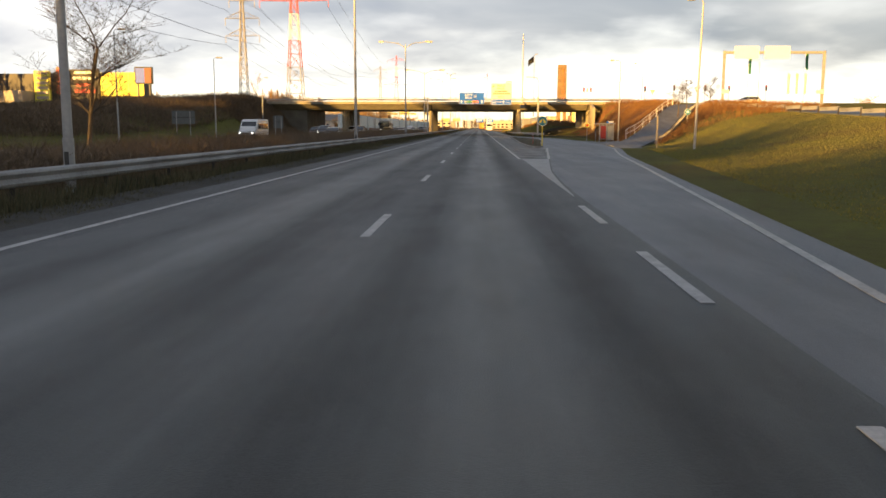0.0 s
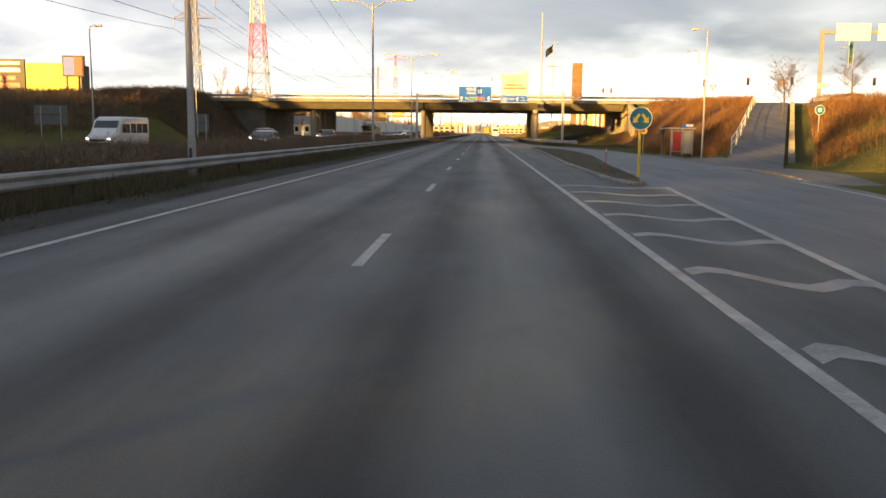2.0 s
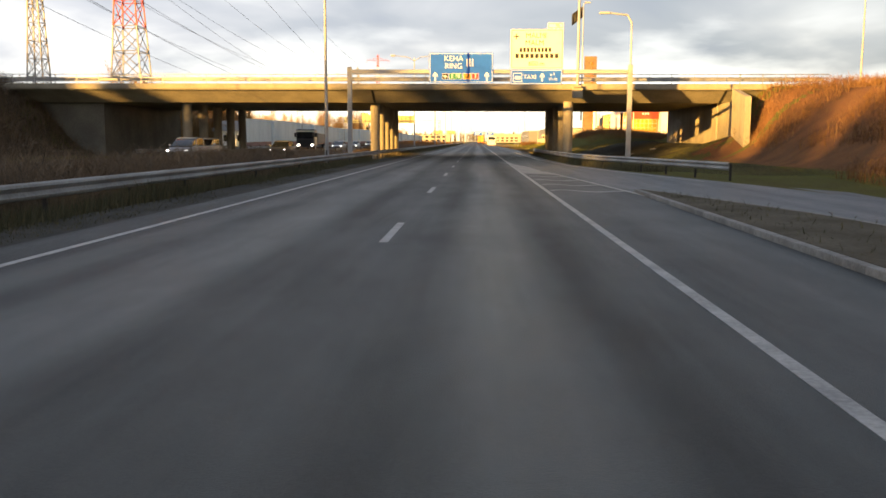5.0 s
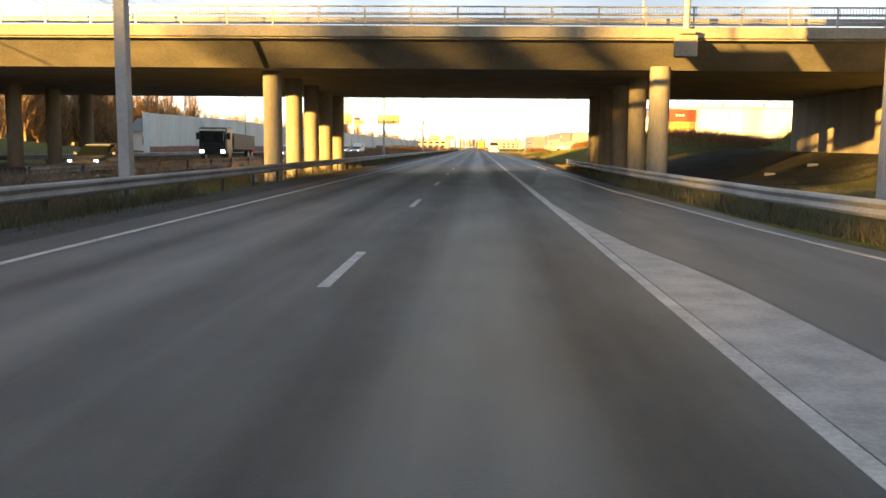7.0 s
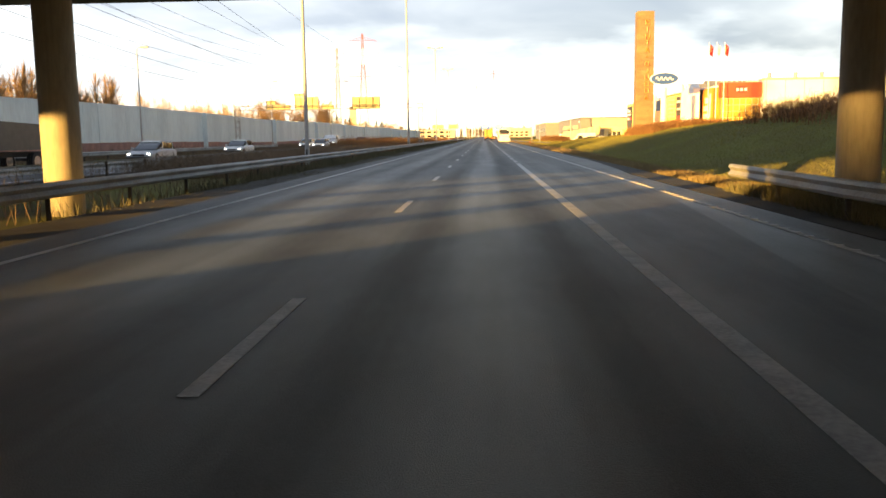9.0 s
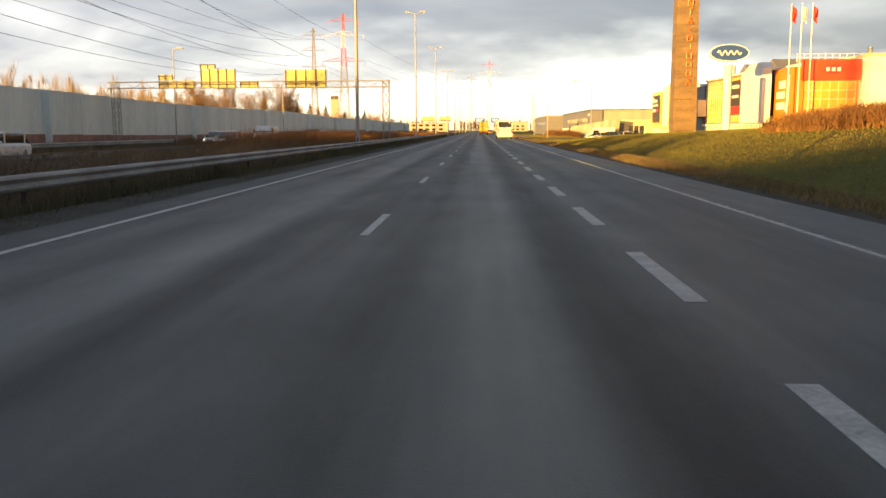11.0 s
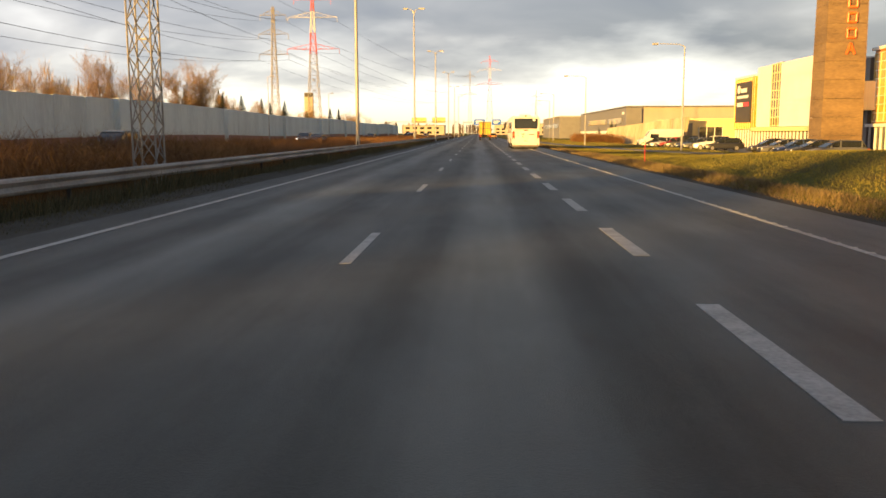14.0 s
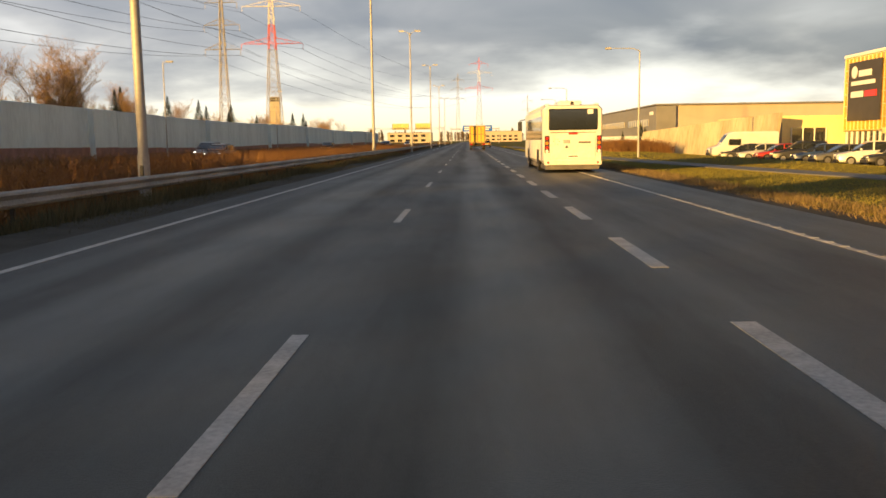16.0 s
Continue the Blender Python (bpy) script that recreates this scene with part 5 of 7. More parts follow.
def car_hall():
    h = thing("car_showroom", "car showroom with a red fascia and amber glazed front", "building", (0, 0, -0.6))
    part("wall", bx(B(), 41.0, 328.4, 0, 66, 352, 10.4, 0.05), M["facade_white"], h)
    f = part("facade", bx(B(), 40.8, 328.1, 0, 48.0, 328.39, 10.6), M["facade_amber"], h)
    wall_grid(f, 328.09, 328.0, 6, 4, 41.2, 47.6, 3.6, 8.0, "y", M["facade_orange"], M["mullion"])
    part("fascia", bx(B(), 40.7, 327.75, 8.15, 48.1, 328.08, 10.75, 0.04), M["facade_red"], h)
    lo = B()
    cyl(lo, (44.6, 327.74, 9.5), (44.6, 327.70, 9.5), 1.15, 1.15, 28)
    bmesh.ops.scale(lo, vec=(1, 1, 0.48), space=Matrix.Translation((-44.6, 0, -9.5)), verts=lo.verts)
    part("oval_badge", lo, M["red_sign"], h)
    for x in (43.9, 44.6, 45.3):
        part("badge_bar", bx(B(), x - 0.22, 327.66, 9.25, x + 0.22, 327.69, 9.75), M["white_sign"], h)
    part("text_bar", bx(B(), 42.0, 328.04, 3.0, 46.8, 328.085, 3.25), M["white_sign"], h)
    # poster wall that turns along the road
    part("side_wall", bx(B(), 39.7, 328.4, 0, 40.99, 334.6, 9.9), M["facade_amber"], h)
    for z0, z1, y0, y1 in ((7.3, 8.3, 330.4, 332.8), (6.0, 6.9, 330.6, 333.6), (4.6, 5.5, 330.6, 333.6)):
        part("text_bar", bx(B(), 39.64, y0, z0, 39.69, y1, z1), M["white_sign"], h)
    part("poster_swoosh", prism(B(), [(329.6, 8.9), (328.9, 8.9), (329.2, 5.0), (330.2, 4.3), (330.1, 5.0), (329.7, 5.6)], "x", 39.6, 39.69), M["white_sign"], h)
    for i in range(12):
        part("roof_rail_post", bx(B(), 40.8 + i * 0.9, 330, 10.6, 40.88 + i * 0.9, 330.08, 11.6), M["white_sign"], h)
    for z in (11.1, 11.6):
        part("roof_rail", bx(B(), 40.8, 330.02, z, 51, 330.06, z + 0.06), M["white_sign"], h)
    part("shopfront", bx(B(), 39.75, 328.35, 0, 39.69, 334.5, 2.6), M["window"], h)
    for i in range(8):
        part("shopfront_post", bx(B(), 39.6, 328.5 + i * 0.8, 0, 39.685, 328.6 + i * 0.8, 2.7), M["white_sign"], h)
    big = thing("showroom_hall", "long pale showroom hall beside the red fascia", "building", (0, 0, -0.6))
    part("wall", bx(B(), 48.3, 326.5, 0, 78, 350, 11.0, 0.05), M["facade_white"], big)
    part("roof_edge", bx(B(), 48.2, 326.4, 11.0, 78.1, 350.1, 11.35, 0.03), M["mullion"], big)
    for i in range(5):
        b = B(); cyl(b, (50 + 4.5 * i, 330, 11.3), (50 + 4.5 * i, 330, 12.4), 0.3, 0.3, 10)
        part("roof_vent", b, M["steel"], big)
    for i in range(9):
        part("cladding_joint", bx(B(), 48.4 + 3.2 * i, 326.44, 0.2, 48.46 + 3.2 * i, 326.49, 10.9), M["mullion"], big)


car_hall()
for dx in (0.0, 1.3, 2.6):
    fp = thing("flagpole", "white flagpole with a small drooping flag", "flagpole", (38.6 + dx, 326.5, -0.6), group="showroom flagpoles")
    b = B(); cyl(b, (0, 0, -0.2), (0, 0, 17.5), 0.09, 0.05, 10); part("pole", b, M["white_sign"], fp, smooth=True)
    fl = B()
    vs = [[fl.verts.new((0.06 + 0.12 * i + 0.05 * math.sin(j * 1.1), 0.08 * math.sin(i * 1.3 + j * 0.7), 17.2 - 0.35 * j - 0.1 * i)) for i in range(6)] for j in range(6)]
    for j in range(5):
        for i in range(5):
            fl.faces.new((vs[j][i], vs[j][i + 1], vs[j + 1][i + 1], vs[j + 1][i]))
    r = bmesh.ops.solidify(fl, geom=fl.faces[:], thickness=0.02)
    part("flag", fl, M["red_sign"] if dx != 1.3 else M["white_sign"], fp)


def glass_block():
    h = thing("shop_building", "three-storey shop building with amber glass and white panels", "building", (0, 0, -0.6))
    part("wall", bx(B(), 39.0, 336.0, 0, 62, 366, 10.0, 0.05), M["facade_brown"], h)
    f = part("glazed_front", bx(B(), 38.85, 343.0, 2.9, 38.995, 365.8, 10.0), M["facade_amber"], h)
    wall_grid(f, 38.84, 38.7, 18, 8, 343.2, 365.6, 3.1, 9.7, "x", M["facade_orange"], M["mullion"], 0.08)
    part("parapet", bx(B(), 38.6, 336.0, 10.0, 62.1, 366.1, 10.3, 0.03), M["facade_white"], h)
    part("white_panel", prism(B(), [(333.4, 2.9), (342.6, 2.9), (342.6, 9.6), (339, 10.9), (334.2, 10.9), (333.4, 10.2)], "x", 37.6, 38.84), M["facade_white"], h)
    part("banner", bx(B(), 38.55, 346.0, 4.2, 38.66, 351.0, 9.3), M["facade_brown"], h)
    for z0, z1, y0, y1 in ((8.1, 8.6, 346.6, 350.3), (6.7, 7.1, 346.8, 350.0)):
        part("text_bar", bx(B(), 38.49, y0, z0, 38.545, y1, z1), M["yellow_sign"], h)
    part("banner", bx(B(), 38.5, 346.2, 4.3, 38.545, 350.8, 5.5), M["red_sign"], h)
    g = part("ground_floor_glazing", bx(B(), 38.8, 336, 0, 38.99, 365.8, 2.85), M["window"], h)
    for i in range(26):
        part("shopfront_post", bx(B(), 38.62, 336.3 + i * 1.17, 0, 38.79, 336.5 + i * 1.17, 2.85), M["white_sign"], g)
    part("canopy", bx(B(), 38.3, 336, 2.55, 38.79, 366, 2.88, 0.03), M["white_sign"], g)
    part("roof_skylight", prism(B(), [(352, 10.3), (356, 12.2), (360, 10.3)], "x", 42, 54), M["grey_clad"], h)
    part("roof_skylight", prism(B(), [(340, 10.3), (343, 12.0), (346, 10.3)], "x", 42, 54), M["grey_clad"], h)
    b = B(); cyl(b, (42, 364, 10.3), (42, 364, 12.6), 1.0, 1.0, 18); part("roof_drum", b, M["facade_white"], h)
    part("stair_core", bx(B(), 38.6, 366.2, 0, 50, 371.8, 9.4, 0.05), M["grey_clad"], h)
    part("balcony", bx(B(), 36.9, 364.5, 4.2, 38.59, 370, 4.5, 0.03), M["facade_white"], h)
    part("balcony_rail", bx(B(), 36.9, 364.5, 5.4, 36.97, 370, 5.46), M["yellow_sign"], h)
    for i in range(8):
        part("balcony_post", bx(B(), 36.9, 364.6 + i * 0.75, 4.5, 36.96, 364.66 + i * 0.75, 5.4), M["yellow_sign"], h)
    part("balcony_screen", bx(B(), 37.0, 364.3, 4.5, 38.4, 364.49, 7.0), M["facade_white"], h)


glass_block()


def shop_block():
    h = thing("shop_building", "white and amber shop building with a brown sign panel", "building", (0, 0, -0.7))
    part("wall", bx(B(), 39.2, 373, 0, 62, 411.5, 10.2, 0.05), M["facade_white"], h)
    part("white_panel", bx(B(), 38.6, 373, 2.9, 39.19, 391.5, 11.0, 0.04), M["facade_white"], h)
    t = part("stair_glazing", bx(B(), 39.05, 392.0, 2.9, 39.19, 396.0, 11.2), M["window"], h)
    wall_grid(t, 39.04, 38.9, 4, 7, 392.1, 395.9, 3.0, 11.1, "x", M["window"], M["mullion"], 0.12)
    part("white_panel", bx(B(), 38.9, 396.2, 2.9, 39.19, 401.6, 11.1, 0.04), M["facade_white"], h)
    o = part("amber_wall", bx(B(), 38.8, 402.0, 2.6, 39.19, 411.4, 10.0), M["facade_orange"], h)
    wall_grid(o, 38.79, 38.7, 11, 6, 402.1, 411.3, 2.7, 9.9, "x", M["facade_orange"], M["mullion"], 0.06)
    s = part("sign_panel", bx(B(), 38.5, 403.2, 3.6, 38.66, 410.0, 9.4), M["facade_brown"], h)
    for z0, z1, y0, y1, m in ((7.9, 8.5, 405.0, 407.6, "white_sign"), (7.1, 7.5, 404.2, 409.2, "white_sign"), (5.9, 6.5, 406.6, 409.2, "white_sign"), (5.9, 6.5, 403.8, 406.2, "red_sign")):
        part("text_bar", bx(B(), 38.43, y0, z0, 38.495, y1, z1), M[m], s)
    b = B(); cyl(b, (38.49, 408.6, 8.4), (38.42, 408.6, 8.4), 0.6, 0.6, 20); part("round_badge", b, M["white_sign"], s)
    part("parapet", bx(B(), 38.7, 402, 10.0, 39.5, 411.6, 10.3, 0.03), M["facade_white"], h)
    g = part("ground_floor_glazing", bx(B(), 39.0, 373.2, 0, 39.19, 411.4, 2.55), M["window"], h)
    for i in range(32):
        part("shopfront_post", bx(B(), 38.85, 373.5 + i * 1.2, 0, 38.99, 373.75 + i * 1.2, 2.55), M["white_sign"], g)
    part("canopy", bx(B(), 38.3, 373, 2.3, 38.99, 402, 2.85, 0.03), M["mullion"], g)
    # flat yellow annex and the leaning concrete screen
    a = thing("annex", "flat-roofed yellow annex with a glazed entrance", "building", (0, 0, -0.7))
    part("wall", bx(B(), 30.6, 411.8, 0, 46, 428, 4.3, 0.04), M["mullion"], a)
    part("entrance_glazing", bx(B(), 33.5, 411.7, 0, 37.2, 411.79, 3.0), M["window"], a)
    for i in range(4):
        part("entrance_post", bx(B(), 33.5 + 1.2 * i, 411.62, 0, 33.6 + 1.2 * i, 411.69, 3.0), M["white_sign"], a)
    part("louvre", bx(B(), 31.0, 411.7, 1.0, 32.6, 411.79, 3.6), M["grey_clad"], a)
    w = thing("concrete_screen", "leaning board-marked concrete screen wall", "wall", (0, 0, -0.7))
    n = 12
    for i in range(n):
        u0, u1 = i / n + 0.002, (i + 1) / n - 0.002
        bm = B()
        vs = []
        for u in (u0, u1):
            x, y, zt = 30.2 - 6.8 * u, 408.0 + 33 * u, 4.5 - 1.5 * u
            vs.append([bm.verts.new(c) for c in ((x - 0.0, y, 0), (x + 0.5, y - 0.9, zt), (x + 0.8, y - 0.9, zt), (x + 0.5, y, 0))])
        for k in range(4):
            bm.faces.new((vs[0][k], vs[0][(k + 1) % 4], vs[1][(k + 1) % 4], vs[1][k]))
        bm.faces.new(vs[0]); bm.faces.new(vs[1][::-1])
        bmesh.ops.recalc_face_normals(bm, faces=bm.faces)
        part("concrete_panel", bm, M["screen_concrete"], w)


shop_block()


def warehouse():
    h = thing("warehouse", "long beige and grey flat-roofed warehouse", "building", (0, 0, -0.7))
    part("wall", bx(B(), 36.6, 474.6, 0, 92, 560, 7.9, 0.05), M["beige"], h)
    part("dark_corner", bx(B(), 33.1, 474.0, 0, 36.59, 560, 7.8, 0.05), M["grey_clad"], h)
    part("roof_edge", bx(B(), 33.0, 473.9, 7.9, 92.1, 560.1, 8.15, 0.03), M["grey_clad"], h)
    part("light_panel", bx(B(), 78, 474.5, 5.6, 86, 474.59, 7.0), M["mullion"], h)
    part("roof_unit", bx(B(), 70, 480, 8.16, 74, 484, 8.7, 0.03), M["facade_white"], h)
    for y0, y1 in ((480, 500), (504, 540)):
        f = part("window_band", bx(B(), 33.0, y0, 4.3, 33.09, y1, 5.6), M["window"], h)
        for k in range(int((y1 - y0) / 2)):
            part("mullion", bx(B(), 32.94, y0 + 2 * k, 4.3, 32.99, y0 + 2 * k + 0.1, 5.6), M["mullion"], f)
    part("pale_base", bx(B(), 33.0, 474.2, 0.3, 33.09, 559, 2.6), M["facade_white"], h)
    part("text_bar", bx(B(), 33.02, 476.5, 6.3, 33.09, 479.5, 6.9), M["white_sign"], h)
    far = thing("warehouse", "far grey office and warehouse block", "building", (0, 0, -0.7))
    part("wall", bx(B(), 30, 600, 0, 80, 680, 8.0, 0.05), M["grey_clad"], far)
    part("window_band", bx(B(), 29.9, 605, 4.0, 29.99, 670, 5.5), M["window"], far)
    part("roof_edge", bx(B(), 29.8, 599.8, 8.0, 80.2, 680.2, 8.4, 0.03), M["beige"], far)


warehouse()


def sign_tower():
    t = thing("sign_tower", "tall brown concrete tower with orange letter shapes", "tower", (34.2, 363.0, -0.6))
    n = 16
    H = 27.8
    for i in range(n):
        z0, z1 = H * i / n + 0.012, H * (i + 1) / n - 0.012
        w0 = 1.74 + 0.2 * (1 - z0 / H); w1 = 1.74 + 0.2 * (1 - z1 / H)
        bm = B()
        lo = [bm.verts.new((a * w0, b * w0 * 0.8, z0)) for a, b in ((-1, -1), (1, -1), (1, 1), (-1, 1))]
        hi = [bm.verts.new((a * w1, b * w1 * 0.8, z1)) for a, b in ((-1, -1), (1, -1), (1, 1), (-1, 1))]
        bm.faces.new(lo[::-1]); bm.faces.new(hi)
        for k in range(4):
            bm.faces.new((lo[k], lo[(k + 1) % 4], hi[(k + 1) % 4], hi[k]))
        part("concrete_ring", bm, M["tower"], t)
    part("core", bx(B(), -1.68, -1.34, 0, 1.68, 1.34, H - 0.02), M["dark_steel"], t)
    # sign characters as plain stroke shapes
    glyphs = [[(-1, -1, -1, 1), (-1, 1, 1, 0.6), (1, 0.6, -1, 0), (-1, 0, 1, -1)], [(0, -1, 0, 1)], [(-1, -1, -1, 1), (-1, 1, 1, -1), (1, -1, 1, 1)], [(0, -1, 0, 1), (-1, 1, 1, 1)], [(-1, -1, 0, 1), (0, 1, 1, -1), (-0.5, -0.2, 0.5, -0.2)], [(-0.6, 0, 0.6, 0)], [(0.6, 1, 0.6, -0.7), (0.6, -0.7, -0.4, -1)], [(-1, -0.8, -1, 0.8), (-1, 0.8, 1, 0.8), (1, 0.8, 1, -0.8), (1, -0.8, -1, -0.8)], [(-1, 1, -1, -0.9), (-1, -0.9, 1, -0.9), (1, -0.9, 1, 1)]]
    order = [4, 7, 7, 8, 6, 7, 5, 4, 3, 2, 1, 0]
    for k, gi in enumerate(order):
        z = 9.8 + 1.42 * k
        y = -1.58 + 0.15 * (z / H)
        b = B()
        for x0, z0, x1, z1 in glyphs[gi]:
            cyl(b, (0.35 + x0 * 0.38, y - 0.1, z + z0 * 0.5), (0.35 + x1 * 0.38, y - 0.1, z + z1 * 0.5), 0.12, 0.12, 6)
        part("letter_shape", b, M["letter_orange"], t)


sign_tower()


def oval_sign():
    s = thing("pylon_sign", "blue oval sign with a white rim on a white column", "sign", (30.8, 325.3, -0.6))
    b = B()
    for i in range(8):
        cyl(b, (0, 0, 0.02 + 1.25 * i), (0, 0, 1.24 + 1.25 * i), 0.5, 0.5, 20)
    part("column", b, M["facade_white"], s)
    for r, m, y in ((1.0, "white_sign", 0.0), (0.93, "enamel", -0.03)):
        b = B(); cyl(b, (0, -0.25 + y, 11.4), (0, 0.25 - y, 11.4), 1.0, 1.0, 40)
        bmesh.ops.scale(b, vec=(2.45 * r, 1, 1.02 * r if r < 1 else 1.05), space=Matrix.Translation((0, 0, -11.4)), verts=b.verts)
        part("oval_rim" if r == 1 else "oval_face", b, M[m], s)
    b = B()
    pts = [(-1.45 + 2.9 * i / 22, 11.38 + 0.33 * math.sin(i * 1.15) * (1 - 0.35 * i / 22)) for i in range(23)]
    for p, q in zip(pts, pts[1:]):
        cyl(b, (p[0], -0.3, p[1]), (q[0], -0.3, q[1]), 0.085, 0.085, 6)
    part("badge_script", b, M["white_sign"], s)


oval_sign()


def advert_pylon():
    s = thing("pylon_sign", "tall slim yellowish advertising pylon with a dark header", "sign", (-70.0, 632.0, 0.5))
    part("frame", bx(B(), -1.85, -0.5, -0.5, 1.85, 0.5, 17.6, 0.05), M["lattice"], s)
    part("header", bx(B(), -1.75, -0.62, 15.9, 1.75, -0.505, 17.4, 0.03), M["facade_brown"], s)
    for i in range(6):
        part("panel", bx(B(), -1.6, -0.60, 3.2 + 2.1 * i, 1.6, -0.505, 5.1 + 2.1 * i, 0.03), M["beige"], s)
    return s


advert_pylon()


# made-up slabs that stand for two bright glints of unknown source
def ground_slab(x, y, rz):
    s = thing("concrete_slab", "pale flat slab made up for an unidentified bright mark by the bridge", "slab", (x, y, float(ground_z(x, y)) + 0.05), rz, "loose slabs")
    part("slab", bx(B(), -0.6, -0.25, -0.08, 0.6, 0.25, 0.06, 0.02), M["kerb"], s)
    part("slab_stud", bx(B(), -0.06, -0.02, 0.06, 0.06, 0.02, 0.12, 0.01), M["dark_steel"], s)


ground_slab(14.3, 178.0, 68); ground_slab(16.6, 178.6, 64)


# ---- store and billboard beyond the opposite road ----
def store():
    h = thing("store_building", "large store with a yellow facade, brown middle and red banners", "building", (0, 0, 0.5))
    part("wall", bx(B(), -150, 214, 0, -84, 219, 14.0, 0.05), M["facade_brown"], h)
    part("yellow_front", bx(B(), -95, 213.7, 8.5, -84, 213.99, 14.3), M["yellow_clad"], h)
    for i in range(5):
        part("cladding_joint", bx(B(), -94.5 + 2.2 * i, 213.62, 8.5, -94.35 + 2.2 * i, 213.69, 14.3), M["sign_back"], h)
    part("brown_front", bx(B(), -103, 213.5, 7.0, -95.1, 213.99, 15.0), M["facade_brown"], h)
    for z0, z1, x0, x1, m in ((13.9, 14.5, -101.5, -96, "white_sign"), (12.4, 13.2, -101.8, -96, "white_sign"), (10.8, 11.6, -101, -97, "red_sign"), (9.2, 10.2, -101.5, -96.2, "red_sign")):
        part("text_bar", bx(B(), x0, 213.4, z0, x1, 213.49, z1), M[m], h)
    part("side_wing", bx(B(), -190, 206, 0, -111, 213.4, 9.5, 0.05), M["beige"], h)
    part("yellow_frame", bx(B(), -110.5, 211, 3, -106.5, 211.6, 14.5), M["yellow_clad"], h)
    for i in range(9):
        part("frame_rung", bx(B(), -110.0, 210.9, 4 + 1.2 * i, -107, 210.99, 4.7 + 1.2 * i), M["beige"], h)
    part("red_banner", bx(B(), -105.6, 212.6, 9, -104.6, 212.9, 15.5), M["red_sign"], h)
    part("billboard_frame", bx(B(), -81.9, 203.0, 10.9, -77.6, 203.6, 14.9, 0.05), M["black"], h)
    part("billboard_face", bx(B(), -81.6, 202.93, 11.2, -79.5, 202.99, 14.6), M["poster_blue"], h, "pale blue half of the poster")
    part("billboard_face", bx(B(), -79.48, 202.93, 11.2, -77.9, 202.99, 14.6), M["poster_red"], h, "red half of the poster")
    for x in (-81.2, -78.4):
        part("billboard_leg", bx(B(), x - 0.15, 203.1, 0, x + 0.15, 203.5, 10.9), M["dark_steel"], h)
    for x in (-118, -122, -127):
        b = B(); cyl(b, (x, 200, -1), (x, 200, 13), 0.1, 0.07, 8); part("flagpole", b, M["white_sign"], h)
        part("flag", bx(B(), x + 0.1, 199.98, 10.5, x + 0.9, 200.02, 13.0), M["red_sign"], h)


store()


def house(x, y, w, d, z, roofh, wallm, roofm, label):
    h = thing("house", label, "house", (x, y, float(ground_z(x, y))))
    part("wall", bx(B(), -w / 2, -d / 2, -0.3, w / 2, d / 2, z), wallm, h)
    part("roof", prism(B(), [(-d / 2 - 0.5, z), (d / 2 + 0.5, z), (0, z + roofh)], "x", -w / 2 - 0.5, w / 2 + 0.5), roofm, h)
    for i in range(3):
        part("window", bx(B(), -w / 2 + w * (i + 0.6) / 3.4, -d / 2 - 0.06, 1.0, -w / 2 + w * (i + 0.6) / 3.4 + 0.9, -d / 2 - 0.01, 2.2), M["window"], h)


house(-46, 262, 9, 7, 3.0, 2.0, M["facade_white"], M["grey_clad"], "small white house with a dark gabled roof behind the noise wall")
for i, (x, y, w, d, z, m) in enumerate(((-45, 1000, 34, 30, 8, "beige"), (-105, 1050, 50, 30, 9, "mullion"), (75, 1000, 50, 30, 9, "beige"), (120, 820, 60, 40, 9, "mullion"), (38, 1250, 40, 30, 11, "beige"))):
    h = thing("distant_building", "distant flat-roofed block catching the low sun", "building", (x, y, -0.3))
    part("wall", bx(B(), -w / 2, -d / 2, 0, w / 2, d / 2, z), M[m], h)
    for k in range(int(w / 6)):
        for f in range(int(z / 4)):
            part("window", bx(B(), -w / 2 + 2 + 6 * k, -d / 2 - 0.1, 1.4 + 3.6 * f, -w / 2 + 5.5 + 6 * k, -d / 2 - 0.02, 3.2 + 3.6 * f), M["window"], h)
    part("roof_edge", bx(B(), -w / 2 - 0.2, -d / 2 - 0.2, z, w / 2 + 0.2, d / 2 + 0.2, z + 0.4), M["grey_clad"], h)


# ---- vehicles ----
def loft(bm, rings):
    """Close a run of rings (equal counts) into a skin with end caps."""
    R = [[bm.verts.new(c) for c in ring] for ring in rings]
    n = len(R[0])
    for a, b in zip(R, R[1:]):
        for k in range(n):
            bm.faces.new((a[k], a[(k + 1) % n], b[(k + 1) % n], b[k]))
    bm.faces.new(R[0][::-1]); bm.faces.new(R[-1])
    bmesh.ops.recalc_face_normals(bm, faces=bm.faces)
    return bm


def ring(y, w, z0, z1, c=0.12):
    """A rounded upright section across the vehicle at y."""
    return [(-w + c, y, z0), (w - c, y, z0), (w, y, z0 + c), (w, y, z1 - c), (w - c, y, z1), (-w + c, y, z1), (-w, y, z1 - c), (-w, y, z0 + c)]


def wheel(parent, x, y, r, w=0.22):
    b = B(); cyl(b, (x - w / 2, y, r), (x + w / 2, y, r), r, r, 20)
    t = part("wheel", b, M["tyre"], parent)
    b = B(); cyl(b, (x - w / 2 - 0.012, y, r), (x + w / 2 + 0.012, y, r), r * 0.62, r * 0.62, 14)
    part("rim", b, M["rim"], t)


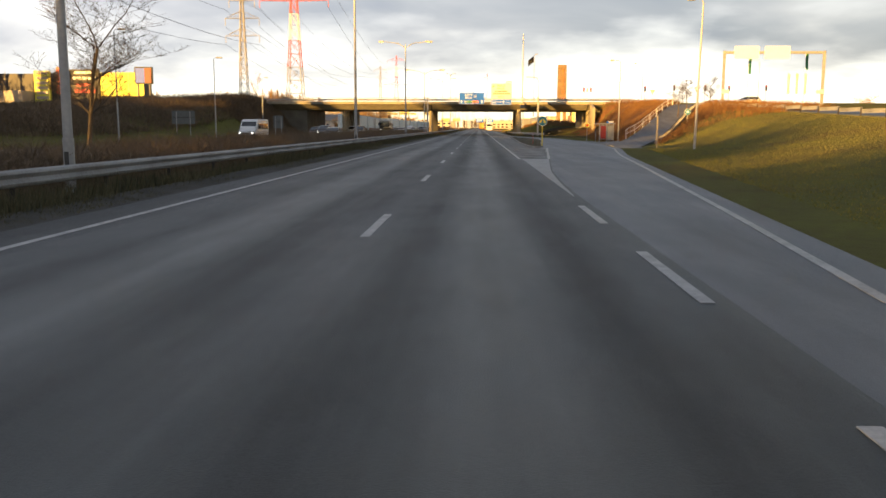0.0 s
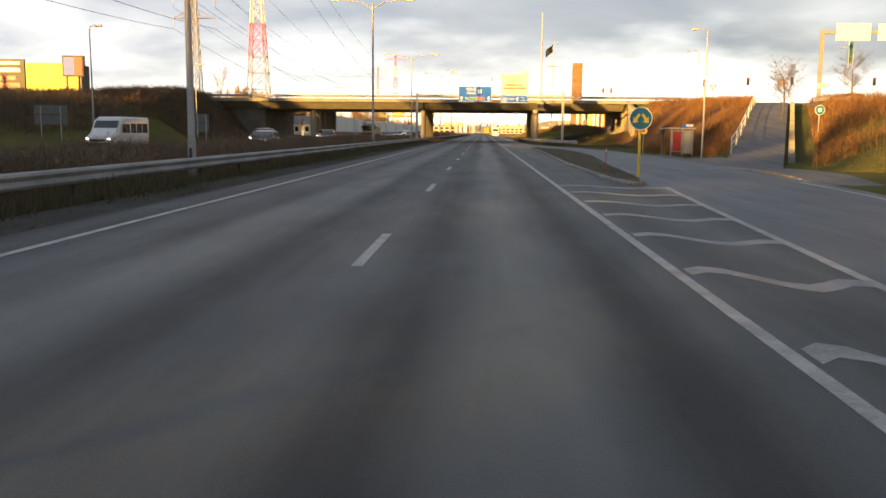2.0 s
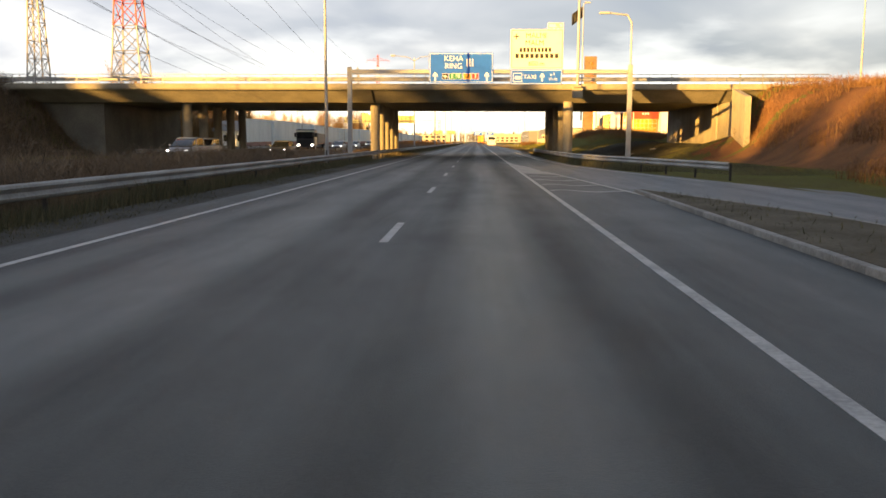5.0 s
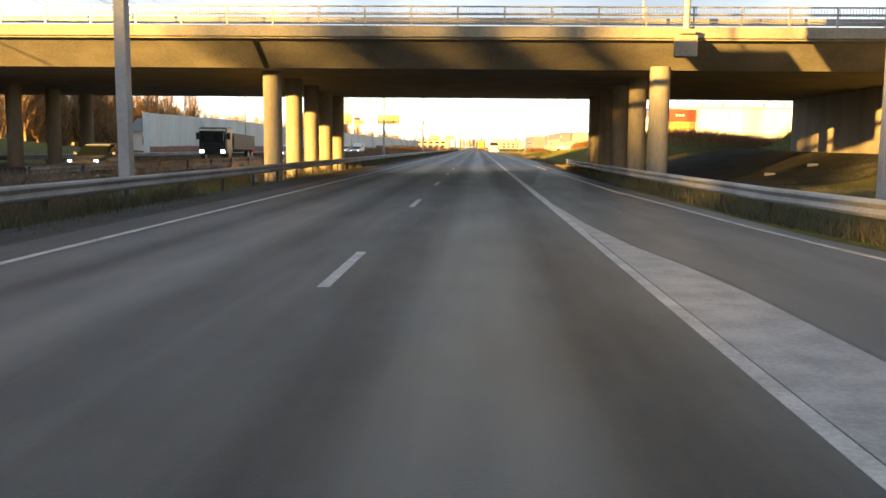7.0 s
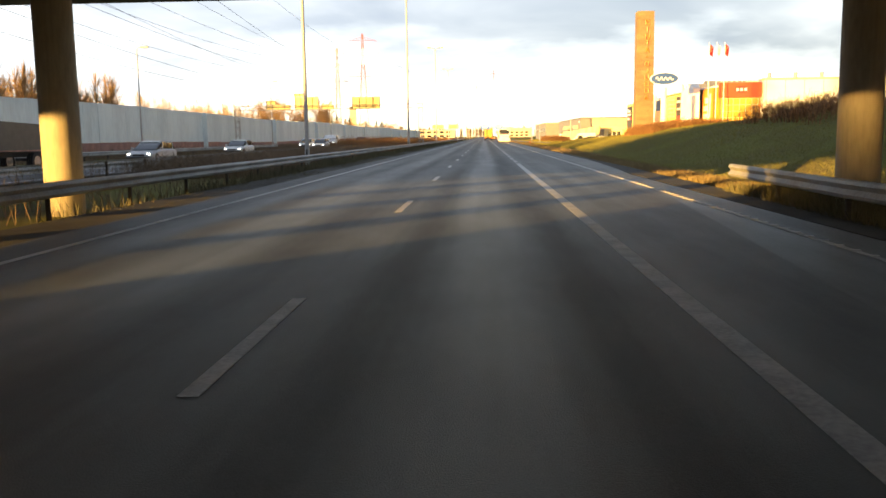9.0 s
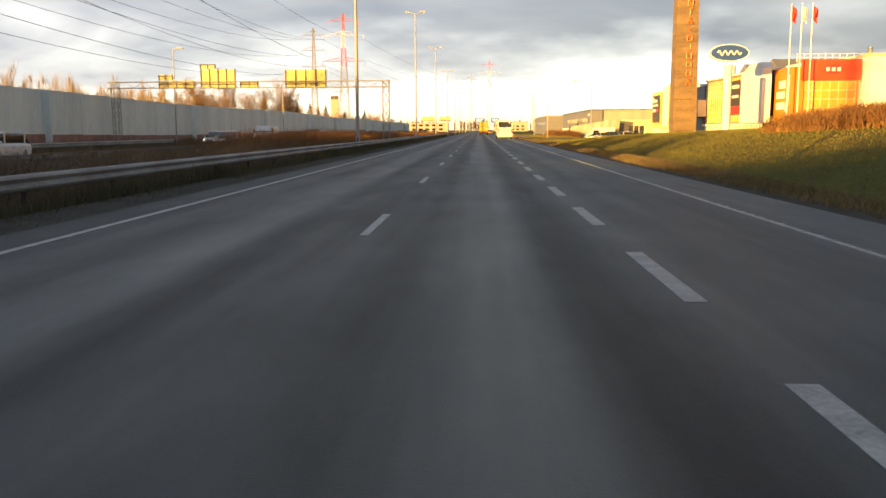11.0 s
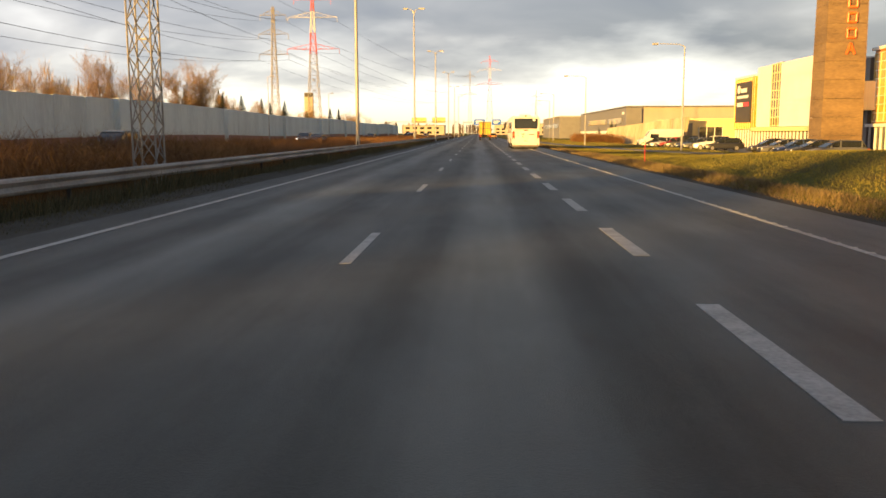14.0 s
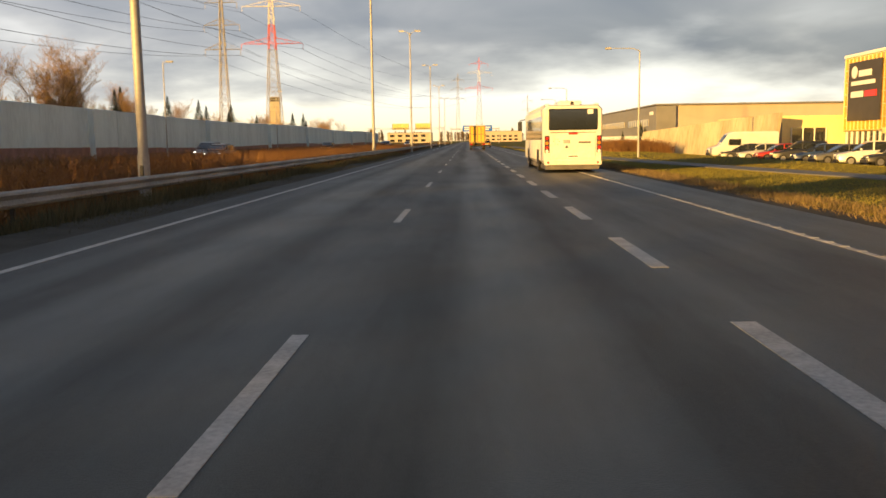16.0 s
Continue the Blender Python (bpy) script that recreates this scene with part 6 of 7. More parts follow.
def car(colour, loc, rz, style="hatch", lit=False, label=None, group="passing cars"):
    """A car with its nose towards +y of its own frame."""
    L, W, H = {"hatch": (4.3, 1.8, 1.48), "estate": (4.7, 1.82, 1.46), "suv": (4.5, 1.86, 1.68)}[style]
    names = {"hatch": "hatchback", "estate": "estate car", "suv": "sport utility car"}
    c = thing("car", label or f"{colour} {names[style]} on the asphalt" + (" with lit headlights" if lit else ""), "car", loc, rz, group)
    P = M["paint_" + colour]
    h, w = L / 2, W / 2
    belt = H * 0.62
    b = loft(B(), [ring(-h, w * 0.86, 0.34, belt * 0.86, 0.1), ring(-h + 0.15, w * 0.95, 0.26, belt * 0.97), ring(-h * 0.55, w, 0.22, belt), ring(h * 0.30, w, 0.22, belt), ring(h * 0.62, w * 0.98, 0.22, belt * 0.90), ring(h - 0.16, w * 0.93, 0.25, belt * 0.76), ring(h, w * 0.82, 0.33, belt * 0.62, 0.1)])
    part("body", b, P, c, smooth=True)
    rear = -h + (0.18 if style != "hatch" else 0.22)
    b = loft(B(), [ring(rear, w * 0.86, belt - 0.06, belt + 0.02, 0.03), ring(rear + 0.32, w * 0.80, belt - 0.06, H - 0.07, 0.1), ring(-0.1, w * 0.79, belt - 0.06, H - 0.035, 0.1), ring(0.35, w * 0.80, belt - 0.06, H - 0.10, 0.1), ring(h * 0.56, w * 0.86, belt - 0.12, belt - 0.02, 0.03)])
    part("cabin_glass", b, M["window"], c, smooth=True)
    b = loft(B(), [ring(rear + 0.30, w * 0.70, H - 0.09, H - 0.045, 0.02), ring(-0.2, w * 0.73, H - 0.06, H, 0.025), ring(0.36, w * 0.71, H - 0.12, H - 0.07, 0.02)])
    part("roof", b, P, c, smooth=True)
    for s in (-1, 1):
        for y0, y1 in ((rear + 0.34, -0.16), (-0.02, 0.40)):                  # pillars
            part("pillar", bx(B(), s * w * 0.80 - 0.02, y0 - 0.05, belt - 0.05, s * w * 0.80 + 0.02, y0 + 0.05, H - 0.08), P, c)
        part("mirror", bx(B(), s * w - 0.02 * s, h * 0.33, belt - 0.02, s * (w + 0.17), h * 0.33 + 0.1, belt + 0.13, 0.03), P, c)
        part("headlight", bx(B(), s * w * 0.62, h - 0.14, belt * 0.62, s * w * 0.82, h + 0.004, belt * 0.73, 0.04), M["head"] if lit else M["white_sign"], c)
        part("tail_light", bx(B(), s * w * 0.60, -h - 0.006, belt * 0.68, s * w * 0.88, -h + 0.12, belt * 0.90, 0.02), M["tail"], c)
        for y in (-h * 0.60, h * 0.62):
            wheel(c, s * (w - 0.12), y, 0.32)
    part("bumper", bx(B(), -w * 0.88, h - 0.12, 0.24, w * 0.88, h + 0.03, 0.44, 0.04), M["black"], c)
    part("bumper", bx(B(), -w * 0.88, -h - 0.03, 0.28, w * 0.88, -h + 0.12, 0.48, 0.04), M["black"], c)
    part("number_plate", bx(B(), -0.26, -h - 0.045, 0.52, 0.26, -h - 0.012, 0.62), M["white_sign"], c)
    part("grille", bx(B(), -w * 0.42, h - 0.02, 0.47, w * 0.42, h + 0.012, 0.60), M["black"], c)
    return c


def van(loc, rz, lit=False, L=5.4, H=2.3, label="white panel van", glazed=False):
    c = thing("van", label, "van", loc, rz)
    h, w = L / 2, 0.98
    P = M["paint_white"]
    b = loft(B(), [ring(-h, w * 0.95, 0.35, H - 0.06), ring(-h + 0.1, w, 0.28, H), ring(h * 0.28, w, 0.28, H), ring(h * 0.46, w * 0.97, 0.28, H - 0.18), ring(h * 0.70, w * 0.96, 0.28, 1.28), ring(h - 0.1, w * 0.92, 0.30, 1.0), ring(h, w * 0.84, 0.36, 0.86)])
    part("body", b, P, c, smooth=True)
    part("windscreen", loft(B(), [ring(h * 0.47, w * 0.86, 1.30, H - 0.26, 0.05), ring(h * 0.475 + 0.05, w * 0.86, 1.3, H - 0.28, 0.05), ring(h * 0.69, w * 0.88, 1.24, 1.31, 0.02)]), M["window"], c)
    for s in (-1, 1):
        part("side_window", bx(B(), s * (w - 0.02), h * 0.08, 1.25, s * (w + 0.008), h * 0.44, 1.85, 0.01), M["window"], c)
        if glazed:
            for k in range(3):
                part("side_window", bx(B(), s * (w - 0.02), -h * 0.9 + k * h * 0.32, 1.25, s * (w + 0.008), -h * 0.9 + k * h * 0.32 + h * 0.29, 1.9, 0.01), M["window"], c)
        part("headlight", bx(B(), s * w * 0.62, h - 0.2, 0.76, s * w * 0.82, h + 0.004, 0.90, 0.04), M["head"] if lit else M["white_sign"], c)
        part("tail_light", bx(B(), s * w * 0.86, -h - 0.01, 0.8, s * w * 0.96, -h + 0.1, 1.3, 0.02), M["tail"], c)
        part("mirror", bx(B(), s * w, h * 0.42, 1.3, s * (w + 0.22), h * 0.42 + 0.1, 1.62, 0.03), M["black"], c)
        for y in (-h * 0.58, h * 0.62):
            wheel(c, s * (w - 0.13), y, 0.34)
    part("bumper", bx(B(), -w * 0.9, h - 0.1, 0.28, w * 0.9, h + 0.04, 0.6, 0.04), M["black"], c)
    part("grille", bx(B(), -w * 0.5, h - 0.02, 0.66, w * 0.5, h + 0.015, 0.82), M["black"], c)
    part("rear_door_seam", bx(B(), -0.01, -h - 0.006, 0.45, 0.01, -h + 0.02, H - 0.2), M["black"], c)
    return c


def bus(loc, rz=0.0):
    """A city bus with its rear at y = 0 of its own frame, nose towards +y."""
    c = thing("bus", "white low-floor city bus with a dark rear window and dirty skirts", "bus", loc, rz)
    w, L, H = 1.275, 12.0, 2.95
    b = loft(B(), [ring(0.0, w - 0.05, 0.42, H - 0.06, 0.16), ring(0.10, w, 0.36, H, 0.18), ring(L - 0.3, w, 0.34, H, 0.18), ring(L, w - 0.1, 0.4, H - 0.12, 0.2)])
    part("body", b, M["bus_white"], c, smooth=True)
    rw = part("rear_window", bx(B(), -1.06, -0.03, 1.86, 1.06, 0.03, 2.78, 0.06), M["window"], c)
    part("window_sticker", bx(B(), 0.62, -0.036, 2.55, 0.86, -0.031, 2.74), M["white_sign"], rw)
    part("engine_hatch", bx(B(), -0.98, -0.022, 0.62, 0.98, 0.02, 1.72, 0.03), M["bus_white"], c)
    part("hatch_shadow_gap", bx(B(), -1.0, -0.012, 1.74, 1.0, 0.02, 1.77), M["black"], c)
    part("hatch_handle", bx(B(), -0.2, -0.05, 1.66, 0.2, -0.023, 1.74, 0.015), M["red_sign"], c)
    part("text_bar", bx(B(), 0.25, -0.03, 1.28, 0.78, -0.0235, 1.36), M["dirt"], c)
    part("text_bar", bx(B(), -0.42, -0.03, 1.28, -0.12, -0.0235, 1.44), M["mast"], c)
    for k in range(6):
        a = k * math.pi / 3
        part("emblem_bar", bx(B(), -0.72 + 0.12 * math.cos(a) - 0.025, -0.03, 1.36 + 0.12 * math.sin(a) - 0.025, -0.72 + 0.12 * math.cos(a) + 0.025, -0.0235, 1.36 + 0.12 * math.sin(a) + 0.025), M["mast"], c)
    part("warning_triangle", prism(B(), [(-0.36, 1.08), (-0.2, 1.08), (-0.28, 1.22)], "y", -0.03, -0.0235), M["black"], c)
    part("number_plate", bx(B(), -0.24, -0.035, 0.66, 0.24, -0.0235, 0.78), M["white_sign"], c)
    part("plate_bar", bx(B(), -0.2, -0.04, 0.695, 0.2, -0.036, 0.745), M["black"], c)
    part("bumper", bx(B(), -w + 0.02, -0.06, 0.34, w - 0.02, 0.06, 0.56, 0.04), M["bus_white"], c)
    part("underside", bx(B(), -w + 0.1, 0.05, 0.14, w - 0.1, L - 0.4, 0.36, 0.03), M["dirt"], c)
    for s in (-1, 1):
        k = part("tail_light_column", bx(B(), s * 1.03, -0.035, 0.88, s * 1.24, 0.05, 1.62, 0.03), M["black"], c)
        for z, m in ((1.50, "tail"), (1.30, "amber"), (1.10, "tail"), (0.95, "white_sign")):
            b = B(); cyl(b, (s * 1.135, -0.036, z), (s * 1.135, -0.055, z), 0.07, 0.07, 14)
            part("lens", b, M[m], k)
        b = B(); cyl(b, (s * 1.08, -0.061, 0.45), (s * 1.08, -0.075, 0.45), 0.05, 0.05, 12); part("reflector", b, M["tail"], c)
        part("side_window_band", bx(B(), s * (w - 0.02), 0.9, 1.45, s * (w + 0.01), L - 0.7, 2.5, 0.02), M["window"], c)
        part("roof_edge", bx(B(), s * (w - 0.12), 0.3, H - 0.06, s * (w - 0.3), L - 0.6, H + 0.06, 0.03), M["bus_white"], c)
        for y in (3.1, 9.2):
            wheel(c, s * (w - 0.16), y, 0.48, 0.3)
            part("wheel_arch", bx(B(), s * (w - 0.05), y - 0.6, 0.3, s * (w + 0.012), y + 0.6, 1.0, 0.02), M["black"], c)
        b = B(); cyl(b, (s * w, L - 0.3, 2.6), (s * (w + 0.32), L - 0.1, 2.55), 0.03, 0.03, 6)
        m = part("mirror_arm", b, M["black"], c)
        part("mirror", bx(B(), s * (w + 0.18), L - 0.2, 1.95, s * (w + 0.42), L - 0.02, 2.5, 0.04), M["black"], m)
    part("roof_pod", bx(B(), -0.5, 1.0, H, 0.5, 3.2, H + 0.22, 0.06), M["bus_white"], c)
    b = B(); cyl(b, (0, 0.4, H - 0.01), (0, 0.4, H + 0.15), 0.09, 0.06, 10); part("aerial", b, M["black"], c)
    return c


bus((4.18, 358.3, 0.0))


def lorry(loc, rz, cargo, label, tipper=False):
    c = thing("lorry", label, "lorry", loc, rz)
    part("cab", loft(B(), [ring(3.0, 1.2, 0.7, 2.9), ring(3.2, 1.24, 0.55, 3.0), ring(4.7, 1.24, 0.55, 2.95), ring(4.95, 1.15, 0.6, 2.5)]), M["paint_black"] if tipper else cargo, c)
    part("windscreen", bx(B(), -1.05, 4.86, 1.75, 1.05, 5.0, 2.6, 0.04), M["window"], c)
    part("grille", bx(B(), -0.8, 4.9, 0.75, 0.8, 4.99, 1.55, 0.02), M["black"], c)
    part("sun_visor", bx(B(), -1.15, 4.8, 2.62, 1.15, 5.2, 2.78, 0.03), M["yellow_sign"] if tipper else cargo, c)
    part("chassis", bx(B(), -0.5, -4.6, 0.75, 0.5, 3.2, 1.0, 0.02), M["black"], c)
    if tipper:
        part("tipper_body", prism(B(), [(-4.6, 1.1), (2.6, 1.1), (2.6, 2.3), (2.9, 2.5), (-4.6, 2.3)], "x", -1.22, 1.22), M["dark_steel"], c)
    else:
        k = part("box_body", bx(B(), -1.25, -4.8, 1.05, 1.25, 2.8, 3.75, 0.03), cargo, c)
        for x in (-1.1, -0.55, 0.0, 0.55, 1.1):
            part("door_bar", bx(B(), x - 0.04, -4.85, 1.15, x + 0.04, -4.81, 3.65), M["dirt"], k)
        for z in (1.15, 2.4, 3.6):
            part("door_rail", bx(B(), -1.2, -4.9, z - 0.04, 1.2, -4.855, z + 0.04), M["dirt"], k)
    for s in (-1, 1):
        for y in (-3.6, -2.4, 3.9):
            wheel(c, s * 1.05, y, 0.5, 0.3)
        part("headlight", bx(B(), s * 0.75, 4.88, 0.75, s * 1.1, 5.02, 1.0, 0.02), M["head"], c)
        part("tail_light", bx(B(), s * 0.8, -4.95, 0.75, s * 1.15, -4.81, 0.92, 0.02), M["tail"], c)
        part("mirror", bx(B(), s * 1.26, 4.6, 1.9, s * 1.5, 4.75, 2.5, 0.03), M["black"], c)
    part("rear_bumper", bx(B(), -1.2, -4.8, 0.5, 1.2, -4.66, 0.66, 0.02), M["black"], c)
    return c


lorry((1.2, 460, 0), 0, M["yellow_lorry"], "yellow box lorry far ahead in the lane")
lorry((-23.2, 214, 0), 180, M["paint_grey"], "dark tipper lorry with lit headlights", True)
for colour, x, y, style in (("white", -19.2, 112, "estate"), ("grey", -22.4, 124, "suv"), ("black", -26.2, 137, "hatch"), ("silver", -22.4, 160, "suv"), ("white", -26.0, 176, "suv"), ("grey", -19.2, 178, "hatch"), ("silver", -22.4, 232, "estate"), ("white", -23.4, 256, "estate"), ("white", -26.0, 300, "hatch"), ("grey", -22.4, 330, "suv"), ("white", -22.4, 292, "hatch"), ("grey", -22.4, 396, "estate"), ("silver", -25.8, 404, "suv"), ("black", -22.4, 455, "hatch"), ("white", -19.2, 520, "suv"), ("black", -22.4, 545, "hatch"), ("silver", -19.2, 590, "hatch")):
    car(colour, (x, y, 0), 180, style, True, group="oncoming cars")
van((-26.0, 98, -0.05), 180, True, 6.4, 2.35, "white minibus with lit headlights on the oncoming lanes", True)
van((-25.6, 318, 0), 180, True, 5.0, 2.0, "white delivery van with lit headlights on the oncoming lanes")
car("yellow", (3.6, 500, 0), 0, "hatch"); car("black", (3.4, 540, 0), 0, "hatch"); car("white", (46, 152, float(ground_z(46, 152)) + 0.07), 90, "estate", group="cars on the upper road")
PZ = -0.60
van((26.2, 404.6, PZ), 84, False, 6.4, 2.55, "long white panel van parked by the concrete wall")
rowc = (("black", "estate"), ("silver", "hatch"), ("red", "hatch"), ("black", "suv"), ("blue", "hatch"), ("grey", "estate"), ("white", "suv"), ("black", "hatch"))
for i, (colour, style) in enumerate(rowc):
    car(colour, (24.6 + 0.45 * i, 398.0 - 2.95 * i, PZ), 76 + 4 * (i % 3), style, False, f"parked {colour} {'car' if style != 'suv' else 'sport utility car'} in the shop car park", "parked cars")
for i, (colour, style) in enumerate((("grey", "hatch"), ("black", "estate"), ("blue", "hatch"), ("grey", "estate"), ("black", "hatch"))):
    car(colour, (27.5 + 0.3 * i, 346 + 4.6 * i, PZ), 88, style, False, f"parked {colour} car in front of the tower", "parked cars")
lot = B(); bx(lot, 21.5, 335, -0.9, 38.2, 402, -0.605)
setting("car_park", lot, M["path"], "asphalt car park in front of the shops", "car park")
path_x = curve_of([(338, 20.2), (344, 17.8), (350, 16.0), (361, 13.9), (377, 11.8), (390, 10.4), (430, 9.6), (520, 9.6)])
strip("cycle_path", list(np.arange(338, 521, 4.0)), lambda y: path_x(y) - 0.95, lambda y: path_x(y) + 0.95, 0.0, M["path"], "narrow asphalt cycle path across the grass", "path", lift=lambda x, y: float(ground_z(path_x(y), y)) + 0.06)


# ---- planting ----
def scatter(name, n, area, height, lean, width, material, label, category, seed, keep=None, twigs=0, zf=ground_z):
    """Many thin upright pieces in one mesh. area(rng, n) gives x and y."""
    rng = np.random.default_rng(seed)
    x, y = area(rng, n)
    if keep is not None:
        k = keep(x, y, rng)
        x, y = x[k], y[k]
    n = len(x)
    z = zf(x, y) - 0.03
    h = height(x, y, rng)
    az = rng.uniform(0, 2 * np.pi, n)
    ln = rng.normal(0, lean, (n, 2)) * h[:, None]
    wv = np.stack([np.cos(az), np.sin(az)], 1) * width * rng.uniform(0.6, 1.4, n)[:, None]
    base = np.stack([x, y, z], 1)
    a = base.copy(); a[:, :2] -= wv
    b = base.copy(); b[:, :2] += wv
    c = base.copy(); c[:, :2] += ln; c[:, 2] += h
    V = [np.stack([a, b, c], 1).reshape(-1, 3)]
    for _ in range(twigs):
        u = rng.uniform(0.25, 0.85, n)[:, None]
        p = base + (c - base) * u
        d = np.concatenate([rng.normal(0, 0.34, (n, 2)), rng.uniform(0.1, 0.5, (n, 1))], 1) * h[:, None]
        q = p + d
        s = np.stack([-wv[:, 1], wv[:, 0], np.zeros(n)], 1) * 0.8
        V.append(np.stack([p - s, p + s, q], 1).reshape(-1, 3))
    V = np.concatenate(V)
    m = len(V) // 3
    me = bpy.data.meshes.new(name)
    me.vertices.add(len(V)); me.vertices.foreach_set("co", V.astype(np.float32).ravel())
    me.loops.add(len(V)); me.loops.foreach_set("vertex_index", np.arange(len(V), dtype=np.int32))
    me.polygons.add(m); me.polygons.foreach_set("loop_start", np.arange(0, 3 * m, 3, dtype=np.int32)); me.polygons.foreach_set("loop_total", np.full(m, 3, dtype=np.int32))
    me.update(calc_edges=True)
    me.materials.append(material)
    return tagged(new(name, me), label, category, kind="stuff")


def rect(x0, x1, y0, y1):
    return lambda rng, n: (rng.uniform(x0, x1, n), rng.uniform(y0, y1, n))


def lumps(x, y, s, seed=0.0):
    return 0.5 + 0.25 * np.sin(x / s + seed) + 0.25 * np.sin(y / s * 0.83 + 1.7 * seed + 0.6 * np.sin(x / s * 1.9)) + 0.2 * np.sin(y / s * 2.3 + seed)


under = lambda x, y, r: ~((y > 158) & (y < 212) & (r.uniform(0, 1, len(x)) < 0.93))
scatter("median_bushes", 120000, rect(-16.2, -9.25, -40, 275), lambda x, y, r: (1.08 + 0.35 * lumps(x, y, 2.2)) * r.uniform(0.6, 1.05, len(x)) * (1 - 0.4 * sm(-10.4, -9.25, x)) * np.where(y > 150, 0.8, 1.0), 0.2, 0.011, M["stems"], "bare brown hedge bushes filling the median", "bushes", 11, under, 3)
scatter("median_bushes", 80000, rect(-16.2, -9.25, 262, 480), lambda x, y, r: (1.0 + 0.3 * lumps(x, y, 2.6, 1)) * np.interp(y, [262, 272, 308, 325, 345], [1.05, 1.32, 1.32, 1.1, 1.0]) * r.uniform(0.6, 1.05, len(x)) * (1 - 0.4 * sm(-10.4, -9.25, x)), 0.2, 0.014, M["sunlit_rust_bush"], "rust-brown hedge bushes filling the median, with low sunlight put into the colour", "bushes", 12, None, 3)
scatter("median_bushes", 14000, rect(-16.2, -9.9, 480, 800), lambda x, y, r: 0.9 * r.uniform(0.5, 1.05, len(x)), 0.16, 0.05, M["stems"], "bare brown hedge bushes far along the median", "bushes", 13, None, 2)
scatter("verge_grass", 320000, rect(-9.3, -7.1, -40, 420), lambda x, y, r: 0.08 + (0.30 + 0.28 * lumps(x, y, 4.0, 5)) * r.uniform(0.1, 1, len(x)) ** 0.8 * (1.0 - 0.88 * sm(-8.6, -7.6, x)), 0.35, 0.017, M["verge"], "dull brown-green grass under the guard rail", "grass", 21, lambda x, y, r: r.uniform(0, 1, len(x)) < lumps(x, y, 3.1, 2) * np.where((y > 160) & (y < 206), 0.25, 1.1))
scatter("verge_grass", 70000, rect(-8.70, -8.42, -30, 420), lambda x, y, r: (0.40 + 0.36 * lumps(x, y, 2.7, 9)) * r.uniform(0.55, 1.1, len(x)), 0.22, 0.02, M["verge"], "withered weeds grown up against the guard rail", "weeds", 28, lambda x, y, r: (r.uniform(0, 1, len(x)) < 1.3 * lumps(x, y, 5.0, 4)) & ~((y > 160) & (y < 206)))
scatter("bank_grass", 420000, lambda r, n: (lambda y: (np.interp(y, TOE_Y, TOE_X) - 0.3 + r.uniform(0, 1, n) ** 1.3 * 26, y))(r.uniform(-20, 172, n)), lambda x, y, r: 0.03 + 0.06 * r.uniform(0, 1, len(x)) ** 1.5, 0.6, 0.019, M["grass"], "short autumn grass on the road bank", "grass", 22,
        lambda x, y, r: ~((np.abs(x - (17 + 16.3 * (y - 92) / 47)) < 2.6) & (y > 88) & (y < 145)) & ~((y > 66) & (y < 132) & (x < 15.4)))
scatter("mound_grass", 640000, lambda r, n: (6.5 + r.uniform(0, 1, n) ** 1.4 * 18, 197 + 175 * r.uniform(0, 1, n)), lambda x, y, r: 0.03 + 0.06 * r.uniform(0, 1, len(x)) ** 1.5, 0.6, 0.019, M["grass"], "short autumn grass on the roadside mound", "grass", 23, lambda x, y, r: ~((x > 21.4) & (y > 334)) & ~((y > 337) & (np.abs(x - np.interp(y, [338, 344, 350, 361, 377], [20.2, 17.8, 16, 13.9, 11.8])) < 1.1)))
scatter("mound_grass", 26000, rect(6.8, 21.0, 372.0, 520), lambda x, y, r: 0.05 + 0.09 * r.uniform(0, 1, len(x)) ** 1.5, 0.5, 0.04, M["grass"], "short autumn grass on the verge", "grass", 24, lambda x, y, r: np.abs(x - np.interp(y, [361, 377, 390, 430], [13.9, 11.8, 10.4, 9.6])) > 1.1)
scatter("verge_grass", 110000, rect(6.5, 7.9, 196, 420), lambda x, y, r: 0.04 + 0.20 * r.uniform(0, 1, len(x)) ** 1.3, 0.5, 0.013, M["dry"], "dry straw-coloured grass along the road edge", "grass", 25)
scatter("verge_grass", 36000, lambda r, n: (lambda y: (np.interp(y, [140, 146, 154, 172, 198], [8.0, 6.9, 6.15, 6.0, 6.4]) + r.uniform(-0.25, 1.3, n), y))(r.uniform(140, 198, n)), lambda x, y, r: 0.08 + 0.34 * r.uniform(0, 1, len(x)) ** 1.2, 0.4, 0.013, M["verge"], "dull brown-green grass under the bridge guard rail", "grass", 27)
scatter("island_weeds", 2600, lambda r, n: (lambda y: (np.array([isl_l(v) for v in y]) + 0.25 + r.uniform(0, 1, n) * (np.array([isl_r(v) - isl_l(v) for v in y]) - 0.5), y))(r.uniform(66, 119, n)), lambda x, y, r: 0.03 + 0.14 * r.uniform(0, 1, len(x)) ** 3, 0.4, 0.012, M["verge"], "withered weeds on the traffic island", "weeds", 26, None, 1, lambda x, y: np.full(len(x), 0.10))
bank_keep = lambda x, y, r: (~((np.abs(x - (17 + 16.3 * (y - 92) / 47)) < 3.0) & (y > 86))) & (r.uniform(0, 1, len(x)) < lumps(x, y, 3.0, 3) * 1.2) & ~((x < 21.5) & (y > 138))
scatter("bank_scrub", 46000, rect(17.0, 34, 84, 171), lambda x, y, r: 0.4 + 0.7 * r.uniform(0, 1, len(x)), 0.22, 0.02, M["sunlit_rust_bush"], "rust-brown leafless scrub on the bridge bank", "bushes", 31, bank_keep, 3)
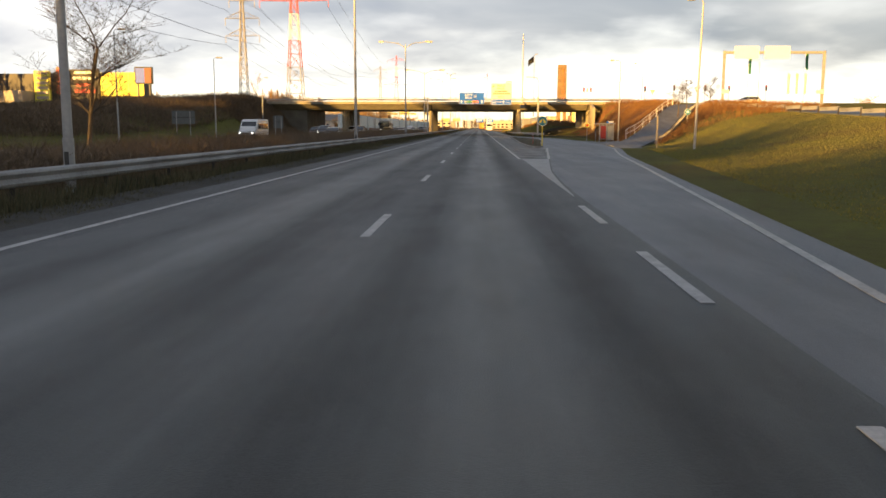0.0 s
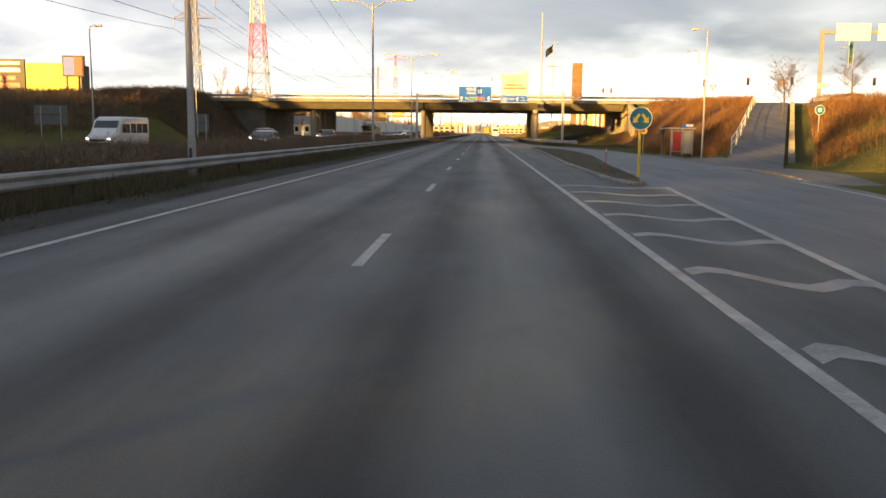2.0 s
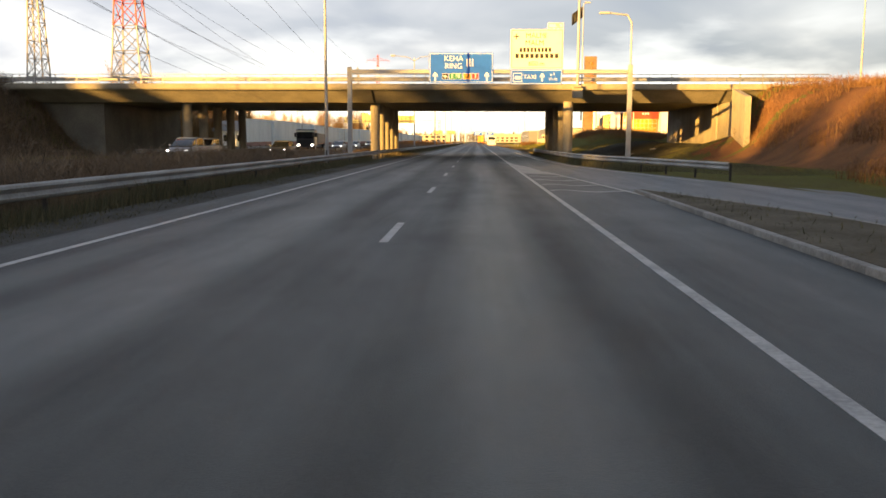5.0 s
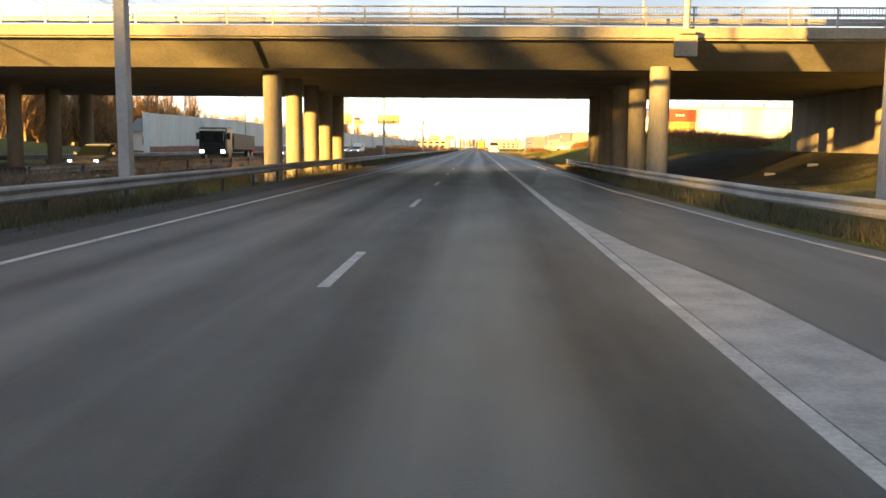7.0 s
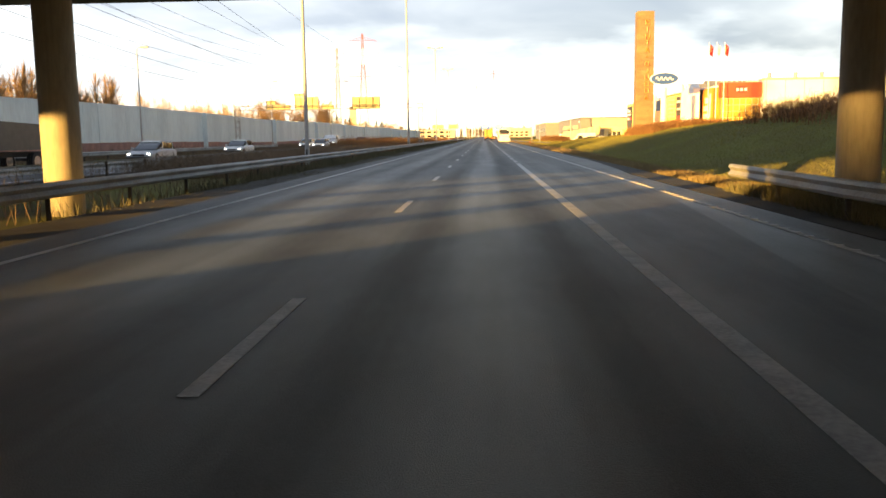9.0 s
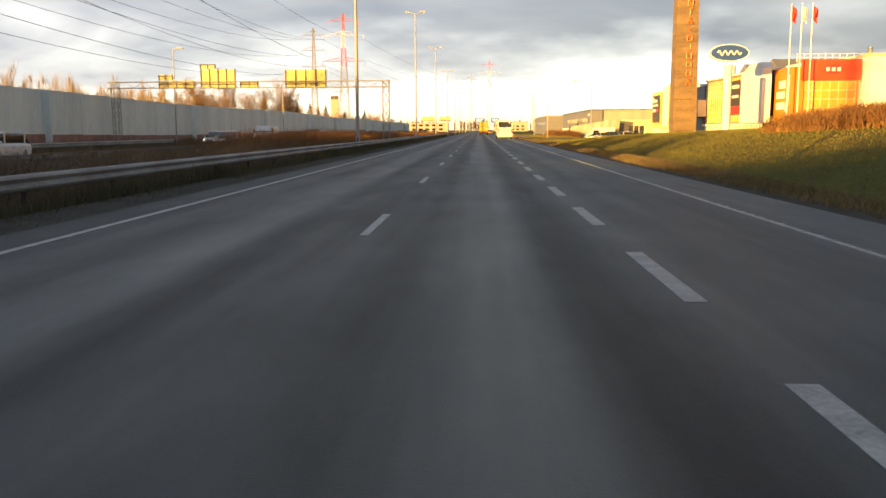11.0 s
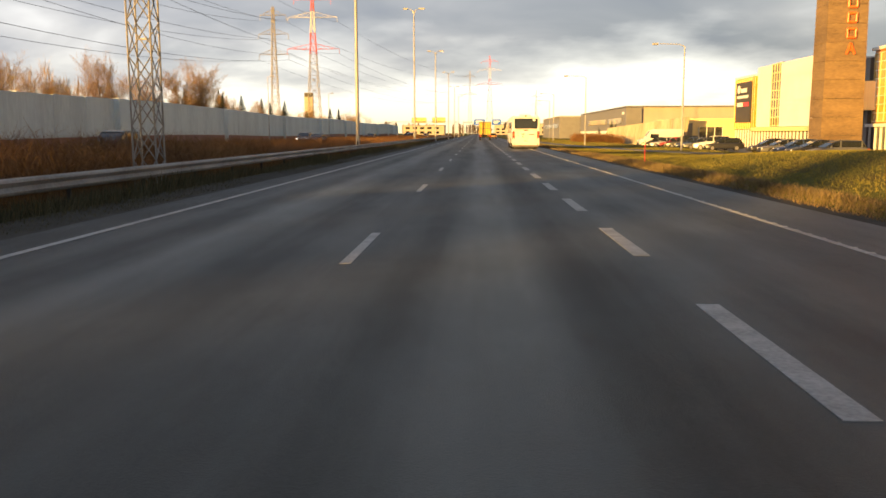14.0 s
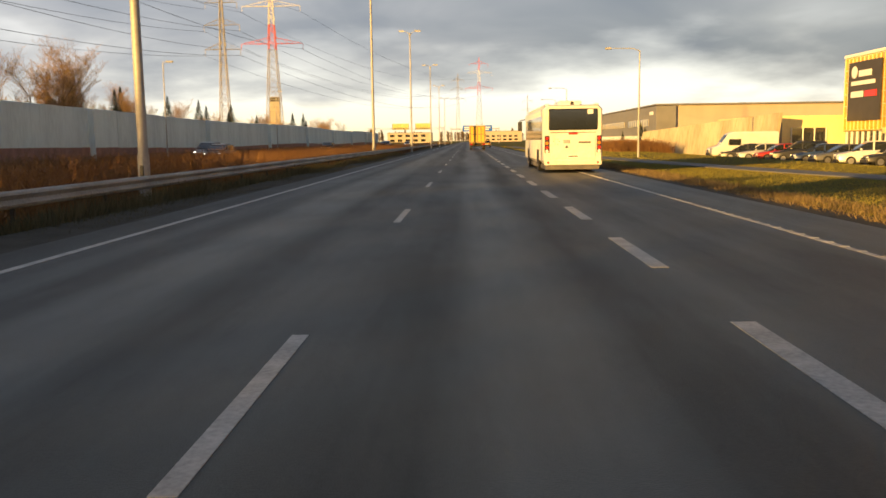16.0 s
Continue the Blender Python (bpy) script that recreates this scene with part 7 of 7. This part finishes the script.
scatter("bank_scrub", 9000, rect(13.0, 19.5, 243, 257), lambda x, y, r: 0.3 + 0.5 * r.uniform(0, 1, len(x)), 0.22, 0.02, M["sunlit_rust_bush"], "low rust-brown shrubs on top of the mound", "bushes", 32, None, 3)
scatter("bank_scrub", 16000, rect(14.0, 32, 203, 226), lambda x, y, r: 0.35 + 0.7 * r.uniform(0, 1, len(x)), 0.22, 0.022, M["sunlit_rust_bush"], "rust-brown shrubs on the slope beyond the bridge", "bushes", 39, lambda x, y, r: r.uniform(0, 1, len(x)) < lumps(x, y, 3.0, 6) * 1.3, 3)
scatter("bank_grass", 190000, rect(8.5, 21.4, 140, 205), lambda x, y, r: 0.03 + 0.07 * r.uniform(0, 1, len(x)) ** 1.5, 0.5, 0.024, M["verge"], "thin dull grass on the slope beside and under the bridge", "grass", 40)
scatter("hedge", 9000, rect(37.5, 62, 318, 323.5), lambda x, y, r: 0.8 + 0.9 * r.uniform(0, 1, len(x)), 0.2, 0.025, M["sunlit_rust_bush"], "brown hedge in front of the showroom", "bushes", 33, None, 3)
scatter("hedge", 4500, rect(17.5, 24.5, 424, 446), lambda x, y, r: 0.7 + 0.9 * r.uniform(0, 1, len(x)), 0.2, 0.025, M["sunlit_rust_bush"], "brown hedge beside the concrete screen", "bushes", 34, None, 3)
scatter("field_scrub", 62000, rect(-75, -43, -30, 173), lambda x, y, r: (0.7 + 1.3 * lumps(x, y, 6, 5)) * r.uniform(0.45, 1.1, len(x)), 0.2, 0.035, M["stems"], "leafless brown scrub on the far bank", "bushes", 35, None, 4)
scatter("field_scrub", 16000, rect(-52, -36, 150, 174.5), lambda x, y, r: (0.7 + 1.2 * lumps(x, y, 4, 7)) * r.uniform(0.45, 1.1, len(x)), 0.2, 0.03, M["stems"], "leafless brown scrub against the bridge ramp", "bushes", 36, None, 4)
scatter("field_grass", 30000, rect(-46, -30, -30, 172), lambda x, y, r: 0.08 + 0.2 * r.uniform(0, 1, len(x)) ** 2, 0.3, 0.025, M["grass"], "rough grass beside the oncoming lanes", "grass", 37)
scatter("verge_weeds", 26000, rect(-37.5, -30.2, 205, 560), lambda x, y, r: 0.2 + 0.7 * r.uniform(0, 1, len(x)) ** 2, 0.25, 0.025, M["stems"], "brown weeds in front of the noise wall", "weeds", 38, None, 2)


# ---- trees ----
def limb_mesh(segs, sides):
    """Tapered tubes for (p, q, r0, r1) segments."""
    V, F = [], []
    for p, q, r0, r1 in segs:
        d = (q - p).normalized()
        a = d.cross(Vector((0.31, 0.17, 0.93))).normalized()
        b = d.cross(a)
        o = len(V)
        for c, r in ((p, r0), (q, r1)):
            for k in range(sides):
                t = 2 * math.pi * k / sides
                V.append(tuple(c + (a * math.cos(t) + b * math.sin(t)) * r))
        for k in range(sides):
            F.append((o + k, o + (k + 1) % sides, o + sides + (k + 1) % sides, o + sides + k))
    return V, F


def bare_tree(seed, h, spread, label, twig_mat, twig=1.0, levels=4):
    """Trunk, limbs, branches and fine twigs, all tapered, with an open rounded crown."""
    rnd = random.Random(seed)
    t = thing("bare_tree", label, "tree", group="leafless trees")
    thick, fine = [], []
    def grow(p, d, length, r, lev):
        n = 4 if lev < 2 else 3
        for i in range(n):
            lift = 0.10 if lev else 0.25
            nd = (d + Vector((rnd.gauss(0, 0.13), rnd.gauss(0, 0.13), lift * rnd.uniform(0.2, 1.0)))).normalized()
            q = p + nd * (length / n)
            r1 = r * (0.84 if lev else 0.80)
            (thick if lev < 2 else fine).append((p.copy(), q.copy(), max(r, 0.008), max(r1, 0.006)))
            p, d, r = q, nd, r1
            if lev < levels and not (lev == 0 and i < 1):
                for _ in range(3 if lev == 0 else 2):
                    ang = rnd.uniform(0, 2 * math.pi)
                    side = Vector((math.cos(ang), math.sin(ang), rnd.uniform(-0.15, 0.45)))
                    nd2 = (d * 0.45 + side * spread * rnd.uniform(0.7, 1.3)).normalized()
                    grow(p.copy(), nd2, length * rnd.uniform(0.42, 0.66) * (0.72 if lev == 0 else 1.0), r * 0.52, lev + 1)
    grow(Vector((0, 0, -0.2)), Vector((0, 0, 1)), h * 0.92, h * 0.015, 0)
    k = h / max(q.z for _, q, _, _ in thick + fine)
    thick = [(p * k, q * k, a, c) for p, q, a, c in thick]
    fine = [(p * k, q * k, a * twig, c * twig) for p, q, a, c in fine]
    for nm, segs, sides, m in (("trunk", thick, 6, M["bark"]), ("crown", fine, 3, twig_mat)):
        V, F = limb_mesh(segs, sides)
        me = bpy.data.meshes.new(nm)
        me.from_pydata(V, [], F)
        me.materials.append(m)
        part(nm, me, m, t)
    return t


def spruce(seed, h):
    rng = np.random.default_rng(seed)
    t = thing("spruce", "dark green spruce with drooping tiers of branches", "tree", group="spruces")
    b = B(); cyl(b, (0, 0, -0.3), (0, 0, h * 0.97), h * 0.014, 0.02, 7)
    part("trunk", b, M["bark"], t)
    n = 2600
    u = rng.uniform(0, 1, n) ** 0.8
    z = h * (0.08 + 0.92 * u)
    r = (1 - u) * h * 0.29 * rng.uniform(0.35, 1.1, n)
    a = rng.uniform(0, 2 * np.pi, n)
    c = np.stack([np.cos(a) * r, np.sin(a) * r, z - r * 0.25], 1)
    out = np.stack([np.cos(a), np.sin(a), np.full(n, -0.35)], 1)
    side = np.stack([-np.sin(a), np.cos(a), np.zeros(n)], 1)
    L = ((0.35 + 0.03 * h) * (0.22 + 0.78 * (1 - u)) * rng.uniform(0.6, 1.3, n))[:, None]
    V = np.stack([c - side * L * 0.45, c + side * L * 0.45, c + out * L], 1).reshape(-1, 3)
    me = bpy.data.meshes.new("crown")
    me.from_pydata(V.tolist(), [], np.arange(3 * n).reshape(-1, 3).tolist())
    me.materials.append(M["needles"])
    part("crown", me, None, t)
    return t


kinds = [bare_tree(s, h, sp, lab, m, tw) for s, h, sp, lab, m, tw in ((3, 12, 0.75, "tall leafless tree with a wide fan of bare twigs", M["bark"], 0.9), (8, 14, 0.55, "tall leafless birch with fine upright twigs", M["birch"], 1.3), (15, 10, 0.9, "spreading leafless tree with crooked limbs", M["birch"], 1.3), (21, 13, 0.30, "slender leafless tree with upright limbs", M["birch"], 1.1))]
sp0 = spruce(5, 11)
spots = [(0, -13.4, 29.4, 0.66), (0, 26.5, 118, 0.5), (0, 30, 128, 0.5), (0, 27.5, 106, 0.42)]
rr = random.Random(12)
for y0, dy, n, s0, s1 in ((262, 9, 5, 0.28, 0.4), (300, 9, 4, 0.28, 0.42), (362, 4, 3, 0.66, 0.8), (376, 3, 3, 0.6, 0.7), (388, 3, 3, 0.6, 0.7), (417, 8, 11, 0.75, 1.0), (448, 5, 6, 0.6, 0.75), (470, 7, 6, 0.4, 0.6), (530, 12, 10, 0.4, 0.7), (600, 12, 10, 0.5, 0.8)):
    for i in range(n):
        spots.append((rr.choice((1, 3, 3)), rr.uniform(-54, -43), y0 + rr.gauss(0, dy), rr.uniform(s0, s1)))
for i in range(12):
    spots.append((rr.choice((0, 1, 2)), rr.uniform(-86, -66), rr.uniform(20, 172), rr.uniform(0.35, 0.55)))
for i in range(9):
    spots.append((1, rr.uniform(-76, -60), rr.uniform(222, 262), rr.uniform(0.5, 0.75)))
for i in range(12):
    spots.append((rr.choice((0, 1, 2)), rr.uniform(70, 120), rr.uniform(60, 240), rr.uniform(0.6, 1.0)))
used = {}
for k, x, y, s in spots:
    m = pose(x, y, float(ground_z(x, y)), 0, 0, rr.uniform(0, 360))
    if k not in used:
        used[k] = s; kinds[k].matrix_basis = m @ Matrix.Scale(s, 4)
    else:
        copy_thing(kinds[k], m @ Matrix.Scale(s / used[k], 4))        # a copy keeps the first one's own scale
copy_thing(kinds[1], pose(-64.2, 245.3, float(ground_z(-64.2, 245.3)), 0, 0, 30) @ Matrix.Diagonal((0.55 / used[1], 0.55 / used[1], 1.15 / used[1], 1)))
sp0.matrix_basis = pose(-50, 452, 0.7) @ Matrix.Scale(0.62, 4)
for i in range(16):
    x, y = rr.uniform(-62, -44), 430 + 190 * rr.uniform(0, 1) ** 1.5
    copy_thing(sp0, pose(x, y, float(ground_z(x, y)), 0, 0, rr.uniform(0, 360)) @ Matrix.Scale(rr.uniform(0.6, 0.9) / 0.62, 4))
for x, y, s in ((28, 462, 0.42), (29.5, 466, 0.36), (26.5, 470, 0.3)):
    copy_thing(sp0, pose(x, y, -0.6, 0, 0, 40 * s) @ Matrix.Scale(s / 0.62, 4))


def woods(name, count, xr, yr, top, seed, material, label, width=0.16, crown=0.17, per=70):
    """A far wood: trunks and rising twigs, every tree of its own height."""
    rng = np.random.default_rng(seed)
    tx, ty = rng.uniform(*xr, count), rng.uniform(*yr, count)
    hh = np.array([top(v) for v in ty]) * rng.uniform(0.72, 1.08, count)
    tz = ground_z(tx, ty)
    idx = np.repeat(np.arange(count), per)
    n = len(idx)
    u = rng.uniform(0.08, 1, n)
    az = rng.uniform(0, 2 * np.pi, n)
    R = hh[idx] * crown * np.sqrt(np.clip(1 - ((u - 0.5) / 0.56) ** 2, 0.05, 1)) * rng.uniform(0, 1, n)
    p = np.stack([tx[idx] + np.cos(az) * R * 0.5, ty[idx] + np.sin(az) * R * 0.5, tz[idx] + hh[idx] * u * 0.86], 1)
    q = p + np.stack([np.cos(az) * R * 0.9, np.sin(az) * R * 0.9, hh[idx] * 0.14 * rng.uniform(0.6, 1.4, n)], 1)
    s = np.stack([-np.sin(az), np.cos(az), np.zeros(n)], 1) * width
    V = np.stack([p - s, p + s, q], 1).reshape(-1, 3)
    t0 = np.stack([tx, ty, tz - 0.3], 1); t1 = t0 + np.stack([np.zeros(count), np.zeros(count), hh * 0.95], 1)
    sw = np.array([0.18, -0.1, 0])
    T = np.stack([t0 - sw, t0 + sw, t1], 1).reshape(-1, 3)
    V = np.concatenate([V, T])
    m = len(V) // 3
    me = bpy.data.meshes.new(name)
    me.vertices.add(len(V)); me.vertices.foreach_set("co", V.astype(np.float32).ravel())
    me.loops.add(len(V)); me.loops.foreach_set("vertex_index", np.arange(len(V), dtype=np.int32))
    me.polygons.add(m); me.polygons.foreach_set("loop_start", np.arange(0, 3 * m, 3, dtype=np.int32)); me.polygons.foreach_set("loop_total", np.full(m, 3, dtype=np.int32))
    me.update(calc_edges=True)
    me.materials.append(material)
    tagged(new(name, me), label, "woods", kind="stuff")


# Heights of an added, unseen tree row, stepped to shade chosen stretches.
def shade_line(y):
    steps = ((-420, 29.5), (-152, 25.5), (-144, 29.5), (-127, 26.8), (-113, 30), (-79, 31.5), (-74, 28.5), (-69, 32), (-61, 29), (-56, 32), (-49, 29), (-44, 31.5), (-36, 28.0), (-7, (5.7 + 0.1407 * (171.6 - y)) / 0.95), (15, 21), (36, 25.8), (57, 24.0), (86, 24.7), (108, 24.9))
    out = steps[0][1]
    for y0, h in steps:
        if y >= y0:
            out = h
    return out


# this first row stands out of view, only to cast shade
woods("far_woods", 2350, (-142.6, -141.4), (-420, 124), shade_line, 41, M["birch"], "unseen row of leafless trees added to cast shade on the road and bridge", 0.3, 0.05)
woods("far_woods", 420, (-150, -115), (190, 620), lambda y: float(np.interp(y, [190, 420, 620], [14, 13, 12])), 42, M["birch"], "distant leafless birch wood behind the noise wall", 0.2)
woods("roadside_woods", 134, (-61, -55), (239, 304), lambda y: 10.6, 46, M["birch"], "sunlit leafless birches between the bridge and the noise wall", 0.06, 0.2, 170)
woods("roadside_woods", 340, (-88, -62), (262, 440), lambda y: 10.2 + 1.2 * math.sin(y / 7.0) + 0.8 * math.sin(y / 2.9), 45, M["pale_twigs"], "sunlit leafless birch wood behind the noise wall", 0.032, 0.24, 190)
woods("far_woods", 420, (-700, 700), (1300, 1700), lambda y: 16, 43, M["stems"], "dark tree line on the horizon", 0.8)
woods("far_woods", 160, (130, 200), (40, 330), lambda y: 13, 44, M["birch"], "distant leafless trees beyond the upper road", 0.25)
